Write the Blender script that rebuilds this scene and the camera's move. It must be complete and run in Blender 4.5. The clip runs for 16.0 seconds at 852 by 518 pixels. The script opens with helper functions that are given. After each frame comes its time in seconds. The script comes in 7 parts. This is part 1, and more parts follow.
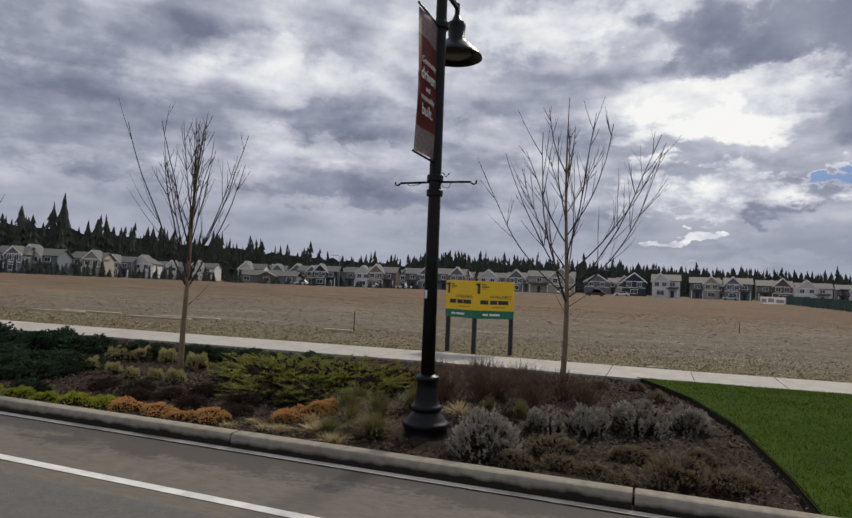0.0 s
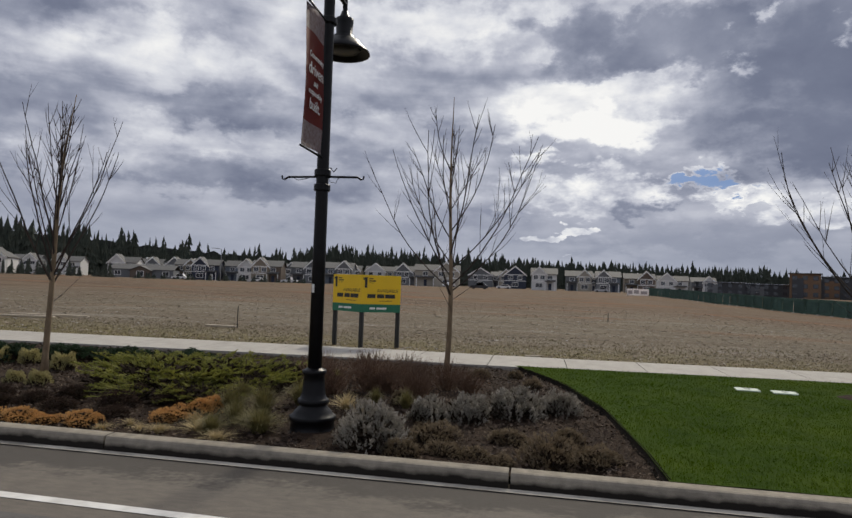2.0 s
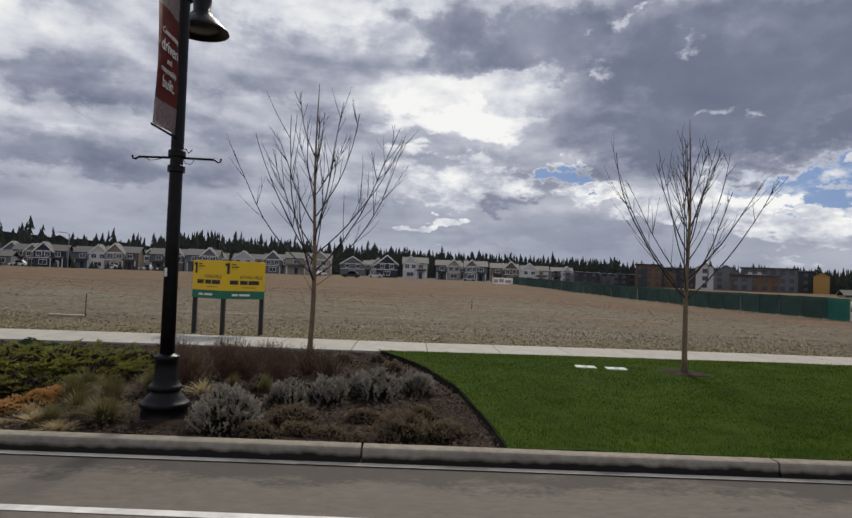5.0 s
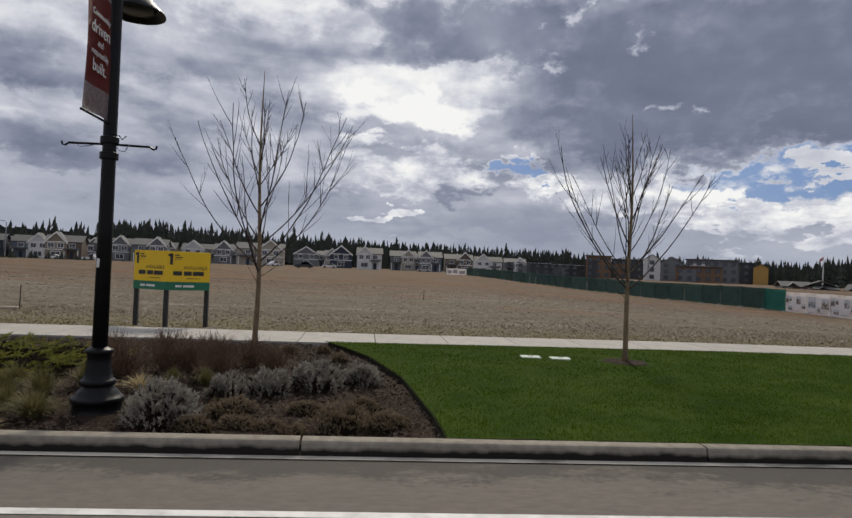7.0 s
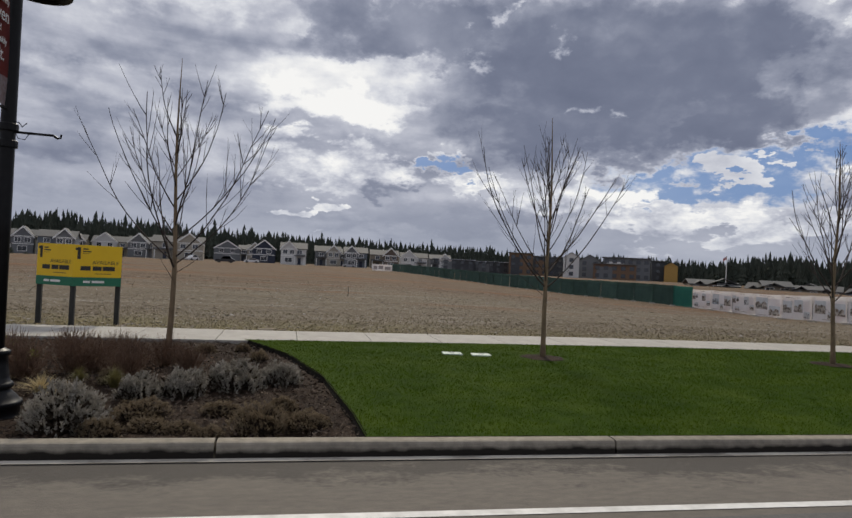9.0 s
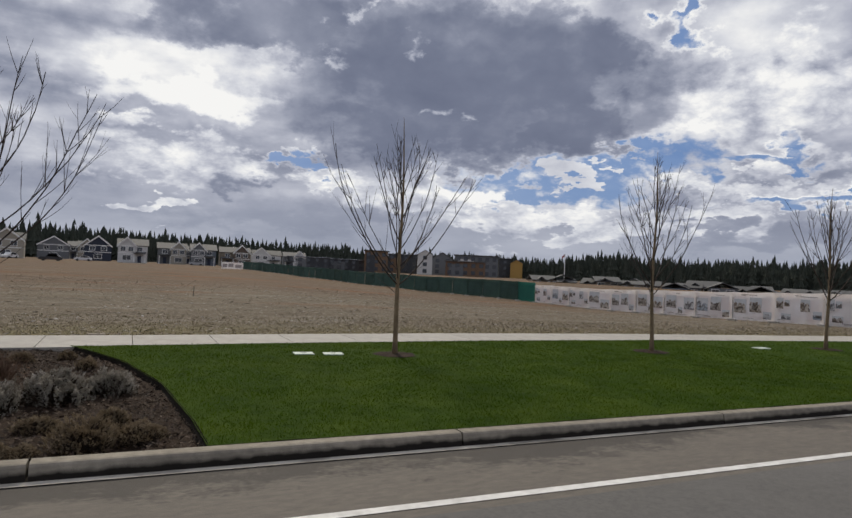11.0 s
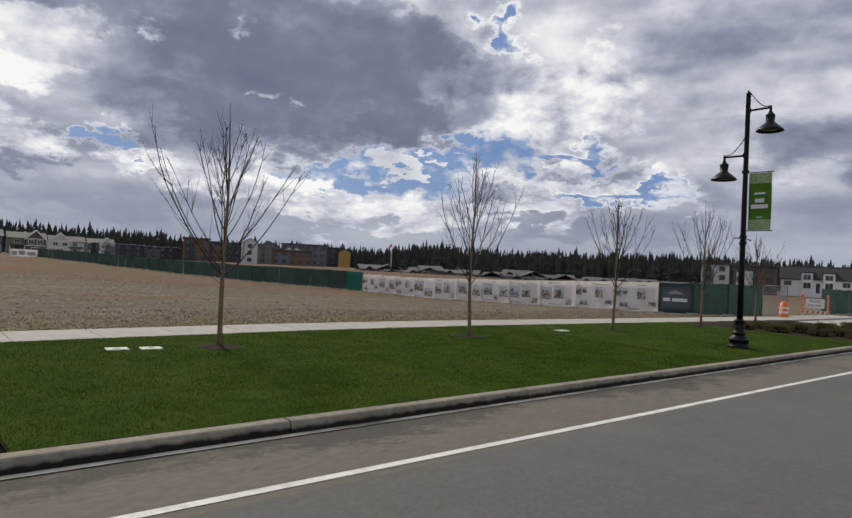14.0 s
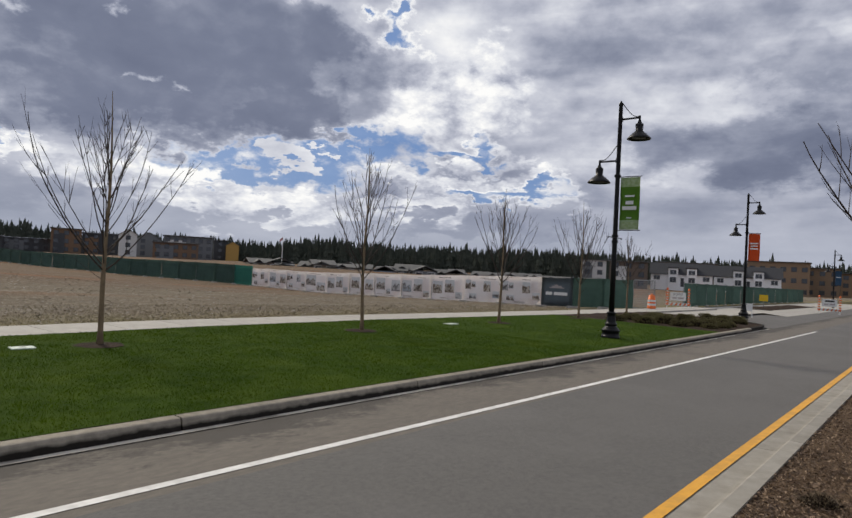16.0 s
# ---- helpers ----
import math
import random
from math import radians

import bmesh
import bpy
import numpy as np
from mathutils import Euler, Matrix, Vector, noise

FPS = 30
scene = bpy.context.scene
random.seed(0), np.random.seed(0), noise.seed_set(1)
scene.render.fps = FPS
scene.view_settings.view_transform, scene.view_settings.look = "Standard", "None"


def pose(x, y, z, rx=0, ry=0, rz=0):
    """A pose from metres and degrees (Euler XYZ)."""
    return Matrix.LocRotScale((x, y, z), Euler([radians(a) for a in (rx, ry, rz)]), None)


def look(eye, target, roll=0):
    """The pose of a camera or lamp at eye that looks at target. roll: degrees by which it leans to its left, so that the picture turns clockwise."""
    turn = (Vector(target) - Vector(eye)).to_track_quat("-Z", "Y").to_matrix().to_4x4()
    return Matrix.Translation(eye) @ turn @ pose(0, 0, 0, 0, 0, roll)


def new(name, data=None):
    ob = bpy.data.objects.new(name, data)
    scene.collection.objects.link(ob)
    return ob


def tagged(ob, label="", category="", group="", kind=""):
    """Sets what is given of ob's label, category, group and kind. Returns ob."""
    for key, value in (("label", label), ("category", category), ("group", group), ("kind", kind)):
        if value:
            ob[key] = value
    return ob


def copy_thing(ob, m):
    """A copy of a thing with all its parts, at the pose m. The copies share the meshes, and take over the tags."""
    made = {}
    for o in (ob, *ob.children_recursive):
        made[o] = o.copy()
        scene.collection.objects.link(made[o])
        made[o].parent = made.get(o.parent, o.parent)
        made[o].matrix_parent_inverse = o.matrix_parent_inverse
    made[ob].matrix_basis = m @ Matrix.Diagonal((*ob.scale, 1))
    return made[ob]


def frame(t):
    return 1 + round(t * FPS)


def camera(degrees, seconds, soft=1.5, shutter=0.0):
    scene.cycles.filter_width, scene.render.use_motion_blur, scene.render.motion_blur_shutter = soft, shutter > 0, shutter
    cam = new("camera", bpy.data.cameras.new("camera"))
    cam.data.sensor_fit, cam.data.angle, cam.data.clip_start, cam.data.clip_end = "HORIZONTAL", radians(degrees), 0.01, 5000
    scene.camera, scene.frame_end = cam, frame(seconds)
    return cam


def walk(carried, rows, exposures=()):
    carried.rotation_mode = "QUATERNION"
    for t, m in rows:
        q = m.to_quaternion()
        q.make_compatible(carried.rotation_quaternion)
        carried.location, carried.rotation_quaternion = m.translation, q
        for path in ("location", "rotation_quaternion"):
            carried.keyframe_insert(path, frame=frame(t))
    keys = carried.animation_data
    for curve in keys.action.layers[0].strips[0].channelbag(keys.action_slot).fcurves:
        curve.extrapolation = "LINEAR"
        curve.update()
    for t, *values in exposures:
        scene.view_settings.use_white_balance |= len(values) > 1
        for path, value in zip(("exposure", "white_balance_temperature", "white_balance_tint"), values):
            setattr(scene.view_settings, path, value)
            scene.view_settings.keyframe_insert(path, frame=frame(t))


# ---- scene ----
cam = camera(67.91, 16.0)
PATH = [
    (0, (-0.211, 0.306, 1.680), (-3.677, 9.678, 2.072), 2.24),
    (0.5, (-0.209, 0.264, 1.688), (-3.180, 9.805, 2.074), 2.16),
    (1.0, (-0.198, 0.248, 1.687), (-2.730, 9.915, 2.065), 2.13),
    (1.5, (-0.184, 0.218, 1.683), (-2.274, 9.990, 2.048), 2.13),
    (2, (-0.174, 0.182, 1.683), (-1.927, 10.021, 2.042), 2.02),
    (2.5, (-0.157, 0.152, 1.684), (-1.606, 10.040, 2.033), 2.06),
    (3, (-0.139, 0.136, 1.672), (-1.240, 10.070, 2.007), 2.13),
    (3.5, (-0.119, 0.113, 1.665), (-0.989, 10.070, 1.995), 2.13),
    (4, (-0.081, 0.054, 1.663), (-0.535, 10.040, 1.962), 2.11),
    (4.5, (-0.042, 0.007, 1.656), (-0.125, 10.003, 1.930), 2.22),
    (5, (-0.004, -0.016, 1.645), (0.245, 9.978, 1.902), 2.26),
    (7.5, (0.142, -0.013, 1.670), (1.333, 9.915, 1.790), 2.43),
    (8, (0.155, -0.024, 1.684), (1.634, 9.866, 1.797), 2.52),
    (8.5, (0.157, -0.035, 1.686), (1.899, 9.811, 1.800), 2.72),
    (11, (0.231, 0.011, 1.695), (4.502, 9.051, 1.891), 2.59),
    (11.5, (0.257, 0.028, 1.684), (4.980, 8.840, 1.882), 2.53),
    (12, (0.254, -0.002, 1.686), (5.391, 8.576, 1.879), 2.52),
    (12.5, (0.229, -0.060, 1.705), (5.663, 8.333, 1.885), 2.57),
    (13, (0.187, -0.085, 1.707), (5.964, 8.076, 1.877), 2.61),
    (13.5, (0.152, -0.127, 1.716), (6.270, 7.781, 1.873), 2.67),
    (14, (0.095, -0.192, 1.721), (6.628, 7.378, 1.869), 2.69),
    (14.5, (0.043, -0.256, 1.729), (6.851, 7.067, 1.877), 2.75),
    (15, (-0.028, -0.326, 1.733), (7.144, 6.640, 1.883), 2.88),
    (15.5, (-0.082, -0.370, 1.746), (7.382, 6.284, 1.893), 2.95),
    (16, (-0.104, -0.384, 1.751), (7.611, 5.978, 1.889), 2.91),
]
walk(cam, [(t, look(e, g, r)) for t, e, g, r in PATH], exposures=[(0, 0.0), (8.5, -0.02), (13, -0.02), (14.5, 0.04), (16, 0.09)])

# ---- world and sun ----
SUN_AZ, SUN_EL = radians(6), radians(40)      # azimuth to the right of +y, elevation


def build_world():
    w = bpy.data.worlds.new("sky")
    scene.world = w
    w.use_nodes = True
    nt = w.node_tree
    nt.nodes.clear()
    N, L = nt.nodes.new, nt.links.new

    def math_(op, a, b=None, c=None, clamp=False):
        n = N("ShaderNodeMath")
        n.operation, n.use_clamp = op, clamp
        for i, q in enumerate((a, b, c)):
            if q is None:
                continue
            if isinstance(q, (int, float)):
                n.inputs[i].default_value = q
            else:
                L(q, n.inputs[i])
        return n.outputs[0]

    def smooth(x, lo, hi):
        n = N("ShaderNodeMapRange")
        n.interpolation_type = "SMOOTHSTEP"
        L(x, n.inputs[0])
        n.inputs[1].default_value, n.inputs[2].default_value = lo, hi
        return n.outputs[0]

    def mix(f, a, b):
        n = N("ShaderNodeMix")
        n.data_type = "RGBA"
        for i, q in ((0, f), (6, a), (7, b)):
            if isinstance(q, (int, float)):
                n.inputs[i].default_value = q
            elif isinstance(q, tuple):
                n.inputs[i].default_value = (*q, 1)
            else:
                L(q, n.inputs[i])
        return n.outputs[2]

    def fbm(vec, scale, detail, rough=0.55, dist=0.0, off=0.0):
        m = N("ShaderNodeMapping")
        L(vec, m.inputs[0])
        m.inputs[1].default_value = (off, off * 0.7, off * 0.3)
        n = N("ShaderNodeTexNoise")
        L(m.outputs[0], n.inputs[0])
        n.inputs["Scale"].default_value, n.inputs["Detail"].default_value = scale, detail
        n.inputs["Roughness"].default_value, n.inputs["Distortion"].default_value = rough, dist
        return n.outputs[0]

    tc = N("ShaderNodeTexCoord")
    sep = N("ShaderNodeSeparateXYZ")
    L(tc.outputs["Generated"], sep.inputs[0])
    x, y, z = sep.outputs
    az = math_("MULTIPLY", math_("ARCTAN2", x, y), 180 / math.pi)       # degrees to the right of +y
    el = math_("MULTIPLY", math_("ARCSINE", z), 180 / math.pi)
    # cloud-sheet coordinates: clouds flatten and shrink towards the horizon
    el_s = math_("MULTIPLY", math_("POWER", math_("MAXIMUM", math_("ADD", el, 0.5), 0.0), 0.75), 2.4)

    def sheet_point(du, dv):
        com = N("ShaderNodeCombineXYZ")
        L(math_("ADD", math_("MULTIPLY", az, 0.046), du), com.inputs[0])
        L(math_("ADD", math_("MULTIPLY", el_s, 0.080), dv), com.inputs[1])
        return com.outputs[0]

    P, P_up = sheet_point(0.0, 0.0), sheet_point(0.0, 0.05)
    n_big = math_("SUBTRACT", fbm(P, 1.5, 4, 0.5, 0.2, 3.1), 0.5)
    n_mid = math_("SUBTRACT", fbm(P, 3.0, 6, 0.47, 0.3, 7.7), 0.5)
    n_edge = math_("SUBTRACT", fbm(P, 4.2, 9, 0.56, 0.2, 31.0), 0.5)
    n_fine = math_("SUBTRACT", fbm(P, 11.0, 6, 0.6, 0.2, 5.0), 0.5)
    relief = math_("SUBTRACT", fbm(P, 4.6, 9, 0.58, 0.2, 17.0), fbm(P_up, 4.6, 9, 0.58, 0.2, 17.0))    # tops lit, undersides dim

    def billow(s, off):
        """Rounded heaps with narrow creases between them."""
        total = None
        for k, w in ((1, 1.0), (2.1, 0.55), (4.3, 0.32), (8.9, 0.2), (18.0, 0.12)):
            q = math_("MULTIPLY", math_("ABSOLUTE", math_("SUBTRACT", fbm(P, s * k, 1, 0.4, 0.1, off + k), 0.5)), w)
            total = q if total is None else math_("ADD", total, q)
        return math_("SUBTRACT", total, 0.17)

    lumps = billow(3.4, 41.0)
    w1 = math_("SUBTRACT", fbm(P, 4.0, 9, 0.58, 0.0, 51.0), 0.5)
    w2 = math_("SUBTRACT", fbm(P, 4.4, 9, 0.58, 0.0, 63.0), 0.5)
    azw = math_("ADD", az, math_("MULTIPLY", w1, 19.0))
    elw = math_("ADD", el, math_("ADD", math_("MULTIPLY", w2, 8.0), math_("MULTIPLY", lumps, -5.0)))

    def depth(shapes, rough):
        """How deep a direction lies inside a group of ragged ovals: 1 at a centre, 0 at the rim, below 0 outside."""
        best = None
        for a0, e0, ra, re in shapes:
            da, de = math_("DIVIDE", math_("SUBTRACT", azw, a0), ra), math_("DIVIDE", math_("SUBTRACT", elw, e0), re)
            d = math_("SUBTRACT", 1.0, math_("SQRT", math_("ADD", math_("MULTIPLY", da, da), math_("MULTIPLY", de, de))))
            best = d if best is None else math_("MAXIMUM", best, d)
        return math_("ADD", best, math_("MULTIPLY", n_edge, rough))

    # the even grey sheet, rolled into soft bars
    tone = math_("ADD", 0.592, math_("MULTIPLY", n_mid, 0.8))
    tone = math_("ADD", tone, math_("MULTIPLY", n_big, 0.65))
    tone = math_("ADD", tone, math_("MULTIPLY", n_fine, 0.05))
    flat = N("ShaderNodeCombineXYZ")
    L(math_("MULTIPLY", az, 0.022), flat.inputs[0])
    L(math_("MULTIPLY", el_s, 0.13), flat.inputs[1])
    tone = math_("ADD", tone, math_("MULTIPLY", math_("SUBTRACT", fbm(flat.outputs[0], 2.6, 6, 0.5, 0.35, 12.0), 0.5), 0.75))
    tone = math_("ADD", tone, math_("ADD", math_("MULTIPLY", relief, 0.25), math_("MULTIPLY", lumps, 0.30)))
    low = smooth(el, 10.0, 3.0)
    calm = math_("SUBTRACT", 1.0, math_("MULTIPLY", low, 0.72))
    tone = math_("ADD", math_("SUBTRACT", 0.57, math_("MULTIPLY", low, 0.07)), math_("MULTIPLY", math_("SUBTRACT", tone, 0.57), calm))
    for a0, e0, ra, re, gain in SKY_SOFT:
        tone = math_("ADD", tone, math_("MULTIPLY", smooth(depth([(a0, e0, ra, re)], 0.9), -0.25, 0.55), gain))
    # heaped white clouds
    heap = depth(SKY_HEAPS, 0.9)
    white = math_("ADD", 0.76, math_("ADD", math_("MULTIPLY", relief, 0.8), math_("MULTIPLY", lumps, 1.3)))
    white = math_("ADD", white, math_("MULTIPLY", n_mid, 0.5))
    mx_ = N("ShaderNodeMix")
    L(smooth(heap, -0.05, 0.35), mx_.inputs[0])
    L(tone, mx_.inputs[2])
    L(white, mx_.inputs[3])
    tone = mx_.outputs[0]
    open_ = depth(SKY_GAPS, 0.9)
    tone = math_("ADD", tone, math_("MULTIPLY", smooth(open_, -0.45, 0.05), 0.22))
    # the great dark cloud, pale only at its rim
    dark = depth(SKY_DARK, 0.55)
    body = math_("ADD", math_("SUBTRACT", 0.44, math_("MULTIPLY", smooth(dark, 0.0, 0.5), 0.22)), math_("ADD", math_("MULTIPLY", n_mid, 0.55), math_("MULTIPLY", lumps, 0.22)))
    body = math_("ADD", body, math_("MULTIPLY", smooth(az, 40.0, 6.0), 0.13))
    body = math_("ADD", body, math_("MULTIPLY", n_big, 0.35))
    body = math_("ADD", body, math_("MULTIPLY", smooth(depth(SKY_HOLES, 0.5), 0.0, 0.9), 0.36))
    mx_ = N("ShaderNodeMix")
    L(smooth(dark, -0.10, 0.16), mx_.inputs[0])
    L(tone, mx_.inputs[2])
    L(body, mx_.inputs[3])
    tone = mx_.outputs[0]
    ramp = N("ShaderNodeValToRGB")
    L(tone, ramp.inputs[0])
    cr = ramp.color_ramp
    stops = ((0.0, (0.120, 0.139, 0.208)), (0.25, (0.177, 0.199, 0.276)), (0.45, (0.290, 0.313, 0.396)),
             (0.62, (0.46, 0.479, 0.558)), (0.8, (0.685, 0.70, 0.75)), (1.0, (0.93, 0.925, 0.91)))
    while len(cr.elements) < len(stops):
        cr.elements.new(0.5)
    for e_, (pos, col) in zip(cr.elements, stops):
        e_.position, e_.color = pos, (*col, 1)
    # blue gaps, and the broken white scraps in them
    scraps = smooth(math_("ADD", n_edge, math_("MULTIPLY", lumps, 0.5)), 0.0, 0.17)
    gap = math_("MULTIPLY", smooth(open_, 0.0, 0.36), math_("SUBTRACT", 1.0, scraps))
    gap = math_("MULTIPLY", gap, math_("SUBTRACT", 1.0, smooth(dark, -0.1, 0.05)))
    gap = math_("MULTIPLY", gap, math_("SUBTRACT", 1.0, smooth(depth(SKY_FRONT, 0.8), -0.02, 0.18)))
    gap = math_("MULTIPLY", gap, 0.88)                        # a thin veil stays over the blue
    sky = N("ShaderNodeTexSky")
    sky.sky_type, sky.sun_disc = "NISHITA", False
    sky.sun_elevation, sky.sun_rotation = SUN_EL, SUN_AZ
    sc = N("ShaderNodeVectorMath")
    sc.operation = "SCALE"
    L(sky.outputs[0], sc.inputs[0])
    sc.inputs["Scale"].default_value = 0.085
    blue = mix(0.8, sc.outputs[0], (0.06, 0.175, 0.45))
    col = mix(gap, ramp.outputs[0], blue)
    col = mix(math_("MULTIPLY", smooth(el, 7.0, -1.0), 0.35), col, (0.42, 0.46, 0.54))   # thin haze
    col = mix(smooth(el, -0.5, -3.0), col, (0.16, 0.14, 0.12))
    bg = N("ShaderNodeBackground")
    L(col, bg.inputs[0])
    bg.inputs[1].default_value = 1.0
    out = N("ShaderNodeOutputWorld")
    L(bg.outputs[0], out.inputs[0])


# azimuth, elevation, half-widths (degrees); the soft ones also a gain
SKY_SOFT = [
    (-48, 21, 18, 6, -0.10), (-22, 9.5, 12, 3, -0.06),
    (6, 42, 40, 22, 0.35),                                   # veil round the hidden sun
    (-50, 11, 13, 3.5, -0.16), (-28, 14.2, 8, 1.5, -0.13), (-27, 8.2, 12, 1.6, -0.14), (-52, 17, 8, 2.5, -0.10),
    (-35, 18, 9, 2.5, 0.15), (-28, 11.3, 8, 1.2, 0.13), (-10, 22.5, 10, 3, 0.22), (-12, 13, 7, 2, 0.12), (4, 16.5, 8, 2.6, 0.25), (3.5, 13.8, 8, 1.6, 0.35),
    (-12, 6, 14, 2, -0.05), (12, 4.4, 12, 1.8, -0.08), (8.3, 7.2, 1.3, 1.2, -0.18), (-5, 8, 5, 1.5, -0.08),
    (77, 10.8, 10, 3.0, -0.30), (66, 10, 7, 3, -0.05), (80, 17, 9, 1.6, -0.10), (72, 6, 14, 2.5, -0.02), (56, 3.6, 7, 1.2, -0.12), (95, 12, 14, 6, -0.1),
]
SKY_HEAPS = [(3, 8.6, 8, 2.2), (25, 6.5, 7, 1.9), (35, 4.6, 10, 1.7), (53, 15, 7, 4.8), (53, 8.2, 9, 1.1), (48, 5.4, 9, 1.0), (2.5, 4.6, 1.3, 0.9), (36, 24.5, 8, 1.4), (16, 8.0, 5, 1.3)]
SKY_DARK = [(29, 17.5, 17, 6.2), (38.5, 17.8, 5.5, 5.0), (11, 20.5, 12, 3.2), (26, 12.5, 13, 3.4), (38, 13, 6, 2.4)]
SKY_HOLES = [(19, 21.5, 1.5, 1.0), (25.6, 14.1, 1.6, 0.9), (16.6, 18.4, 2.2, 1.1), (24, 19, 1.6, 1.2)]
SKY_GAPS = [(36, 8.6, 9, 2.6), (44, 10.6, 5, 2.2), (12.8, 9.3, 3.2, 0.75), (47.3, 20.8, 1.9, 1.7), (53, 10.2, 6, 0.9), (56, 7.0, 6, 0.7), (32, 7.2, 5, 1.2)]
SKY_FRONT = [(25, 6.2, 6.5, 1.9), (34, 4.2, 11, 1.7), (53, 8.3, 8, 0.9), (37.5, 8.8, 2.0, 0.8), (41, 9.6, 1.5, 0.5)]
build_world()

sun = new("sun", bpy.data.lights.new("sun", "SUN"))
sun.data.energy, sun.data.angle, sun.data.color = 2.55, radians(9), (1.0, 0.91, 0.76)
sun.matrix_world = look((0, 0, 60), (-60 * math.sin(SUN_AZ) * math.cos(SUN_EL), -60 * math.cos(SUN_AZ) * math.cos(SUN_EL), 60 - 60 * math.sin(SUN_EL)))


# ---- materials ----
def material(name, a, b=None, rough=0.8, scale=8.0, metal=0.0, bump=0.0, bump_scale=60.0, c=None, c_scale=1.0, c_amount=0.5, spec=0.5, vary=0.0, stretch=(1, 1, 1), detail=5, c_edge=(0.45, 0.68)):
    """Two-tone noise of colours a and b, broad patches of colour c, fine relief, and a little difference from object to object."""
    m = bpy.data.materials.new(name)
    m.use_nodes = True
    nt = m.node_tree
    N, L = nt.nodes.new, nt.links.new
    bs = nt.nodes["Principled BSDF"]
    bs.inputs["Roughness"].default_value, bs.inputs["Metallic"].default_value = rough, metal
    bs.inputs["Specular IOR Level"].default_value = spec
    b = b or tuple(q * 0.8 for q in a)
    tc, mp = N("ShaderNodeTexCoord"), N("ShaderNodeMapping")
    L(tc.outputs["Object"], mp.inputs[0])
    mp.inputs["Scale"].default_value = stretch

    def noise_(s, d=detail, r=0.6):
        n = N("ShaderNodeTexNoise")
        L(mp.outputs[0], n.inputs[0])
        n.inputs["Scale"].default_value, n.inputs["Detail"].default_value, n.inputs["Roughness"].default_value = s, d, r
        return n.outputs[0]

    def ramp_(v, lo, hi):
        n = N("ShaderNodeMapRange")
        L(v, n.inputs[0])
        n.inputs[1].default_value, n.inputs[2].default_value = lo, hi
        return n.outputs[0]

    def mix_(f, p, q, mode="MIX"):
        n = N("ShaderNodeMix")
        n.data_type, n.blend_type = "RGBA", mode
        for i, s in ((0, f), (6, p), (7, q)):
            if isinstance(s, (int, float)):
                n.inputs[i].default_value = s
            elif isinstance(s, tuple):
                n.inputs[i].default_value = (*s, 1)
            else:
                L(s, n.inputs[i])
        return n.outputs[2]

    col = mix_(ramp_(noise_(scale), 0.32, 0.68), a, b)
    if c:
        f = N("ShaderNodeMath")
        f.operation = "MULTIPLY"
        L(ramp_(noise_(c_scale, 8, 0.68), *c_edge), f.inputs[0])
        f.inputs[1].default_value = c_amount
        col = mix_(f.outputs[0], col, c)
    if vary:
        oi = N("ShaderNodeObjectInfo")
        hs = N("ShaderNodeHueSaturation")
        L(col, hs.inputs["Color"])
        r = N("ShaderNodeMapRange")
        L(oi.outputs["Random"], r.inputs[0])
        r.inputs[3].default_value, r.inputs[4].default_value = 1 - vary, 1 + vary
        L(r.outputs[0], hs.inputs["Value"])
        col = hs.outputs[0]
    L(col, bs.inputs["Base Color"])
    if bump:
        bp = N("ShaderNodeBump")
        bp.inputs["Strength"].default_value, bp.inputs["Distance"].default_value = bump, 0.02
        L(noise_(bump_scale, 6), bp.inputs["Height"])
        L(bp.outputs[0], bs.inputs["Normal"])
    return m


ASPHALT = material("asphalt", (0.112, 0.105, 0.097), (0.08, 0.076, 0.071), 0.85, 22.0, bump=0.45, bump_scale=90, c=(0.135, 0.127, 0.12), c_scale=0.35, c_amount=0.5)
GUTTER_ASPHALT = material("worn_asphalt", (0.05, 0.044, 0.036), (0.026, 0.023, 0.019), 0.97, 9.0, spec=0.1, bump=0.4, bump_scale=80, c=(0.062, 0.054, 0.045), c_scale=4.5, c_amount=0.45, stretch=(0.55, 1.3, 1), c_edge=(0.5, 0.62))
SHOULDER_ASPHALT = material("shoulder_asphalt", (0.15, 0.13, 0.106), (0.108, 0.094, 0.078), 0.9, 14.0, bump=0.4, bump_scale=80, c=(0.085, 0.075, 0.064), c_scale=0.8, c_amount=0.3, stretch=(0.5, 1.3, 1))
CONCRETE = material("concrete", (0.40, 0.38, 0.34), (0.33, 0.31, 0.28), 0.9, 5.0, bump=0.25, bump_scale=70, c=(0.22, 0.2, 0.17), c_scale=1.1, c_amount=0.45, vary=0.05)
LIP_CONCRETE = material("gutter_lip_concrete", (0.52, 0.485, 0.42), (0.36, 0.335, 0.29), 0.95, 5.0, c=(0.09, 0.08, 0.068), c_scale=1.3, c_amount=0.7, c_edge=(0.5, 0.6), spec=0.2, stretch=(0.5, 1, 1))
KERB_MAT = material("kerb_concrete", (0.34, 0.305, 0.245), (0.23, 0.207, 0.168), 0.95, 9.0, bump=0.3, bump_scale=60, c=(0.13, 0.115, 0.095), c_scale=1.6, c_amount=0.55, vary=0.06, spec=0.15)
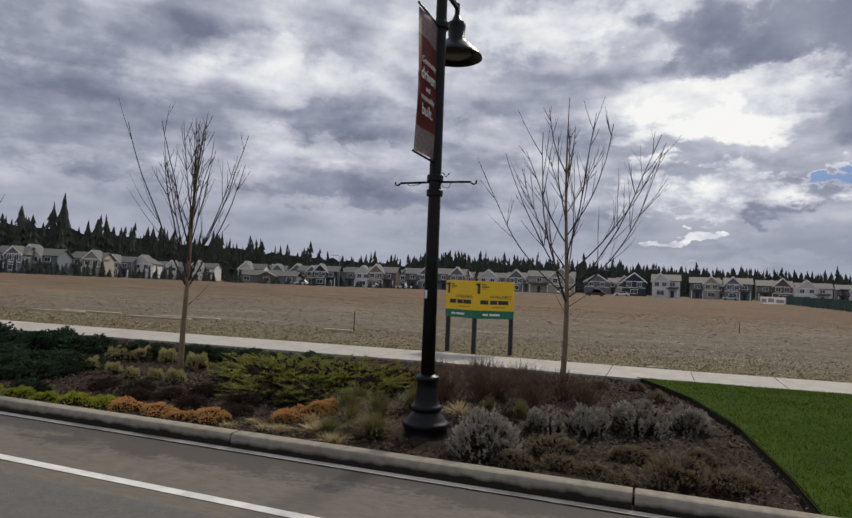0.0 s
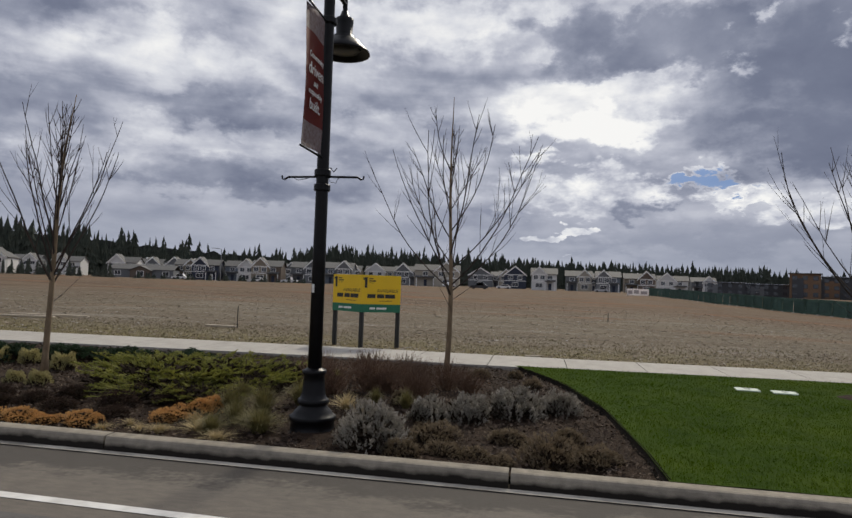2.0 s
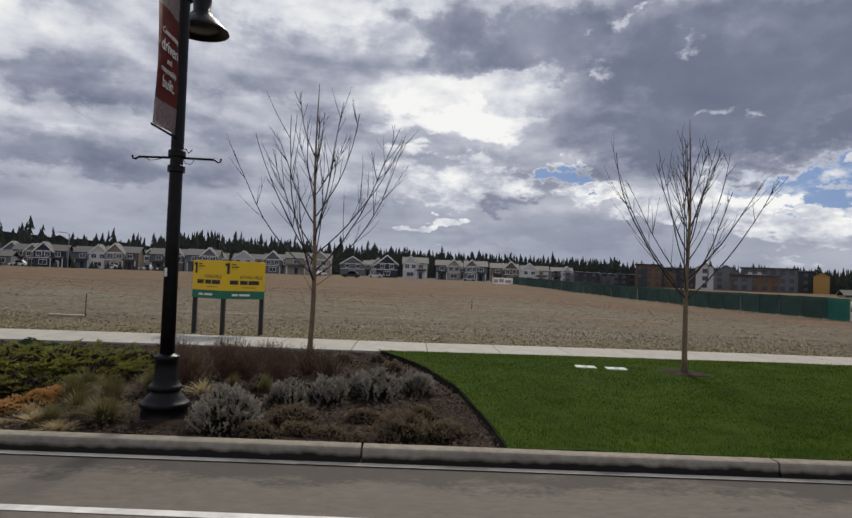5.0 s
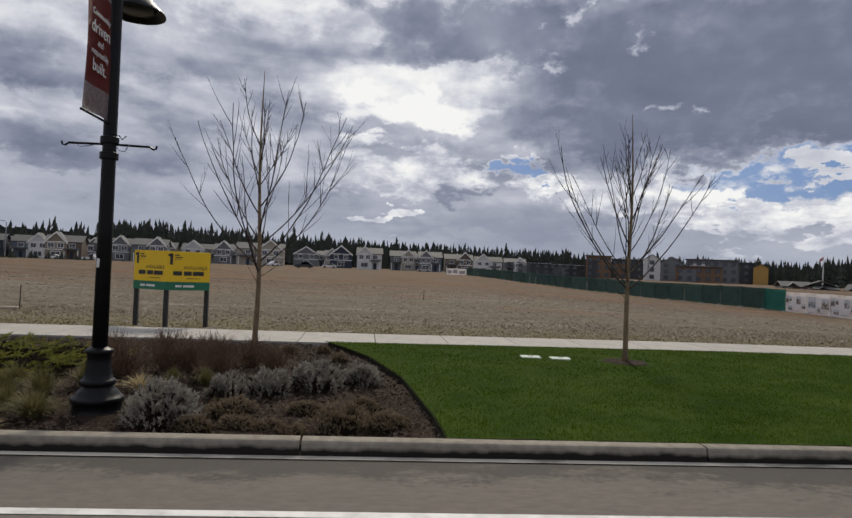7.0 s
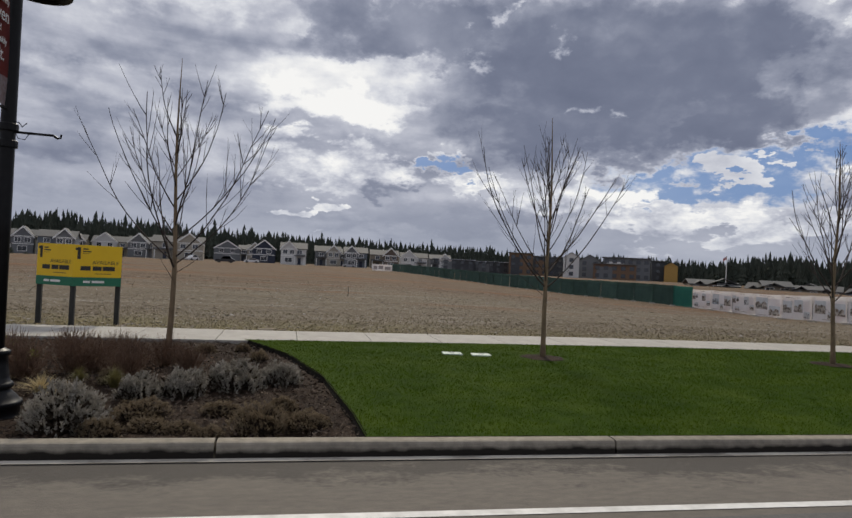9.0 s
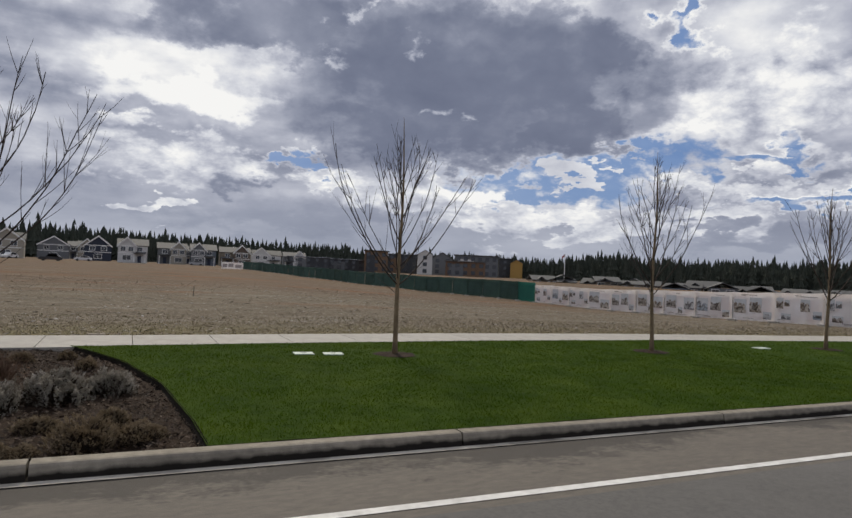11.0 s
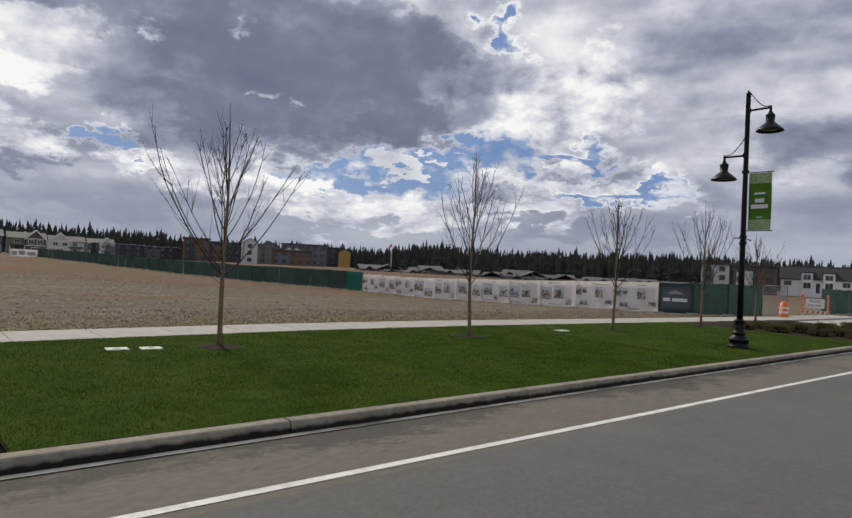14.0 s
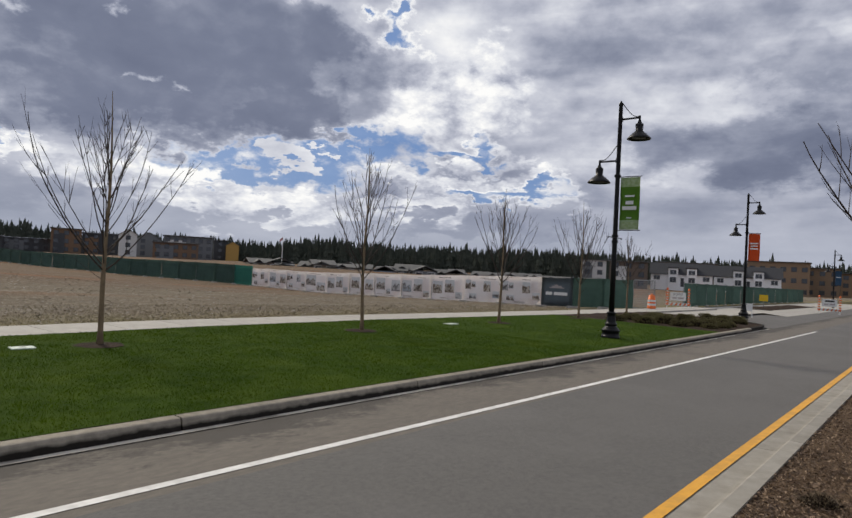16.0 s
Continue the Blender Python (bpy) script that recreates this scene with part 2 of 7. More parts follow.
WHITE_PAINT = material("road_paint_white", (0.72, 0.71, 0.68), (0.58, 0.57, 0.54), 0.7, 6.0, c=(0.3, 0.29, 0.28), c_scale=3.0, c_amount=0.35)
YELLOW_PAINT = material("road_paint_yellow", (0.68, 0.34, 0.03), (0.58, 0.28, 0.025), 0.7, 6.0, c=(0.3, 0.2, 0.06), c_scale=3.0, c_amount=0.35)
EDGE_DARK = material("dark_lawn_edge", (0.016, 0.012, 0.009), (0.008, 0.006, 0.005), 0.95, 12.0, bump=0.8, bump_scale=40, spec=0.1)
LAWN = material("lawn_turf", (0.036, 0.064, 0.006), (0.020, 0.042, 0.004), 0.95, 3.0, bump=0.8, bump_scale=50, c=(0.06, 0.09, 0.010), c_scale=0.9, c_amount=0.6, spec=0.04)
GRASS_BLADE = material("grass_blade", (0.067, 0.115, 0.0075), (0.028, 0.056, 0.003), 0.85, 4.5, c=(0.08, 0.11, 0.008), c_scale=0.9, c_amount=0.5, spec=0.04)
MULCH = material("bark_mulch", (0.042, 0.026, 0.017), (0.016, 0.011, 0.008), 0.97, 26.0, bump=1.0, bump_scale=45, c=(0.09, 0.065, 0.046), c_scale=1.5, c_amount=0.4, spec=0.1)
# the same bark, its colour lightened for sun on the median
SUNLIT_MULCH = material("sunlit_bark_mulch", (0.125, 0.082, 0.05), (0.05, 0.034, 0.022), 0.97, 30.0, bump=1.0, bump_scale=45, c=(0.19, 0.135, 0.088), c_scale=3.0, c_amount=0.5, spec=0.1)
MEDIAN_CONCRETE = material("median_concrete", (0.31, 0.29, 0.252), (0.24, 0.222, 0.192), 0.92, 5.0, bump=0.25, bump_scale=70, c=(0.15, 0.132, 0.105), c_scale=1.6, c_amount=0.5, vary=0.05, spec=0.25)
BLACK_METAL = material("black_painted_metal", (0.006, 0.006, 0.007), (0.010, 0.010, 0.011), 0.40, 9.0, spec=0.18, bump=0.06, bump_scale=30)
BARK = material("young_bark", (0.25, 0.178, 0.105), (0.14, 0.10, 0.06), 0.9, 16.0, bump=0.5, bump_scale=60, stretch=(1, 1, 0.35))
TWIG = material("twig_bark", (0.055, 0.038, 0.029), (0.032, 0.023, 0.019), 0.95, 14.0)


def field_material():
    """Dry field: an olive strip by the pavement, grey gravelly grass, then brown and rust-coloured stretches."""
    m = bpy.data.materials.new("dry_field")
    m.use_nodes = True
    nt = m.node_tree
    N, L = nt.nodes.new, nt.links.new
    bs = nt.nodes["Principled BSDF"]
    bs.inputs["Roughness"].default_value, bs.inputs["Specular IOR Level"].default_value = 0.97, 0.1
    tc, sep = N("ShaderNodeTexCoord"), N("ShaderNodeSeparateXYZ")
    L(tc.outputs["Object"], sep.inputs[0])

    def noise_(s, d=6, stretch=(1, 1, 1)):
        mp, n = N("ShaderNodeMapping"), N("ShaderNodeTexNoise")
        L(tc.outputs["Object"], mp.inputs[0])
        mp.inputs["Scale"].default_value = stretch
        L(mp.outputs[0], n.inputs[0])
        n.inputs["Scale"].default_value, n.inputs["Detail"].default_value, n.inputs["Roughness"].default_value = s, d, 0.62
        return n.outputs[0]

    def op(o, a, b):
        n = N("ShaderNodeMath")
        n.operation = o
        for i, q in enumerate((a, b)):
            if isinstance(q, (int, float)):
                n.inputs[i].default_value = q
            else:
                L(q, n.inputs[i])
        return n.outputs[0]

    def rng(v, lo, hi):
        n = N("ShaderNodeMapRange")
        L(v, n.inputs[0])
        n.inputs[1].default_value, n.inputs[2].default_value = lo, hi
        return n.outputs[0]

    def mix(f, p, q):
        n = N("ShaderNodeMix")
        n.data_type = "RGBA"
        for i, s in ((0, f), (6, p), (7, q)):
            if isinstance(s, tuple):
                n.inputs[i].default_value = (*s, 1)
            elif isinstance(s, float):
                n.inputs[i].default_value = s
            else:
                L(s, n.inputs[i])
        return n.outputs[2]

    wob = op("MULTIPLY", op("SUBTRACT", noise_(0.12, 4, (0.5, 1, 1)), 0.5), 26.0)
    y = op("ADD", sep.outputs[1], wob)
    ynear = op("ADD", sep.outputs[1], op("MULTIPLY", op("SUBTRACT", noise_(0.8, 4), 0.5), 4.0))
    grain = noise_(3.2, 9)
    tan = mix(rng(grain, 0.35, 0.65), (0.205, 0.172, 0.126), (0.108, 0.09, 0.065))
    tan = mix(op("MULTIPLY", rng(noise_(0.33, 8, (0.3, 1.3, 1)), 0.5, 0.62), 0.6), tan, (0.26, 0.235, 0.19))
    tan = mix(op("MULTIPLY", rng(noise_(0.5, 6, (0.4, 1.5, 1)), 0.42, 0.6), 0.7), tan, (0.17, 0.138, 0.098))
    tan = mix(op("MULTIPLY", rng(noise_(1.7, 10, (0.5, 1.2, 1)), 0.52, 0.66), 0.55), tan, (0.105, 0.083, 0.055))
    brown = mix(rng(noise_(0.25, 9, (0.3, 1.6, 1)), 0.40, 0.60), (0.118, 0.077, 0.049), (0.172, 0.128, 0.087))
    brown = mix(op("MULTIPLY", rng(noise_(1.4, 8, (0.35, 1.4, 1)), 0.5, 0.66), 0.5), brown, (0.09, 0.06, 0.04))
    col = mix(op("MULTIPLY", rng(y, 30.0, 46.0), 0.9), tan, brown)
    rust = op("MULTIPLY", rng(noise_(0.07, 4, (0.5, 1.6, 1)), 0.54, 0.66), rng(y, 18.0, 30.0))
    col = mix(op("MULTIPLY", rust, 0.6), col, (0.24, 0.10, 0.042))
    olive = mix(rng(noise_(6.0), 0.4, 0.6), (0.14, 0.125, 0.05), (0.20, 0.165, 0.09))
    col = mix(op("MULTIPLY", rng(ynear, 17.5, 14.6), 0.85), col, olive)
    col = mix(op("MULTIPLY", rng(noise_(9.0, 3), 0.62, 0.68), 0.6), col, (0.40, 0.37, 0.32))      # pebbles
    col = mix(op("MULTIPLY", rng(noise_(5.0, 6, (0.7, 1, 1)), 0.42, 0.36), 0.55), col, (0.062, 0.052, 0.036))
    L(col, bs.inputs["Base Color"])
    bp = N("ShaderNodeBump")
    bp.inputs["Strength"].default_value, bp.inputs["Distance"].default_value = 1.0, 0.16
    L(noise_(4.0, 10), bp.inputs["Height"])
    L(bp.outputs[0], bs.inputs["Normal"])
    return m


FIELD = field_material()


def let_light_through(m, amount):
    """Thin cloth and leaves pass part of the light on."""
    nt = m.node_tree
    bs, out = nt.nodes["Principled BSDF"], nt.nodes["Material Output"]
    tr, mx = nt.nodes.new("ShaderNodeBsdfTranslucent"), nt.nodes.new("ShaderNodeMixShader")
    src = bs.inputs["Base Color"].links[0].from_socket
    nt.links.new(src, tr.inputs[0])
    mx.inputs[0].default_value = amount
    nt.links.new(bs.outputs[0], mx.inputs[1])
    nt.links.new(tr.outputs[0], mx.inputs[2])
    nt.links.new(mx.outputs[0], out.inputs[0])
    return m


let_light_through(GRASS_BLADE, 0.46)


def foot_band(m, height, colour):
    """A ragged dark band along the foot of the kerb, where the gutter runs."""
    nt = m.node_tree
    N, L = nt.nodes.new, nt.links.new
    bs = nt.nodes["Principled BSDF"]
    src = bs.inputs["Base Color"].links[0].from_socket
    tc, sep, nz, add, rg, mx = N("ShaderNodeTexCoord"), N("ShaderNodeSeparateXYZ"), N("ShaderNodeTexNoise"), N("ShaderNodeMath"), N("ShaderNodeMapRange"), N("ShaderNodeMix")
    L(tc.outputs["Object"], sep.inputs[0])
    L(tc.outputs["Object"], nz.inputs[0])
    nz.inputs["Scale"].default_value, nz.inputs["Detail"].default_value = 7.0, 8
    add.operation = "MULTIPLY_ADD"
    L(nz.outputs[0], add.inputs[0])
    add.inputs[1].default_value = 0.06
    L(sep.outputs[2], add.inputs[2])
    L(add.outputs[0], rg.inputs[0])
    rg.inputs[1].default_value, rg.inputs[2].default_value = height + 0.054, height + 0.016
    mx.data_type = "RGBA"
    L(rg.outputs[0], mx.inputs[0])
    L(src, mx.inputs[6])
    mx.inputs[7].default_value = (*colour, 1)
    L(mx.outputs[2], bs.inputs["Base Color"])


foot_band(KERB_MAT, 0.052, (0.022, 0.019, 0.016))


def damp_edge(m, y_edge, colour, amount):
    """Damp dirt on the asphalt along the gutter, ragged towards the lane."""
    nt = m.node_tree
    N, L = nt.nodes.new, nt.links.new
    bs = nt.nodes["Principled BSDF"]
    src = bs.inputs["Base Color"].links[0].from_socket
    tc, sep = N("ShaderNodeTexCoord"), N("ShaderNodeSeparateXYZ")
    L(tc.outputs["Object"], sep.inputs[0])
    total = sep.outputs[1]
    for s, gain, st in ((0.7, 1.5, 0.5), (4.0, 1.1, 0.55), (22.0, 0.7, 0.8)):
        mp, nz, add = N("ShaderNodeMapping"), N("ShaderNodeTexNoise"), N("ShaderNodeMath")
        L(tc.outputs["Object"], mp.inputs[0])
        mp.inputs["Scale"].default_value = (st, 1, 1)
        L(mp.outputs[0], nz.inputs[0])
        nz.inputs["Scale"].default_value, nz.inputs["Detail"].default_value = s, 5
        add.operation = "MULTIPLY_ADD"
        L(nz.outputs[0], add.inputs[0])
        add.inputs[1].default_value = gain
        L(total, add.inputs[2])
        total = add.outputs[0]
    rg, mx = N("ShaderNodeMapRange"), N("ShaderNodeMix")
    L(total, rg.inputs[0])
    rg.inputs[1].default_value, rg.inputs[2].default_value, rg.inputs[4].default_value = y_edge + 1.55, y_edge + 1.85, amount
    mx.data_type = "RGBA"
    L(rg.outputs[0], mx.inputs[0])
    L(src, mx.inputs[6])
    mx.inputs[7].default_value = (*colour, 1)
    L(mx.outputs[2], bs.inputs["Base Color"])


damp_edge(SHOULDER_ASPHALT, 4.95, (0.045, 0.039, 0.033), 0.85)


# ---- mesh helpers ----
def gz(x):
    """Height of the road surface: it falls gently along the street."""
    return -0.0043 * x


def mesh_of(bm, name, material_, smooth=False):
    me = bpy.data.meshes.new(name)
    bm.normal_update()
    bm.to_mesh(me)
    bm.free()
    if smooth:
        me.shade_smooth()
    for m in material_ if isinstance(material_, (list, tuple)) else (material_,):
        me.materials.append(m)
    return me


def part(name, bm, material_, parent=None, label="", smooth=False):
    """Links a bmesh as one mesh object under a thing or under a part."""
    ob = new(name, mesh_of(bm, name, material_, smooth))
    if parent is not None:
        ob.parent = parent
    if label:
        tagged(ob, label)
    return ob


def thing(name, m, label, category, group="", kind=""):
    ob = new(name)
    ob.matrix_world = m
    return tagged(ob, label, category, group, kind)


def structure(name, bm, material_, label, category, smooth=False):
    return tagged(part(name, bm, material_, smooth=smooth), label, category, kind="structure")


def box(bm, x0, x1, y0, y1, z0, z1, bevel=0.0, mat=0):
    vs = [bm.verts.new((x, y, z)) for z in (z0, z1) for y in (y0, y1) for x in (x0, x1)]
    fs = [bm.faces.new([vs[i] for i in q]) for q in ((0, 2, 3, 1), (4, 5, 7, 6), (0, 1, 5, 4), (2, 6, 7, 3), (0, 4, 6, 2), (1, 3, 7, 5))]
    for f in fs:
        f.material_index = mat
    if bevel:
        es = list({e for f in fs for e in f.edges})
        bmesh.ops.bevel(bm, geom=es, offset=bevel, segments=2, affect="EDGES", profile=0.5)
    return fs


def tube(bm, pts, radii, seg=8, cap=True):
    """A tube along points, with a radius at each."""
    rings, n = [], len(pts)
    pts = [Vector(p) for p in pts]
    for i, p in enumerate(pts):
        d = (pts[min(i + 1, n - 1)] - pts[max(i - 1, 0)]).normalized()
        u = d.cross(Vector((0.31, 0.95, 0.05))).normalized()
        w = d.cross(u)
        rings.append([bm.verts.new(p + (u * math.cos(a) + w * math.sin(a)) * radii[i]) for a in [2 * math.pi * k / seg for k in range(seg)]])
    for r0, r1 in zip(rings, rings[1:]):
        for k in range(seg):
            bm.faces.new((r0[k], r0[(k + 1) % seg], r1[(k + 1) % seg], r1[k]))
    if cap and seg > 2:
        bm.faces.new(rings[0][::-1])
        bm.faces.new(rings[-1])


def lathe(bm, profile, seg=24, x=0.0, y=0.0, flute=0.0, flutes=0):
    """A turned form from (radius, height) pairs."""
    rings = []
    for r, z in profile:
        rings.append([bm.verts.new((x + math.cos(a) * r * (1 + flute * math.cos(flutes * a)), y + math.sin(a) * r * (1 + flute * math.cos(flutes * a)), z)) for a in [2 * math.pi * k / seg for k in range(seg)]])
    for r0, r1 in zip(rings, rings[1:]):
        for k in range(seg):
            bm.faces.new((r0[k], r0[(k + 1) % seg], r1[(k + 1) % seg], r1[k]))
    bm.faces.new(rings[0][::-1])
    bm.faces.new(rings[-1])


def sheet(bm, xs, ys, height, mat=0):
    """A grid of ground; height(x, y) gives z."""
    rows = [[bm.verts.new((x, y, height(x, y))) for x in xs] for y in ys]
    for r0, r1 in zip(rows, rows[1:]):
        for i in range(len(xs) - 1):
            bm.faces.new((r0[i], r0[i + 1], r1[i + 1], r1[i])).material_index = mat


def steps(a, b, n):
    return [a + (b - a) * i / n for i in range(n + 1)]


# ---- ground, road, kerb, pavement ----
def lerp_table(tab, x):
    if x <= tab[0][0]:
        return tab[0][1]
    for (x0, y0), (x1, y1) in zip(tab, tab[1:]):
        if x <= x1:
            return y0 + (y1 - y0) * (x - x0) / (x1 - x0)
    return tab[-1][1]


WALK_NEAR = [(-80, 7.5), (-14.5, 10.85), (-4.4, 11.75), (0, 11.95), (3, 12.2), (7.5, 12.55), (13, 12.6), (22, 12.1), (33, 11.6), (60, 11.4)]
WALK_WIDTH = 1.75
KERB_BACK, KERB_FRONT = 5.67, 5.52


def walk_near(x):
    return lerp_table(WALK_NEAR, x)


def ease(x, a, b):
    t = min(1.0, max(0.0, (x - a) / (b - a)))
    return t * t * (3 - 2 * t)


def field_z(x, y):
    z = gz(x) * min(1.0, max(0.0, 1 - (y - 60) / 120)) + 0.12
    rise = min(1.0, max(0.0, (y - 40) / 170))
    z += rise * rise * (0.15 - 0.75 * ease(-x, 20, 110))
    z -= 0.8 * ease(x, 6, 34) * ease(y, 8, 44) * (1 - ease(y, 78, 168))      # the field dips towards the fence
    if y < 160:
        z += 0.10 * (noise.noise(Vector((x * 0.11, y * 0.13, 0))) + 0.4 * noise.noise(Vector((x * 0.5, y * 0.5, 4)))) * min(1.0, max(0.0, (y - 16.5) / 6))
    return z


bm = bmesh.new()
sheet(bm, [-2500, -600, -300, -180] + steps(-120, 120, 120) + [180, 300, 600, 2500], [-300, -60, -8, 2, 6] + steps(8, 17, 18) + steps(18, 60, 42) + steps(64, 160, 16) + [190, 230, 300, 600, 2500],
      lambda x, y: field_z(x, y) - (0.35 if y < walk_near(x) + 1.2 else 0.0))
structure("ground", bm, FIELD, "flat vacant field of dry brown grass and gravel", "ground")

bm = bmesh.new()
sheet(bm, steps(-80, 110, 60), [1.19, 2.5, 3.4, 4.0], lambda x, y: gz(x))
road = structure("road", bm, ASPHALT, "dark grey asphalt traffic lane with faint tyre tracks", "road")
bm = bmesh.new()
sheet(bm, steps(-80, 110, 60), [4.0, 4.6, 5.0, 5.405], lambda x, y: gz(x))
structure("road_shoulder", bm, SHOULDER_ASPHALT, "pale worn grey-brown asphalt shoulder", "road")
bm = bmesh.new()
sheet(bm, steps(-80, 30.8, 40), [5.40, 5.45, 5.7], lambda x, y: gz(x) + 0.006)
structure("gutter", bm, GUTTER_ASPHALT, "narrow dirty gutter strip along the kerb", "gutter")
bm = bmesh.new()
sheet(bm, steps(-80, 30.3, 40), [5.385, 5.43, 5.475], lambda x, y: gz(x) + 0.010)
structure("gutter_lip", bm, LIP_CONCRETE, "thin broken pale concrete lip of the gutter", "gutter")
bm = bmesh.new()
LINE_Y = [(-80, 4.9), (-6, 4.30), (1, 4.20), (7, 4.13), (12, 4.08), (20, 3.98), (31, 3.86)]
rows = [[bm.verts.new((x, lerp_table(LINE_Y, x) + d, gz(x) + 0.005)) for x in steps(-80, 31.5, 120)] for d in (-0.05, 0.05)]
for i in range(120):
    bm.faces.new((rows[0][i], rows[0][i + 1], rows[1][i + 1], rows[1][i]))
structure("lane_line", bm, WHITE_PAINT, "solid white painted edge line on asphalt", "road marking")
bm = bmesh.new()
sheet(bm, steps(-80, 45, 60), [1.185, 1.29], lambda x, y: gz(x) + 0.016)
structure("median_line", bm, YELLOW_PAINT, "solid yellow painted line beside the median", "road marking")
# side street and far carriageway beyond the corner
bm = bmesh.new()
sheet(bm, steps(30.8, 46, 15), steps(5.3, 12, 8), lambda x, y: gz(x) - 0.002)
structure("side_street", bm, ASPHALT, "grey asphalt side street mouth", "road")


def kerb_piece(x0, x1):
    """One cast length with a rounded front edge and open joints."""
    prof = [(KERB_BACK, -0.15), (KERB_BACK, 0.130), (KERB_FRONT + 0.03, 0.130), (KERB_FRONT + 0.01, 0.123), (KERB_FRONT, 0.105), (KERB_FRONT - 0.02, -0.02), (KERB_FRONT - 0.02, -0.15)]
    bm = bmesh.new()
    a, b = x0 + 0.010, x1 - 0.010
    r = [[bm.verts.new((x - x0, y, z + gz(x) - gz(x0))) for y, z in prof] for x in (a, b)]
    n = len(prof)
    for i in range(n):
        bm.faces.new((r[0][i], r[0][(i + 1) % n], r[1][(i + 1) % n], r[1][i]))
    bm.faces.new(r[0][::-1])
    bm.faces.new(r[1])
    return bm


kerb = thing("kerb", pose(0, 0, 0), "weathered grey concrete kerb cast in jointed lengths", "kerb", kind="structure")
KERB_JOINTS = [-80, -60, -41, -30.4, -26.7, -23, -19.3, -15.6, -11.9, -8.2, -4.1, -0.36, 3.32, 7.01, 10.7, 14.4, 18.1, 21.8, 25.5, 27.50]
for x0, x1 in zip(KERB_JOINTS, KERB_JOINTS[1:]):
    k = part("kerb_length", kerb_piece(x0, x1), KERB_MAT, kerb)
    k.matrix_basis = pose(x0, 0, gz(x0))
# the kerb turns into the side street
bm = bmesh.new()
pts = [(27.51, 0), (29.50, 0.02), (31.00, 0.25), (32.00, 0.8), (32.60, 1.7), (32.80, 2.8), (32.80, 4.6)]
outer, inner = [], []
for i, (x, d) in enumerate(pts):
    x0, d0 = pts[max(i - 1, 0)]
    x1, d1 = pts[min(i + 1, len(pts) - 1)]
    t = Vector((x1 - x0, d1 - d0, 0)).normalized()
    nrm = Vector((t.y, -t.x, 0))
    outer.append(Vector((x, KERB_FRONT + d, 0)) + nrm * 0.0)
    inner.append(Vector((x, KERB_FRONT + d, 0)) - nrm * 0.16)
for i in range(len(pts) - 1):
    q = [outer[i], outer[i + 1], inner[i + 1], inner[i]]
    lo = [bm.verts.new((v.x, v.y, gz(v.x) - 0.1)) for v in q]
    hi = [bm.verts.new((v.x, v.y, gz(v.x) + 0.13)) for v in q]
    bm.faces.new(hi)
    for j in range(4):
        bm.faces.new((lo[j], lo[(j + 1) % 4], hi[(j + 1) % 4], hi[j]))
part("kerb_corner", bm, KERB_MAT, kerb)


def verge_z(x, y):
    """Lawn and bed height behind the kerb."""
    u = max(0.0, min(1.0, (y - KERB_BACK) / (walk_near(x) - KERB_BACK)))
    return gz(x) + 0.105 + 0.07 * u


# edge of the lawn against the planting bed, by y
BED_EDGE = [(5.6, 0.86), (6.5, 0.82), (7.3, 0.74), (8.5, 0.62), (9.3, 0.42), (10.2, 0.2), (11.0, -0.15), (11.8, -0.55), (12.6, -1.0)]


def bed_edge(y):
    return lerp_table(BED_EDGE, y) + 0.07


def verge(x_of, n, m, lift):
    bm = bmesh.new()
    rows = []
    for j in range(m + 1):
        v = j / m
        row = []
        for i in range(n + 1):
            x, y = x_of(i / n, v)
            row.append(bm.verts.new((x, y, lift(x, y))))
        rows.append(row)
    for r0, r1 in zip(rows, rows[1:]):
        for i in range(n):
            bm.faces.new((r0[i], r0[i + 1], r1[i + 1], r1[i]))
    return bm


def lawn_xy(u, v):
    x = 0.0
    for _ in range(6):
        y = KERB_BACK + (walk_near(x) - KERB_BACK) * v
        e = bed_edge(y)
        x = e + (23.5 - e) * u
    return x, y


def bed_xy(u, v):
    x = 0.0
    for _ in range(6):
        y = KERB_BACK + (walk_near(x) - KERB_BACK) * v
        e = bed_edge(y)
        x = -60 + (e + 60) * u ** 0.35
    return x, y


def far_bed_xy(u, v):
    x = 23.5 + 9.2 * u
    y0 = KERB_BACK + 2.6 * ease(x, 29.6, 32.8) ** 2
    return x, y0 + (min(walk_near(x), 12.0) - y0) * v


structure("lawn", verge(lawn_xy, 90, 30, lambda x, y: verge_z(x, y) + 0.03 + 0.008 * noise.noise(Vector((x * 2, y * 2, 0)))), LAWN, "mown bright green lawn verge", "lawn", True)
structure("planting_bed", verge(bed_xy, 150, 60, lambda x, y: verge_z(x, y) - 0.045 + 0.04 * noise.noise(Vector((x * 1.1, y * 1.1, 9))) + 0.03 * noise.noise(Vector((x * 5, y * 5, 3)))),
          MULCH, "planting bed of dark brown bark mulch", "planting bed", True)
structure("far_planting_bed", verge(far_bed_xy, 30, 30, lambda x, y: verge_z(x, y) + 0.02 + 0.03 * noise.noise(Vector((x * 3, y * 3, 3)))), MULCH, "corner planting bed of dark bark mulch", "planting bed", True)

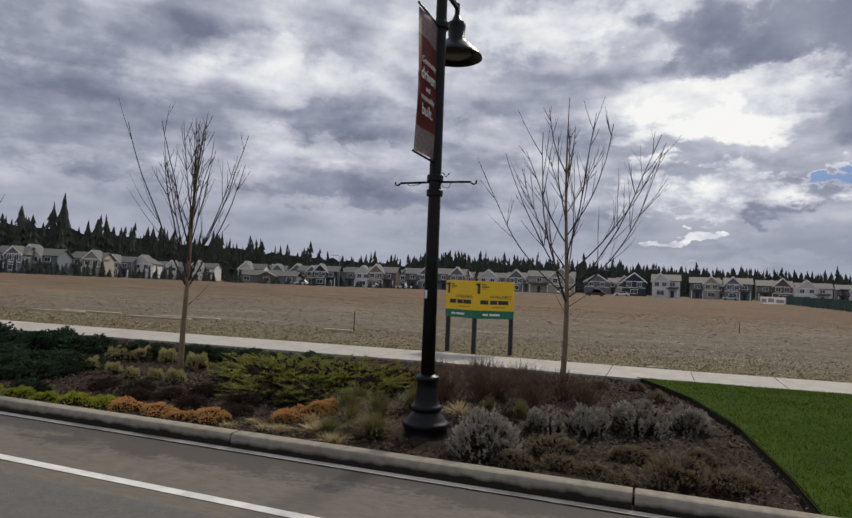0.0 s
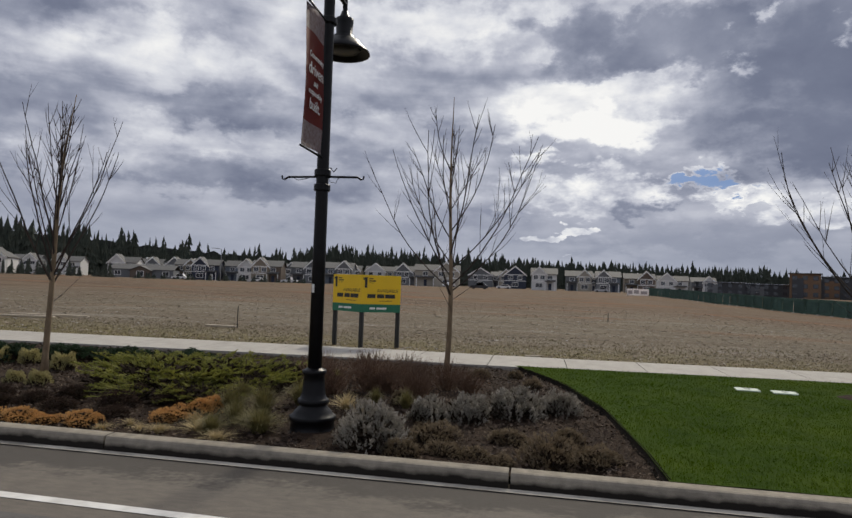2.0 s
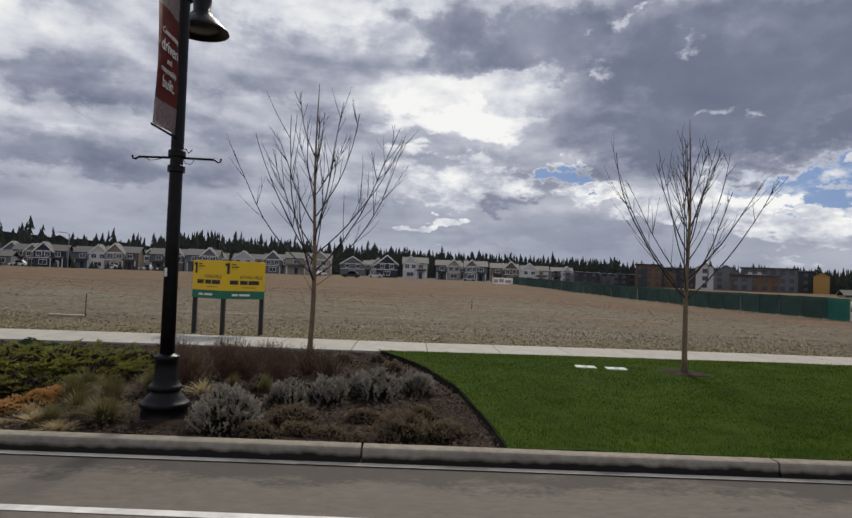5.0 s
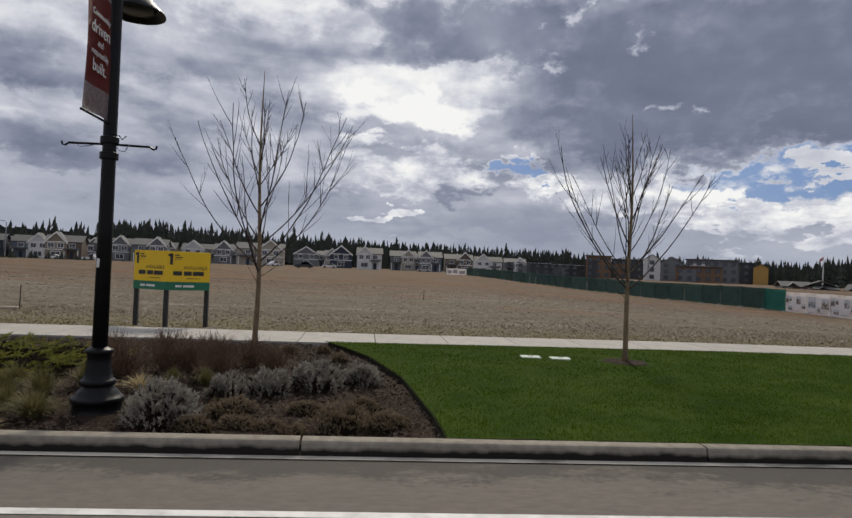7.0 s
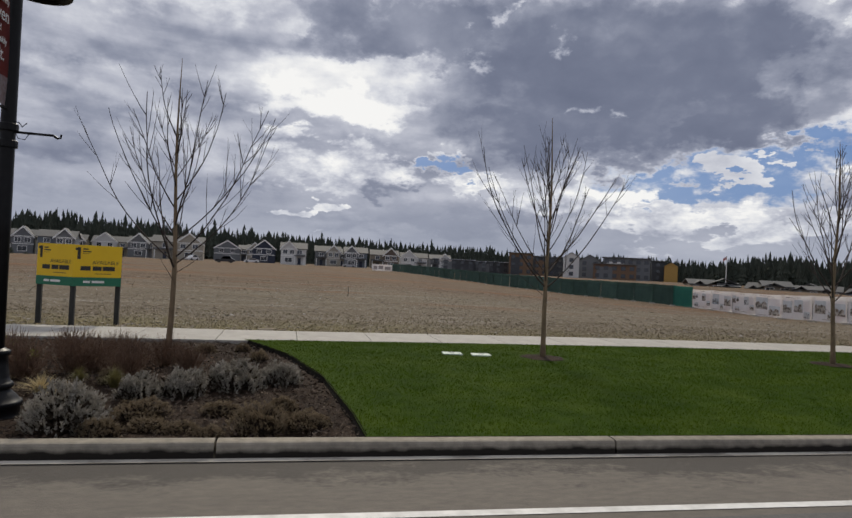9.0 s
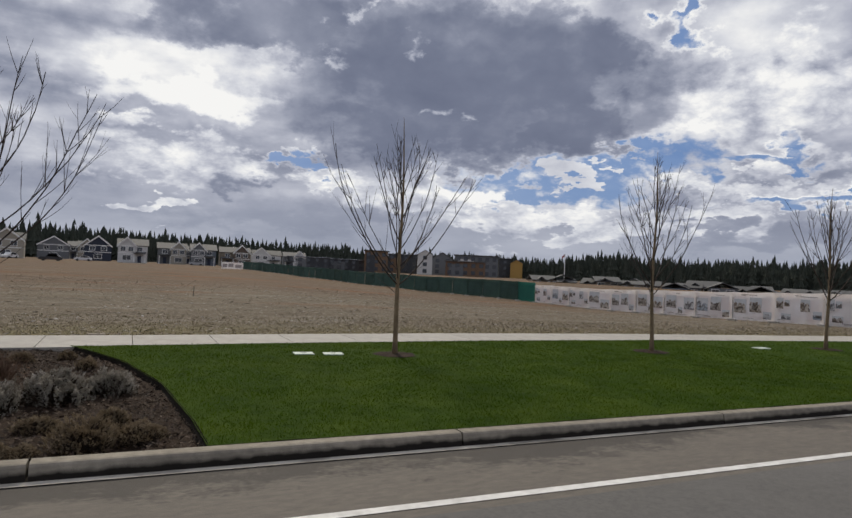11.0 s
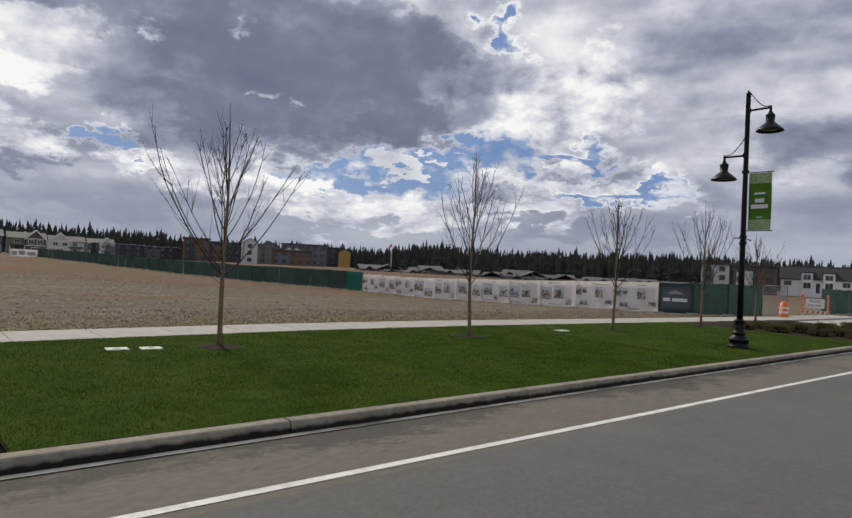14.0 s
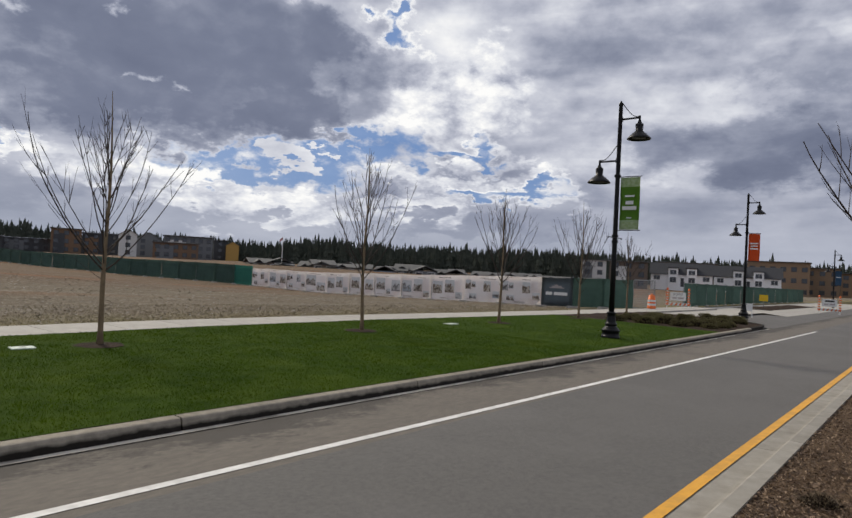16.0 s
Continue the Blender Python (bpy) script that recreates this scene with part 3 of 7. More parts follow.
# pavement slabs with tooled joints
pavement = thing("pavement", pose(0, 0, 0), "pale concrete pavement of jointed slabs", "pavement", kind="structure")
x = -46.0
slab_edges = []
while x < 46:
    slab_edges.append(x)
    x += 1.45
for x0, x1 in zip(slab_edges, slab_edges[1:]):
    bm = bmesh.new()
    a, b = x0 + 0.007, x1 - 0.007
    vs = []
    for zz in (-0.1, 0.0):
        for xx, yy in ((a, walk_near(a)), (b, walk_near(b)), (b, walk_near(b) + WALK_WIDTH), (a, walk_near(a) + WALK_WIDTH)):
            vs.append(bm.verts.new((xx - x0, yy - walk_near(x0), zz + gz(xx) - gz(x0))))
    bm.faces.new(vs[4:])
    for i in range(4):
        bm.faces.new((vs[i], vs[(i + 1) % 4], vs[4 + (i + 1) % 4], vs[4 + i]))
    s = part("slab", bm, CONCRETE, pavement)
    s.matrix_basis = pose(x0, walk_near(x0), gz(x0) + 0.185)

# median behind the camera
bm = bmesh.new()
sheet(bm, steps(-80, 60, 40), [-3.0, -1.5, 0.2, 0.73], lambda x, y: gz(x) + 0.13 + 0.03 * noise.noise(Vector((x * 3, y * 3, 3))))
structure("median", bm, SUNLIT_MULCH, "median strip covered with brown bark chips", "median", True)
median_kerb = thing("median_kerb", pose(0, 0, 0), "pale concrete median kerb with a broad gutter pan", "kerb", kind="structure")
for x0, x1 in zip(steps(-56, 45, 27), steps(-56, 45, 27)[1:]):
    bm = bmesh.new()
    prof = [(0.72, -0.1), (0.72, 0.15), (0.85, 0.15), (0.875, 0.135), (0.90, 0.03), (1.0, 0.012), (1.19, 0.006), (1.19, -0.1)]
    a, b = x0 + 0.006, x1 - 0.006
    r = [[bm.verts.new((xx - x0, y, z + gz(xx) - gz(x0))) for y, z in prof] for xx in (a, b)]
    for i in range(len(prof)):
        bm.faces.new((r[0][i], r[1][i], r[1][(i + 1) % len(prof)], r[0][(i + 1) % len(prof)]))
    bm.faces.new(r[0])
    bm.faces.new(r[1][::-1])
    k = part("kerb_length", bm, MEDIAN_CONCRETE, median_kerb)
    k.matrix_basis = pose(x0, 0, gz(x0))
# opposite carriageway, behind the view
bm = bmesh.new()
sheet(bm, [-80, 60], [-11, -3.0], lambda x, y: gz(x) - 0.01)
structure("opposite_road", bm, ASPHALT, "asphalt lanes beyond the median", "road")


# ---- street trees ----
def branch(bm, p, d, length, r, seg, up, wobble, rnd, n=7):
    pts, radii = [Vector(p)], [r]
    d = Vector(d).normalized()
    for i in range(n):
        d = (d + Vector((rnd.uniform(-1, 1), rnd.uniform(-1, 1), 0.6 * rnd.uniform(-1, 1))) * wobble + Vector((0, 0, up))).normalized()
        pts.append(pts[-1] + d * length / n)
        radii.append(r * (1 - 0.68 * (i + 1) / n))
    tube(bm, pts, radii, seg)
    return pts


def street_tree(m, seed, height, spread, lean=0.0, fork=1.25, limbs=20, label=""):
    """Young bare tree: a thin trunk running up into a leader, long limbs that leave it low and curve upwards, few fine shoots."""
    rnd = random.Random(seed)
    tree = thing("street_tree", m, label or "young leafless street tree with thin ascending branches", "tree", "street trees along the pavement")
    n = 14
    pts, radii = [], []
    for i in range(n):
        t = i / (n - 1)
        pts.append(Vector((lean * t * t * height * 0.6 + 0.025 * math.sin(t * 8 + seed), 0.025 * math.sin(t * 6 + seed), -0.1 + (height * 0.97 + 0.1) * t)))
        radii.append(0.045 * (1 - t) ** 0.9 + 0.004 + (0.016 if i == 0 else 0))
    bm = bmesh.new()
    tube(bm, pts, radii, 10)
    part("trunk", bm, BARK, tree, smooth=True)

    def on_trunk(z):
        for p, q in zip(pts, pts[1:]):
            if p.z <= z <= q.z:
                return p.lerp(q, (z - p.z) / (q.z - p.z))
        return pts[-1].copy()

    top = fork + 0.60 * (height - fork)
    for k in range(limbs):
        t = k / (limbs - 1)
        zf = fork + (top - fork) * t ** 1.5 + rnd.uniform(-0.04, 0.04)
        base = on_trunk(zf)
        a = k * 2.39996 + rnd.uniform(-0.35, 0.35)
        out = (1.25 - 0.85 * t) * spread * rnd.uniform(0.75, 1.15)
        d = Vector((math.cos(a) * out, math.sin(a) * out, 0.72 + 0.3 * t))
        ln = (height - zf) * rnd.uniform(0.70, 1.0) * (0.92 - 0.1 * t)
        bm = bmesh.new()
        p = branch(bm, base, d, ln, 0.0155 * (1 - 0.35 * t) * rnd.uniform(0.75, 1.1), 5, 0.085, 0.075, rnd, 10)
        for q in range(rnd.randint(5, 9)):
            i = rnd.randint(2, 9)
            dd = (p[i] - p[i - 1]).normalized()
            side = Vector((rnd.uniform(-1, 1), rnd.uniform(-1, 1), 0.1)).normalized()
            l2 = ln * rnd.uniform(0.14, 0.40) * (1.1 - 0.05 * i)
            pp = branch(bm, p[i], dd + side * 0.65, l2, 0.0055, 4, 0.08, 0.05, rnd, 5)
            if rnd.random() < 0.5:
                d3 = (pp[3] - pp[2]).normalized() + Vector((rnd.uniform(-1, 1), rnd.uniform(-1, 1), 0.3)) * 0.5
                branch(bm, pp[3], d3, l2 * rnd.uniform(0.3, 0.55), 0.0034, 3, 0.08, 0.08, rnd, 3)
        part("limb", bm, TWIG, tree)
    # thin shoots along the lower stem
    for k in range(rnd.randint(2, 4)):
        base = on_trunk(rnd.uniform(fork * 0.75, fork * 1.05))
        a = rnd.uniform(0, 6.28)
        bm = bmesh.new()
        branch(bm, base, Vector((math.cos(a), math.sin(a), 0.55)), rnd.uniform(0.35, 0.8), 0.006, 4, 0.03, 0.08, rnd, 6)
        part("shoot", bm, TWIG, tree)
    return tree


def tree_ring(x, y):
    """Bare soil ring cut in the lawn round a trunk."""
    bm = bmesh.new()
    c = bm.verts.new((0, 0, 0.025))
    ring = [bm.verts.new((0.38 * math.cos(a) * (1 + 0.08 * math.sin(5 * a)), 0.38 * math.sin(a) * (1 + 0.06 * math.sin(7 * a)), 0.006)) for a in [2 * math.pi * k / 28 for k in range(28)]]
    for k in range(28):
        bm.faces.new((c, ring[k], ring[(k + 1) % 28]))
    ob = part("soil_ring", bm, MULCH)
    ob.matrix_world = pose(x, y, verge_z(x, y) + 0.032)
    tagged(ob, "ring of bare dark mulch round a street tree trunk", "mulch ring", "mulch rings round the street trees", "structure")


TREES = [(-7.17, 8.3, 11, 4.25, 0.36, 0.10), (-1.62, 10.59, 3, 4.75, 1.1, 0.02), (4.69, 10.59, 5, 4.45, 0.78, 0.0), (10.85, 10.59, 8, 4.6, 0.72, 0.0), (17.03, 10.59, 17, 4.4, 0.55, 0.01),
         (22.71, 10.59, 23, 4.7, 0.62, 0.03), (28.2, 10.9, 31, 3.9, 0.7, 0.04), (-15.0, 9.4, 37, 3.9, 0.8, 0.06)]
for x, y, seed, h, sp, lean in TREES:
    street_tree(pose(x, y, verge_z(x, y) + 0.03, 0, 0, seed * 40), seed, h, sp, lean,
                label="young leafless street tree in a mulched bed" if x < 0 or x > 25 else "young leafless street tree in a mown lawn")
    if 1 < x < 23:
        tree_ring(x, y)


# ---- street lamps ----
PROFILE = [(0.03, 0.42), (0.05, 0.36), (0.085, 0.34), (0.085, 0.30), (0.075, 0.17), (0.10, 0.16), (0.105, 0.14), (0.15, 0.11), (0.205, 0.05), (0.25, 0.0), (0.255, -0.02), (0.24, -0.02), (0.19, 0.03), (0.08, 0.06)]


def bell_lamp(name, parent, x, z):
    """Bell-shaped lantern hanging at the end of an arm."""
    bm = bmesh.new()
    prof = [(q * 1.25, v * 1.15) for q, v in PROFILE]
    lathe(bm, prof, 28)
    lamp = part(name, bm, BLACK_METAL, parent, "black bell-shaped lamp shade", True)
    lamp.matrix_basis = pose(x, 0, z)
    bm = bmesh.new()
    lathe(bm, [(0.09, 0.04), (0.21, 0.035), (0.19, 0.01), (0.08, -0.01)], 20)
    part("lens", bm, LAMP_GLASS, lamp, "frosted lamp lens", True)
    return lamp


def lamp_arm(parent, side, z, reach):
    bm = bmesh.new()
    tube(bm, [(0.0, 0, z), (side * reach, 0, z)], [0.028, 0.026], 10)
    tube(bm, [(side * reach, 0, z + 0.05), (side * reach, 0, z - 0.16)], [0.03, 0.03], 10)
    box(bm, side * 0.04 - 0.03, side * 0.04 + 0.03, -0.05, 0.05, z - 0.06, z + 0.06, 0.01)
    arm = part("arm", bm, BLACK_METAL, parent)
    bm = bmesh.new()
    pts = []
    for i in range(11):
        t = i / 10
        pts.append((side * (0.05 + (reach - 0.06) * t), 0, z + 0.05 + 0.40 * (1 - t) ** 2.2 + 0.02 * math.sin(t * 6.28)))
    tube(bm, pts, [0.012] * 11, 6)
    part("scroll", bm, BLACK_METAL, arm)


def street_lamp(m, label, banner):
    lamp = thing("street_lamp", m, label, "street lamp", "street lamps along the road")
    bm = bmesh.new()
    lathe(bm, [(0.255, -0.06), (0.255, 0.025), (0.25, 0.03), (0.235, 0.035), (0.23, 0.15), (0.245, 0.155), (0.25, 0.165), (0.25, 0.19), (0.245, 0.20), (0.225, 0.205), (0.20, 0.245), (0.165, 0.28), (0.145, 0.30), (0.14, 0.315),
               (0.158, 0.32), (0.168, 0.335), (0.168, 0.36), (0.158, 0.375), (0.142, 0.38), (0.128, 0.43), (0.114, 0.55), (0.108, 0.63), (0.124, 0.635), (0.13, 0.65), (0.13, 0.67), (0.122, 0.68), (0.10, 0.685), (0.085, 0.70)], 40, flute=0.010, flutes=10)
    part("base", bm, BLACK_METAL, lamp, "fluted cast metal base", True)
    bm = bmesh.new()
    lathe(bm, [(0.075, 0.69), (0.07, 2.0), (0.062, 4.0), (0.055, 6.45), (0.058, 6.46), (0.058, 6.5), (0.03, 6.54), (0.012, 6.58)], 20)
    part("pole", bm, BLACK_METAL, lamp, smooth=True)
    for side, z in ((1, 6.05), (-1, 4.90)):
        lamp_arm(lamp, side, z, 0.55)
        bell_lamp("lantern", lamp, side * 0.55, z - 0.57)
    for z in (2.80, 4.47, 2.64 if banner else 2.6):
        bm = bmesh.new()
        lathe(bm, [(0.085, z - 0.035), (0.09, z - 0.03), (0.09, z + 0.03), (0.085, z + 0.035)], 16)
        part("collar", bm, BLACK_METAL, lamp)
    return lamp


def basket_arms(lamp, z):
    """Crossbar with hooked ends for hanging baskets, and wires hanging from it."""
    bm = bmesh.new()
    for s in (1, -1):
        tube(bm, [(0, 0, z), (0, s * 0.40, z - 0.005), (0, s * 0.44, z - 0.03), (0, s * 0.465, z - 0.025), (0, s * 0.472, z + 0.01)], [0.013, 0.012, 0.011, 0.010, 0.009], 8)
    part("basket_hook_bar", bm, BLACK_METAL, lamp)
    bm = bmesh.new()
    tube(bm, [(0.02, 0.03, z + 0.02), (0.02, 0.06, z + 0.10), (0.02, 0.10, z + 0.09), (0.02, 0.13, z + 0.05), (0.02, 0.17, z + 0.09)], [0.007] * 5, 5)
    tube(bm, [(0.02, 0.07, z), (0.02, 0.10, z - 0.06), (0.02, 0.16, z - 0.07), (0.02, 0.20, z)], [0.004] * 4, 4)
    tube(bm, [(0.02, -0.35, z), (0.02, -0.28, z - 0.04), (0.02, -0.2, z - 0.03), (0.02, -0.1, z)], [0.004] * 4, 4)
    part("wire", bm, BLACK_METAL, lamp)


LAMP_GLASS = material("lamp_lens", (0.022, 0.022, 0.021), (0.016, 0.016, 0.016), 0.4)
LAMP1, LAMP2, LAMP3, LAMP4 = (-2.47, 6.6), (16.79, 6.78), (36.53, 7.88), (76.0, 8.5)
lamp1 = street_lamp(pose(*LAMP1, 0.045, 0, 0, -90) @ Matrix.Diagonal((0.97, 0.97, 0.985, 1)), "black cast-metal street lamp with a red banner in a planting bed", True)
lamp2 = street_lamp(pose(*LAMP2, 0.10, 0, 0, -90), "black twin bell street lamp with a green banner on the lawn", True)
lamp3 = street_lamp(pose(*LAMP3, 0.0, 0, 0, -90), "black twin bell street lamp with an orange banner at the corner", True)
lamp4 = street_lamp(pose(*LAMP4, -0.9, 0, 0, -90), "far black twin bell street lamp with a blue banner", True)
for lamp_ in (lamp1, lamp2):
    basket_arms(lamp_, 2.76)


# ---- lettering and flat marks ----
def letters(name, text, size, material_, parent, m, align="CENTER"):
    """Raised lettering in the built-in font, turned into a mesh."""
    cu = bpy.data.curves.new(name, "FONT")
    cu.body, cu.size, cu.align_x, cu.align_y, cu.extrude = text, size, align, "CENTER", 0.001
    ob = bpy.data.objects.new(name, cu)
    scene.collection.objects.link(ob)
    bpy.context.view_layer.update()
    me = bpy.data.meshes.new_from_object(ob.evaluated_get(bpy.context.evaluated_depsgraph_get()))
    bpy.data.objects.remove(ob)
    me.materials.clear()
    me.materials.append(material_)
    o = new(name, me)
    o.parent = parent
    o.matrix_basis = m
    return o


def bars(name, rects, material_, parent, m, depth=0.002):
    """Thin raised bars (x0, x1, z0, z1) on a face looking to -y."""
    bm = bmesh.new()
    for x0, x1, z0, z1 in rects:
        box(bm, x0, x1, -depth, 0.0, z0, z1)
    o = part(name, bm, material_, parent)
    o.matrix_basis = m
    return o


SIGN_YELLOW = material("sign_yellow", (0.80, 0.52, 0.01), (0.74, 0.47, 0.01), 0.5, 2.0)
SIGN_GREEN = material("sign_green", (0.01, 0.16, 0.085), (0.012, 0.13, 0.07), 0.5, 2.0)
INK = material("black_ink", (0.02, 0.02, 0.02), (0.03, 0.03, 0.03), 0.6)
CREAM_INK = material("cream_ink", (0.62, 0.62, 0.5), (0.55, 0.55, 0.45), 0.6)
WHITE_INK = material("white_ink", (0.75, 0.75, 0.73), (0.68, 0.68, 0.66), 0.6)
POST_WOOD = material("dark_post_wood", (0.035, 0.036, 0.034), (0.022, 0.022, 0.022), 0.85, 10, bump=0.3, stretch=(1, 1, 0.2))


def sign_panel(parent, a, b):
    """One board between two ground points, facing the road."""
    a, b = Vector(a), Vector(b)
    w = (b - a).length
    ang = math.degrees(math.atan2(b.y - a.y, b.x - a.x))
    bm = bmesh.new()
    box(bm, 0, w, 0, 0.02, 1.13, 1.79, 0.003)
    p = part("sign_board", bm, SIGN_YELLOW, parent, "yellow printed sign board")
    p.matrix_basis = pose(a.x, a.y, 0, 0, 0, ang)
    bm = bmesh.new()
    box(bm, 0, w, -0.004, 0.02, 0.95, 1.13, 0.003)
    g = part("rider_board", bm, SIGN_GREEN, parent, "green rider board under the sign")
    g.matrix_basis = pose(a.x, a.y, 0, 0, 0, ang)
    # numeral-shaped mark
    bars("logo_mark", [(0.07, 0.13, 1.50, 1.74), (0.03, 0.07, 1.68, 1.73)], INK, p, pose(0, 0, 0))
    bars("caption_bars", [(0.17, 0.27, 1.695, 1.72), (0.17, 0.33, 1.645, 1.67), (0.17, 0.30, 1.61, 1.617)], INK, p, pose(0, 0, 0))
    letters("lettering", "AVAILABLE", 0.105, INK, p, pose(w * 0.66, -0.0015, 1.435, 90))
    bars("number_bars", [(0.14, 0.33, 1.27, 1.36), (0.37, 0.54, 1.27, 1.36), (0.56, 0.80, 1.27, 1.36)], INK, p, pose(0, 0, 0))
    bars("small_bars", [(0.42, 0.73, 1.20, 1.212)], INK, p, pose(0, 0, 0))
    bars("name_bars", [(0.20, 0.33, 1.015, 1.06), (0.36, 0.60, 1.015, 1.06)], WHITE_INK, g, pose(0, -0.004, 0))


land_sign = thing("land_sign", pose(0, 0, 0), "yellow and green folded land sale sign on three dark posts", "sign")
SIGN_PTS = [(-4.87, 14.35), (-4.07, 13.95), (-3.28, 14.45)]
sign_panel(land_sign, (*SIGN_PTS[0], 0), (*SIGN_PTS[1], 0))
sign_panel(land_sign, (*SIGN_PTS[1], 0), (*SIGN_PTS[2], 0))
for i, (x, y) in enumerate(SIGN_PTS):
    bm = bmesh.new()
    x += (0.05, 0.0, -0.07)[i]
    box(bm, x - 0.045, x + 0.045, y + 0.035, y + 0.125, -0.05, 1.76, 0.006)
    part("post", bm, POST_WOOD, land_sign)

# ---- lamp banners ----
BANNER_RED = material("banner_red", (0.21, 0.034, 0.026), (0.165, 0.028, 0.022), 0.7, 3.0)
BANNER_GREY = material("banner_grey", (0.36, 0.33, 0.33), (0.24, 0.15, 0.15), 0.7, 24.0)
BANNER_GREEN = material("banner_green", (0.14, 0.30, 0.035), (0.12, 0.26, 0.03), 0.7, 3.0)
BANNER_PALE = material("banner_pale", (0.55, 0.62, 0.45), (0.33, 0.45, 0.2), 0.7, 14.0)
BANNER_ORANGE = material("banner_orange", (0.70, 0.13, 0.03), (0.62, 0.11, 0.03), 0.7, 3.0)
BANNER_BLUE = material("banner_blue", (0.06, 0.13, 0.22), (0.05, 0.11, 0.19), 0.7, 3.0)

for m_ in (BANNER_RED, BANNER_GREY, BANNER_GREEN, BANNER_PALE, BANNER_ORANGE, BANNER_BLUE):
    let_light_through(m_, 0.4)


def banner(lamp, cloth, edge, writing, z0=2.98, z1=4.42, width=0.55):
    """Cloth banner between two rods on the road side of the pole."""
    for z in (z0 - 0.02, z1 + 0.02):
        bm = bmesh.new()
        tube(bm, [(0.04, 0, z), (0.1 + width + 0.04, 0, z)], [0.012, 0.012], 8)
        part("banner_rod", bm, BLACK_METAL, lamp)
    bm = bmesh.new()
    nx, nz = 6, 22
    grid = [[bm.verts.new((0.10 + width * i / nx, 0.012 * math.sin(i * 0.9 + j * 0.25), z0 + (z1 - z0) * j / nz)) for i in range(nx + 1)] for j in range(nz + 1)]
    for j in range(nz):
        for i in range(nx):
            f = bm.faces.new((grid[j][i], grid[j][i + 1], grid[j + 1][i + 1], grid[j + 1][i]))
            f.material_index = 1 if j < 4 or j >= nz - 4 else 0
    ret = bmesh.ops.solidify(bm, geom=bm.faces[:], thickness=0.006)
    b = part("banner", bm, [cloth, edge], lamp, "printed cloth banner", True)
    for rz, off in ((180, 0.02), (0, -0.02)):
        for text, size, z in writing:
            s = 0.1 + width / 2
            if text.startswith("#"):
                bw = float(text[1:])
                bm = bmesh.new()
                box(bm, s - bw / 2, s + bw / 2, off - 0.001, off + 0.001, z - size / 2, z + size / 2)
                part("writing_bar", bm, WHITE_INK, b)
            else:
                letters("lettering", text, size, WHITE_INK, b, pose(s, off, z, 90, 0, rz))


banner(lamp1, BANNER_RED, BANNER_GREY, [("Community", 0.085, 3.92), ("driven", 0.17, 3.78), ("and", 0.09, 3.65), ("responsibly", 0.085, 3.55), ("built.", 0.16, 3.42)])
banner(lamp2, BANNER_GREEN, BANNER_PALE, [("#0.26", 0.05, 3.90), ("#0.22", 0.10, 3.72), ("#0.40", 0.10, 3.57), ("#0.14", 0.03, 3.30)])
banner(lamp3, BANNER_ORANGE, BANNER_ORANGE, [("#0.40", 0.07, 3.9), ("#0.34", 0.06, 3.76), ("#0.38", 0.07, 3.62)])
banner(lamp4, BANNER_BLUE, BANNER_BLUE, [("#0.36", 0.07, 3.8)])

# sticker on the lamp pole
bm = bmesh.new()
box(bm, -0.02, 0.02, -0.005, 0.0, -0.045, 0.045, 0.004)
st = part("sticker", bm, WHITE_INK, lamp1, "small white sticker")
st.matrix_basis = Matrix.Translation((0.066, -0.03, 1.55)) @ pose(0, 0, 0, 0, 0, 60)

# ---- lawn fittings ----
COVER = material("pale_cover", (0.60, 0.66, 0.58), (0.52, 0.58, 0.5), 0.8, 8)
for x, y in ((3.07, 10.8), (3.58, 10.73)):
    bm = bmesh.new()
    box(bm, -0.17, 0.17, -0.13, 0.13, -0.05, 0.02, 0.008)
    ob = part("lid", bm, COVER)
    top = thing("utility_cover", pose(x, y, verge_z(x, y) + 0.028, 0, 0, -6), "pale concrete utility box lid set in the lawn", "utility cover", "utility covers in the lawn")
    ob.parent = top
    bm = bmesh.new()
    box(bm, -0.04, 0.04, -0.012, 0.012, 0.02, 0.026)
    part("lift_slot", bm, INK, top)
top = thing("utility_cover", pose(14.9, 10.9, verge_z(14.9, 10.9) + 0.028), "pale concrete utility box lid set in the lawn", "utility cover", "utility covers in the lawn")
bm = bmesh.new()
box(bm, -0.2, 0.2, -0.13, 0.13, -0.05, 0.02, 0.008)
part("lid", bm, COVER, top)

# ---- boards and stakes lying in the field ----
OLD_WOOD = material("weathered_wood", (0.58, 0.50, 0.39), (0.46, 0.39, 0.30), 0.9, 5, stretch=(0.2, 1, 1))


def plank(x, y, length, ang, w=0.12):
    bm = bmesh.new()
    box(bm, 0, length, -w / 2, w / 2, 0, 0.04, 0.005)
    ob = part("plank", bm, OLD_WOOD)
    ob.matrix_world = pose(x, y, field_z(x, y) + 0.01, 0, 0, ang)
    tagged(ob, "weathered timber plank lying in the dry field", "plank", "planks lying in the field")


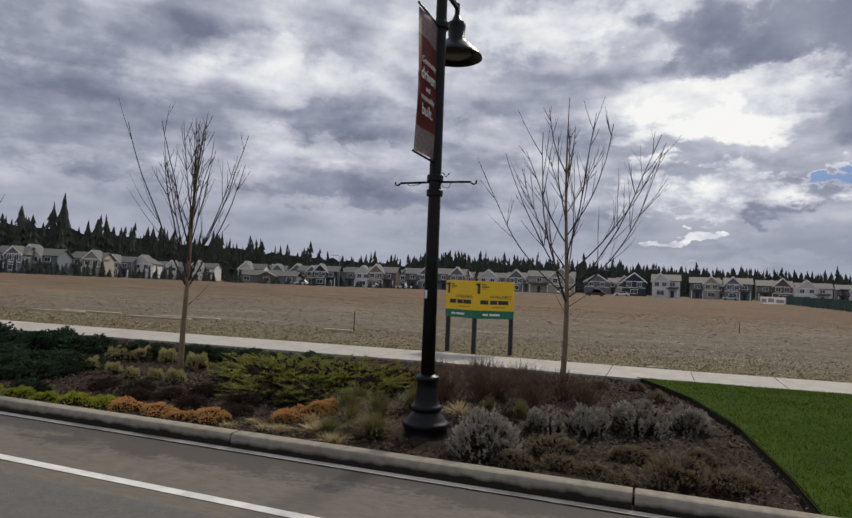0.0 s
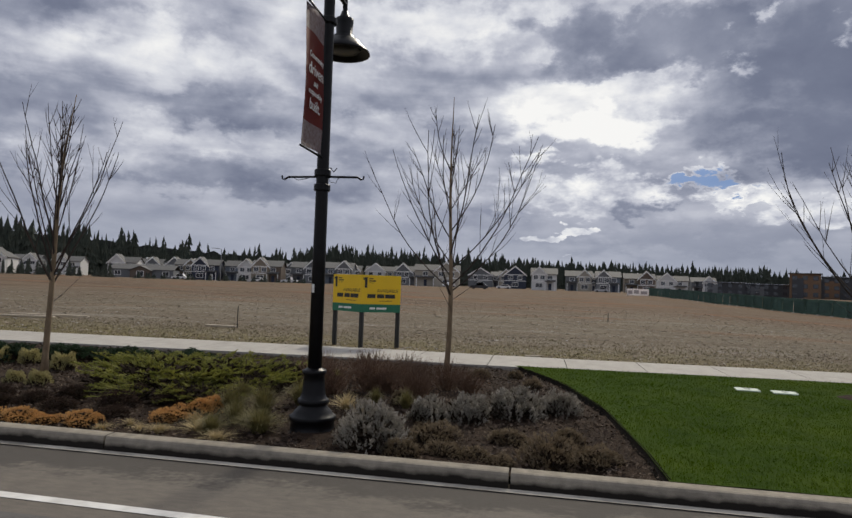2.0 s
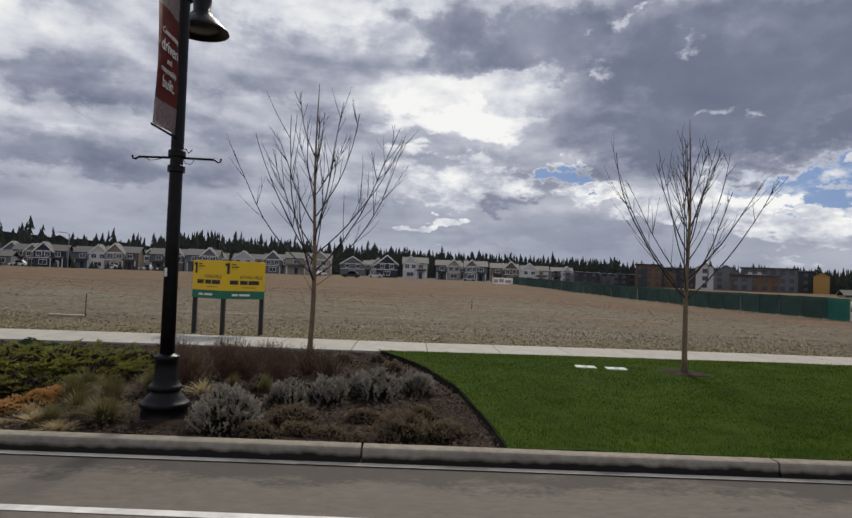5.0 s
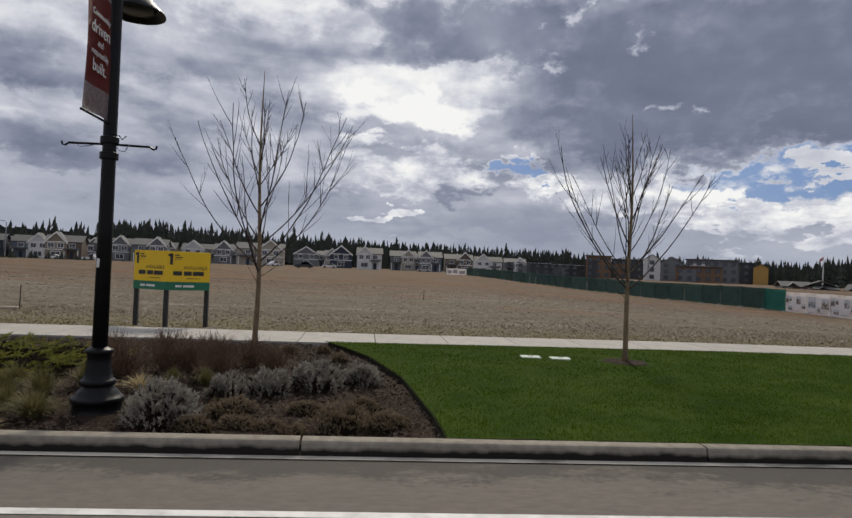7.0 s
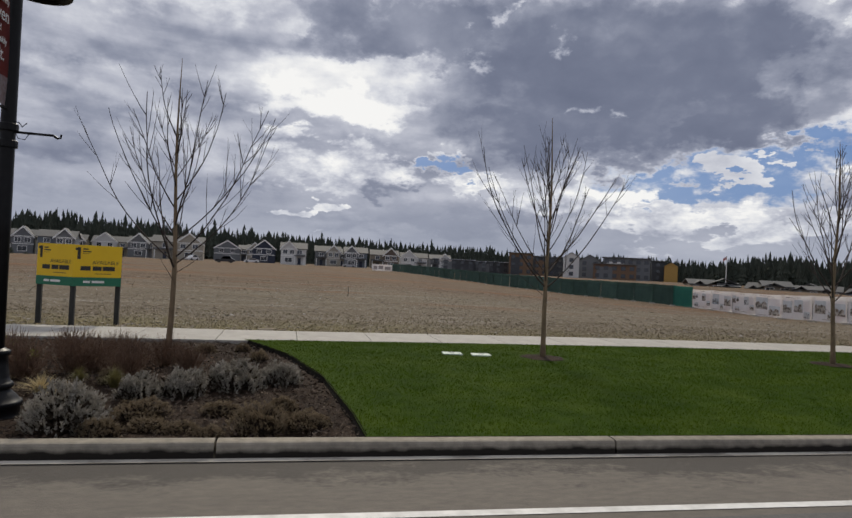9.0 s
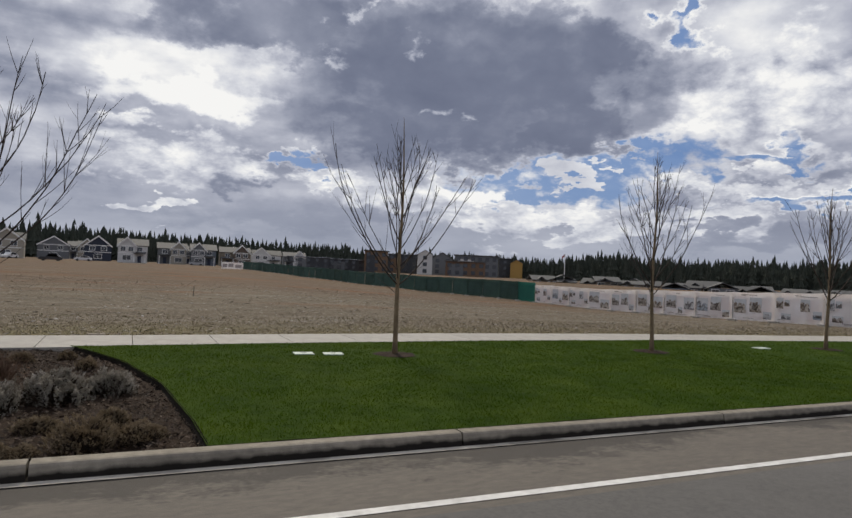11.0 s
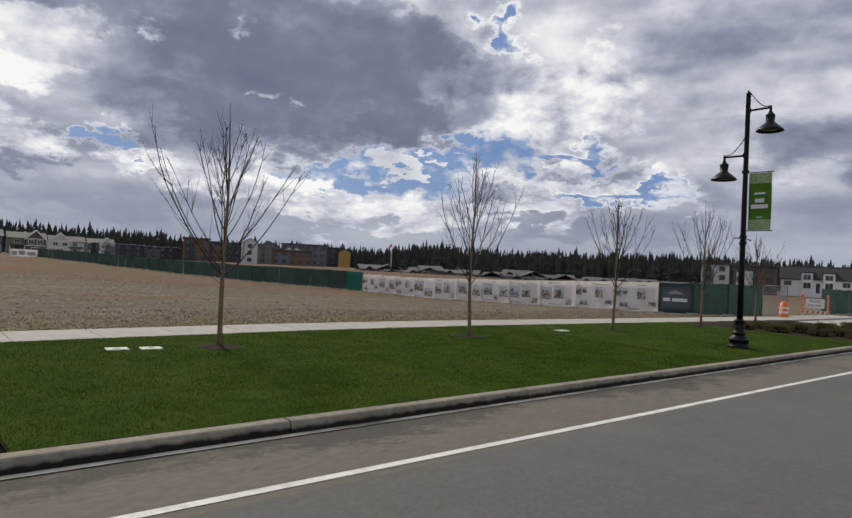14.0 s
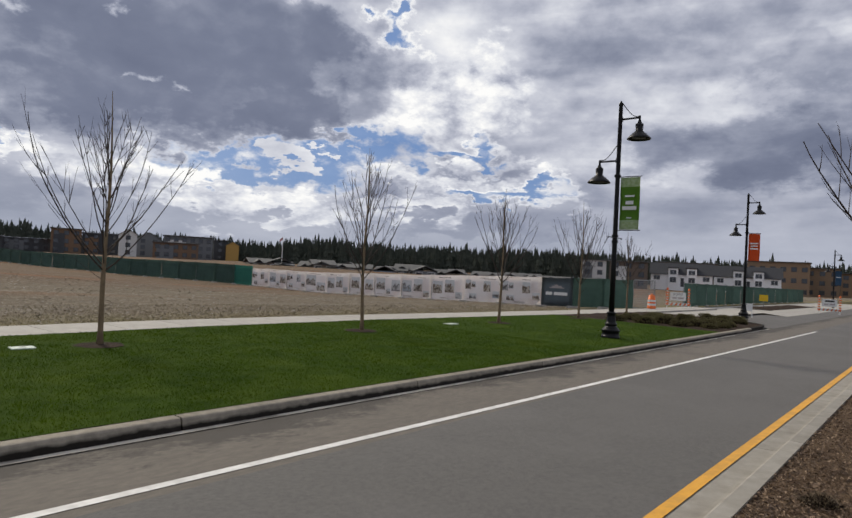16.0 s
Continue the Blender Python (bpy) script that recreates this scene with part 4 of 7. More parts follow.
for q in ((-21.0, 16.6, 2.2, 6), (-20.4, 17.3, 2.6, 3), (-16.9, 16.9, 2.3, 8), (-16.6, 17.7, 2.6, 5), (-9.7, 17.35, 0.95, 0)):
    plank(*q)
plank(-0.4, 14.15, 0.32, 10, 0.05)
for x, y, h in ((-8.72, 17.35, 0.62), (3.0, 30.0, 0.45)):
    bm = bmesh.new()
    tube(bm, [(0, 0, -0.05), (0.01, 0, h)], [0.014, 0.011], 6)
    ob = part("survey_stake", bm, POST_WOOD)
    ob.matrix_world = pose(x, y, field_z(x, y))
    tagged(ob, "thin dark survey stake standing in the dry field", "stake", "survey stakes in the field")


# ---- site fences ----
FABRIC_GREEN = material("green_screen_fabric", (0.075, 0.132, 0.118), (0.055, 0.10, 0.09), 0.85, 1.2, bump=0.3, bump_scale=8, c=(0.095, 0.165, 0.145), c_scale=0.5, c_amount=0.6, vary=0.12)
FABRIC_TEAL = material("teal_screen_fabric", (0.05, 0.21, 0.17), (0.04, 0.17, 0.14), 0.8, 1.2)
FABRIC_WHITE = material("white_print_fabric", (0.86, 0.84, 0.84), (0.79, 0.77, 0.77), 0.8, 1.5, bump=0.2, bump_scale=6, c=(0.74, 0.55, 0.49), c_scale=0.35, c_amount=0.35, vary=0.04)
FABRIC_SLATE = material("slate_print_fabric", (0.15, 0.185, 0.21), (0.12, 0.15, 0.175), 0.8, 1.5)
GALV = material("galvanised_steel", (0.30, 0.31, 0.32), (0.22, 0.23, 0.24), 0.45, 9, metal=0.7)
PICTURE_INKS = [material("print_" + n, a, b, 0.8, 7.0, c=c_, c_scale=4.0, c_amount=0.9, c_edge=(0.48, 0.54), detail=3) for n, a, b, c_ in (("grey", (0.07, 0.07, 0.08), (0.26, 0.25, 0.25), (0.6, 0.6, 0.6)), ("tan", (0.24, 0.18, 0.13), (0.08, 0.07, 0.065), (0.55, 0.5, 0.44)), ("brown", (0.19, 0.15, 0.12), (0.06, 0.055, 0.055), (0.5, 0.46, 0.42)), ("dusk", (0.11, 0.12, 0.13), (0.20, 0.17, 0.15), (0.40, 0.46, 0.52)))]
PICTURE_SKY = material("print_sky", (0.62, 0.64, 0.66), (0.5, 0.52, 0.54), 0.8, 2.0)
PRINT_TEXT = material("print_text", (0.40, 0.36, 0.35), (0.33, 0.3, 0.29), 0.8)

let_light_through(FABRIC_WHITE, 0.5)
let_light_through(FABRIC_TEAL, 0.5)
let_light_through(FABRIC_GREEN, 0.42)


def fence_run(name, label, points, height, fabric, panel=3.05, prints=False):
    """Fabric-covered mesh fence: a post, a fabric panel and a concrete foot at each bay."""
    fence = thing(name, pose(0, 0, 0), label, "fence")
    rnd = random.Random(len(points) + int(points[0][0] * 7))
    for (ax, ay), (bx, by) in zip(points, points[1:]):
        length = math.hypot(bx - ax, by - ay)
        n = max(1, round(length / panel))
        ang = math.degrees(math.atan2(by - ay, bx - ax))
        for i in range(n):
            x0, y0 = ax + (bx - ax) * i / n, ay + (by - ay) * i / n
            x1, y1 = ax + (bx - ax) * (i + 1) / n, ay + (by - ay) * (i + 1) / n
            w = length / n
            z0, z1 = field_z(x0, y0), field_z(x1, y1)
            m = pose(x0, y0, z0, 0, 0, ang)
            bm = bmesh.new()
            k, j = 8, 4
            ph = rnd.uniform(0, 6)
            grid = [[bm.verts.new((w * a / k, 0.035 * math.sin(a * 1.7 + ph) * math.sin(math.pi * c / j + 0.4), (z1 - z0) * a / k + 0.06 + (height - 0.06 - 0.03 * math.sin(math.pi * a / k)) * c / j)) for a in range(k + 1)] for c in range(j + 1)]
            for c in range(j):
                for a in range(k):
                    bm.faces.new((grid[c][a], grid[c][a + 1], grid[c + 1][a + 1], grid[c + 1][a]))
            bmesh.ops.solidify(bm, geom=bm.faces[:], thickness=0.008)
            p = part("fabric_panel", bm, fabric, fence, smooth=True)
            p.matrix_basis = m
            bm = bmesh.new()
            tube(bm, [(0, 0.03, -0.05), (0, 0.03, height + 0.05)], [0.025, 0.025], 6)
            part("post", bm, GALV, fence).matrix_basis = m
            bm = bmesh.new()
            box(bm, -0.32, 0.32, -0.11, 0.11, -0.04, 0.11, 0.02)
            part("foot", bm, CONCRETE, fence).matrix_basis = m
            if prints:
                print_panel(p, w, height, rnd)
    return fence


def print_panel(parent, w, h, rnd):
    """Street pictures and caption bars printed on a white fence panel, on the field side."""
    side = -0.062
    layout = rnd.choice(([(0.05, 0.20, 0.50, 0.86), (0.22, 0.33, 0.58, 0.80), (0.16, 0.36, 0.16, 0.36), (0.55, 0.74, 0.45, 0.85), (0.80, 0.97, 0.24, 0.50)], [(0.06, 0.36, 0.30, 0.80), (0.44, 0.72, 0.36, 0.88), (0.76, 0.95, 0.16, 0.42)],
                         [(0.10, 0.42, 0.34, 0.86), (0.48, 0.62, 0.16, 0.4), (0.66, 0.97, 0.32, 0.80)], [(0.04, 0.50, 0.36, 0.9), (0.55, 0.95, 0.14, 0.56)]))
    for u0, u1, v0, v1 in layout:
        # a pale view with a row of gabled fronts and a dark street in it
        ink = rnd.choice(PICTURE_INKS)
        bm = bmesh.new()
        box(bm, w * u0, w * u1, side + 0.002, side + 0.006, h * v0, h * (v0 + (v1 - v0) * 0.94))
        part("printed_picture", bm, PICTURE_SKY, parent)
        n = rnd.randint(2, 4)
        line = [(w * u1, h * v0), (w * u0, h * v0)]
        for k in range(n):
            xa, xb = w * (u0 + (u1 - u0) * k / n), w * (u0 + (u1 - u0) * (k + rnd.uniform(0.72, 0.92)) / n)
            zt = h * (v0 + (v1 - v0) * rnd.uniform(0.40, 0.66))
            ground = h * (v0 + (v1 - v0) * rnd.uniform(0.18, 0.3))
            line += [(xa, zt), ((xa + xb) / 2, zt + (xb - xa) * rnd.uniform(0.15, 0.35)), (xb, zt), (xb, ground), (w * (u0 + (u1 - u0) * (k + 1) / n), ground)]
        bm = bmesh.new()
        bm.faces.new([bm.verts.new((px, side - 0.001, pz)) for px, pz in line])
        bmesh.ops.triangulate(bm, faces=bm.faces[:])
        part("printed_skyline", bm, ink, parent)
    for q in range(4):
        bm = bmesh.new()
        a = rnd.uniform(0.05, 0.65) * w
        zz = h * rnd.choice((0.10, 0.13, 0.90, 0.92))
        box(bm, a, a + rnd.uniform(0.3, 0.8), side, side + 0.003, zz, zz + 0.04)
        part("caption_bar", bm, PRINT_TEXT, parent)


fence_run("site_fence", "long temporary fence covered with dark green screen fabric", [(26.4, 163), (35.95, 53.6)], 1.95, FABRIC_GREEN)
fence_run("site_fence", "temporary fence bay covered with bright teal fabric", [(35.95, 53.6), (36.19, 51.0)], 1.95, FABRIC_TEAL)
fence_run("printed_fence", "temporary fence with white printed banners showing house pictures", [(36.19, 51.0), (32.85, 17.9)], 1.74, FABRIC_WHITE, 3.02, True)
slate = fence_run("printed_fence", "temporary fence bay with a slate blue printed banner", [(32.85, 17.9), (33.4, 16.2)], 1.72, FABRIC_SLATE, 3.0)
slate_panel = [c for c in slate.children if c.name.startswith("fabric_panel")][0]
bars("writing_bar", [(0.25, 0.62, 0.72, 0.9), (0.72, 1.5, 0.72, 0.9)], WHITE_INK, slate_panel, pose(0, -0.05, 0))
bars("logo_mark", [(0.45, 1.3, 1.12, 1.18), (0.6, 1.15, 1.18, 1.26), (0.75, 0.95, 1.26, 1.33)], PRINT_TEXT, slate_panel, pose(0, -0.05, 0))
fence_run("site_fence", "temporary fence covered with dark green screen fabric", [(33.4, 16.2), (36.6, 13.9)], 1.75, FABRIC_GREEN, 2.0)
fence_run("site_fence", "far temporary fence covered with dark green screen fabric", [(46.0, 13.9), (72.0, 15.0), (98, 14.5)], 1.75, FABRIC_GREEN, 3.2)


def mesh_gate(x0, y0, x1, y1, h):
    g = thing("mesh_gate", pose(0, 0, 0), "see-through steel mesh site gate", "gate")
    z = field_z(x0, y0)
    bm = bmesh.new()
    for p, q in (((x0, y0, z + 0.1), (x1, y1, z + 0.1)), ((x0, y0, z + h), (x1, y1, z + h)), ((x0, y0, z), (x0, y0, z + h)), ((x1, y1, z), (x1, y1, z + h))):
        tube(bm, [p, q], [0.024, 0.024], 6)
    part("gate_frame", bm, GALV, g)
    bm = bmesh.new()
    n = 36
    for i in range(1, n):
        x, y = x0 + (x1 - x0) * i / n, y0 + (y1 - y0) * i / n
        tube(bm, [(x, y, z + 0.1), (x, y, z + h)], [0.006, 0.006], 3, False)
    for i in range(1, 12):
        zz = z + 0.1 + (h - 0.1) * i / 12
        tube(bm, [(x0, y0, zz), (x1, y1, zz)], [0.006, 0.006], 3, False)
    part("mesh_infill", bm, GALV, g)


mesh_gate(36.6, 13.9, 41.0, 14.2, 1.75)

# ---- traffic drums and barricades ----
ORANGE = material("traffic_orange", (0.80, 0.16, 0.02), (0.72, 0.14, 0.02), 0.5, 4)
RETRO = material("white_reflective", (0.72, 0.72, 0.70), (0.64, 0.64, 0.62), 0.45, 6)


def traffic_drum(x, y):
    d = thing("traffic_drum", pose(x, y, field_z(x, y)) @ Matrix.Scale(0.86, 4), "orange and white banded traffic drum on a black rubber base", "traffic drum")
    bm = bmesh.new()
    lathe(bm, [(0.36, 0), (0.36, 0.05), (0.3, 0.06)], 20)
    part("rubber_base", bm, INK, d)
    bm = bmesh.new()
    lathe(bm, [(0.285, 0.05), (0.28, 0.30), (0.265, 0.31), (0.26, 0.55), (0.245, 0.56), (0.24, 0.80), (0.225, 0.81), (0.21, 1.02), (0.15, 1.05), (0.05, 1.06), (0.05, 1.13), (0.02, 1.14)], 20)
    part("body", bm, ORANGE, d, smooth=True)
    for z in (0.40, 0.66):
        bm = bmesh.new()
        lathe(bm, [(0.272, z - 0.07), (0.262, z + 0.07)], 20)
        part("reflective_band", bm, RETRO, d)


def barricade(x, y, rz, text, label):
    b = thing("road_barricade", pose(x, y, gz(x) + 0.09, 0, 0, rz) @ Matrix.Scale(0.76, 4), label, "barricade", "road closure barricades")
    for s in (-0.85, 0.85):
        bm = bmesh.new()
        box(bm, s - 0.03, s + 0.03, -0.03, 0.03, 0.0, 1.55, 0.004)
        box(bm, s - 0.03, s + 0.03, -0.55, 0.55, 0.0, 0.06, 0.004)
        part("upright", bm, RETRO, b)
        for k in range(5):
            bm = bmesh.new()
            box(bm, s - 0.11, s + 0.11, -0.05, -0.034, 0.35 + k * 0.24, 0.35 + k * 0.24 + 0.12)
            part("stripe", bm, ORANGE, b)
        bm = bmesh.new()
        lathe(bm, [(0.02, 1.55), (0.09, 1.6), (0.10, 1.68), (0.06, 1.76), (0.02, 1.78)], 12, s, 0)
        part("warning_light", bm, ORANGE, b)
    for z in (0.30,):
        bm = bmesh.new()
        box(bm, -1.0, 1.0, -0.035, -0.01, z, z + 0.22, 0.004)
        rail = part("rail", bm, RETRO, b)
        for k in range(6):
            bm = bmesh.new()
            x0 = -0.95 + k * 0.34
            v = [bm.verts.new(p) for p in ((x0, -0.039, z + 0.01), (x0 + 0.15, -0.039, z + 0.01), (x0 + 0.28, -0.039, z + 0.21), (x0 + 0.13, -0.039, z + 0.21))]
            bm.faces.new(v)
            bmesh.ops.solidify(bm, geom=bm.faces[:], thickness=0.003)
            part("stripe", bm, ORANGE, rail)
    bm = bmesh.new()
    box(bm, -0.62, 0.62, -0.06, -0.036, 0.72, 1.42, 0.004)
    p = part("sign_plate", bm, RETRO, b, "white closure sign plate")
    if text:
        letters("lettering", text, 0.27, INK, p, pose(0, -0.062, 1.24, 90))
    else:
        bars("writing_bar", [(-0.4, 0.4, 1.16, 1.32)], INK, p, pose(0, -0.06, 0))
    bars("small_bars", [(-0.45, -0.1, 0.86, 1.0), (0.0, 0.45, 0.86, 1.0)], PRINT_TEXT, p, pose(0, -0.06, 0))


traffic_drum(37.2, 13.0)
barricade(41.9, 13.0, -72, "ROAD", "orange and white road closure barricade with a lettered white sign")
barricade(54.5, 6.2, -84, "", "far orange and white road closure barricade with a white sign")


def posted_sign(x, y, z):
    s = thing("warning_sign", pose(x, y, field_z(x, y), 0, 0, -78) @ Matrix.Scale(0.75, 4), "small yellow rectangular warning sign on a thin post", "sign")
    bm = bmesh.new()
    tube(bm, [(0, 0.03, 0), (0, 0.03, 1.5)], [0.03, 0.03], 6)
    part("post", bm, GALV, s)
    bm = bmesh.new()
    box(bm, -0.42, 0.42, -0.015, 0.01, 0.75, 1.45, 0.01)
    part("sign_plate", bm, SIGN_YELLOW, s)


posted_sign(56.8, 11.0, 0)
# a small folding stand at the corner
stand = thing("folding_stand", pose(40.9, 8.6, gz(40.9), 0, 0, -75), "small pale folding sign stand on the corner pavement", "sign stand")
for y0, y1 in ((-0.25, 0.0), (0.25, 0.0)):
    for s in (-0.18, 0.18):
        bm = bmesh.new()
        tube(bm, [(s, y0, 0), (s, y1, 0.8)], [0.02, 0.02], 5)
        part("leg", bm, RETRO, stand)
bm = bmesh.new()
box(bm, -0.2, 0.2, -0.11, -0.09, 0.35, 0.78)
part("panel", bm, RETRO, stand)

# corner pavement beyond the side street, and an island bed
bm = bmesh.new()
sheet(bm, steps(32.9, 46, 12), steps(8.9, 13.5, 4), lambda x, y: gz(x) + 0.10)
structure("corner_pavement", bm, CONCRETE, "pale concrete corner pavement with ramps", "pavement")
bm = bmesh.new()
sheet(bm, steps(46, 104, 12), [7.4, 8.8, 13.2], lambda x, y: gz(x) + 0.10 - (0.12 if y < 7.5 else 0))
structure("far_pavement", bm, CONCRETE, "pale concrete pavement beyond the side street", "pavement")
bm = bmesh.new()
sheet(bm, steps(52, 74, 12), [9.6, 10.4, 11.2, 12.2], lambda x, y: gz(x) + 0.13 + 0.06 * noise.noise(Vector((x, y, 0))))
structure("far_verge", bm, MULCH, "far verge of brown mulch beside the street", "planting bed")
bm = bmesh.new()
sheet(bm, steps(45, 150, 20), [-3, 1.5, 7.4], lambda x, y: gz(x) - 0.004)
structure("far_road", bm, ASPHALT, "grey asphalt street going on beyond the crossing", "road")


# ---- houses across the field ----
def siding(name, a, b):
    return material(name, a, b, 0.8, 3.0, bump=0.25, bump_scale=3.0, stretch=(0.1, 0.1, 5.0), vary=0.06)


SIDINGS = {
    "white": siding("white_siding", (0.62, 0.62, 0.61), (0.54, 0.54, 0.53)),
    "cream": siding("cream_siding", (0.36, 0.335, 0.28), (0.31, 0.285, 0.235)),
    "grey": siding("grey_siding", (0.16, 0.17, 0.18), (0.13, 0.14, 0.15)),
    "navy": siding("navy_siding", (0.035, 0.045, 0.075), (0.03, 0.038, 0.06)),
    "blue": siding("slate_blue_siding", (0.15, 0.18, 0.215), (0.125, 0.15, 0.18)),
    "bright": siding("bright_white_siding", (0.86, 0.86, 0.86), (0.8, 0.8, 0.8)),
    "tan": siding("tan_siding", (0.245, 0.21, 0.16), (0.205, 0.175, 0.13)),
    "brown": siding("brown_siding", (0.15, 0.115, 0.09), (0.12, 0.09, 0.07)),
    "rust": siding("rust_siding", (0.19, 0.118, 0.07), (0.155, 0.096, 0.058)),
    "dark": siding("charcoal_siding", (0.055, 0.06, 0.068), (0.045, 0.05, 0.056)),
    "osb": siding("bare_sheathing", (0.27, 0.185, 0.115), (0.22, 0.15, 0.095)),
    "yellow": siding("yellow_sheathing", (0.48, 0.29, 0.08), (0.4, 0.25, 0.07)),
}
ROOFING = material("asphalt_shingle", (0.105, 0.104, 0.10), (0.06, 0.061, 0.062), 0.8, 4.0, bump=0.3, bump_scale=12, vary=0.15)
SLATE_ROOF = material("slate_grey_shingle", (0.06, 0.062, 0.068), (0.035, 0.036, 0.04), 0.9, 4.0, bump=0.3, bump_scale=12, spec=0.2)
TRIM = material("white_trim", (0.82, 0.82, 0.80), (0.75, 0.75, 0.73), 0.6)
PANE = material("dark_window_glass", (0.03, 0.035, 0.045), (0.05, 0.055, 0.065), 0.08, 1.0, spec=0.8)


SOLAR = material("glossy_roof_panels", (0.10, 0.11, 0.13), (0.45, 0.46, 0.48), 0.12, 0.6, metal=0.6, c=(0.06, 0.065, 0.075), c_scale=0.4, c_amount=0.8)


def gable_roof(bm, x0, x1, y0, y1, z, rise, ov=0.4, th=0.18, axis="y"):
    """Two slopes; the ridge runs along the axis."""
    if axis == "y":
        xm = (x0 + x1) / 2
        k = rise / (xm - x0)
        pr = [(x0 - ov, z - ov * k), (xm, z + rise), (x1 + ov, z - ov * k)]
        quads = [[(px, yy, pz) for px, pz in pr] for yy in (y0 - ov, y1 + ov)]
    else:
        ym = (y0 + y1) / 2
        k = rise / (ym - y0)
        pr = [(y0 - ov, z - ov * k), (ym, z + rise), (y1 + ov, z - ov * k)]
        quads = [[(xx, py, pz) for py, pz in pr] for xx in (x1 + ov, x0 - ov)]
    lo = [[bm.verts.new(p) for p in q] for q in quads]
    hi = [[bm.verts.new((p[0], p[1], p[2] + th)) for p in q] for q in quads]
    for i in range(2):
        bm.faces.new((hi[0][i], hi[0][i + 1], hi[1][i + 1], hi[1][i]))
        bm.faces.new((lo[0][i + 1], lo[0][i], lo[1][i], lo[1][i + 1]))
        for e in (0, 1):
            bm.faces.new((lo[e][i], lo[e][i + 1], hi[e][i + 1], hi[e][i]))
    for i in (0, 2):
        bm.faces.new((lo[0][i], hi[0][i], hi[1][i], lo[1][i]))


def gable_wall(bm, x0, x1, y0, y1, z, rise, axis="y"):
    if axis == "y":
        for yy in (y0, y1):
            bm.faces.new([bm.verts.new(p) for p in ((x0, yy, z), (x1, yy, z), ((x0 + x1) / 2, yy, z + rise))])
    else:
        for xx in (x0, x1):
            bm.faces.new([bm.verts.new(p) for p in ((xx, y0, z), (xx, y1, z), (xx, (y0 + y1) / 2, z + rise))])


def window(parent, x, y, z, w, h, trim=None):
    """Trimmed window on a wall looking to -y, glass set back in the frame."""
    bm = bmesh.new()
    t = 0.13
    for a in ((x - w / 2 - t, x - w / 2, z - t, z + h + t), (x + w / 2, x + w / 2 + t, z - t, z + h + t), (x - w / 2, x + w / 2, z - t, z), (x - w / 2, x + w / 2, z + h, z + h + t), (x - 0.03, x + 0.03, z, z + h)):
        box(bm, a[0], a[1], y - 0.09, y + 0.02, a[2], a[3])
    f = part("window", bm, trim or TRIM, parent)
    bm = bmesh.new()
    box(bm, x - w / 2, x + w / 2, y - 0.03, y + 0.01, z, z + h)
    part("pane", bm, PANE, f)


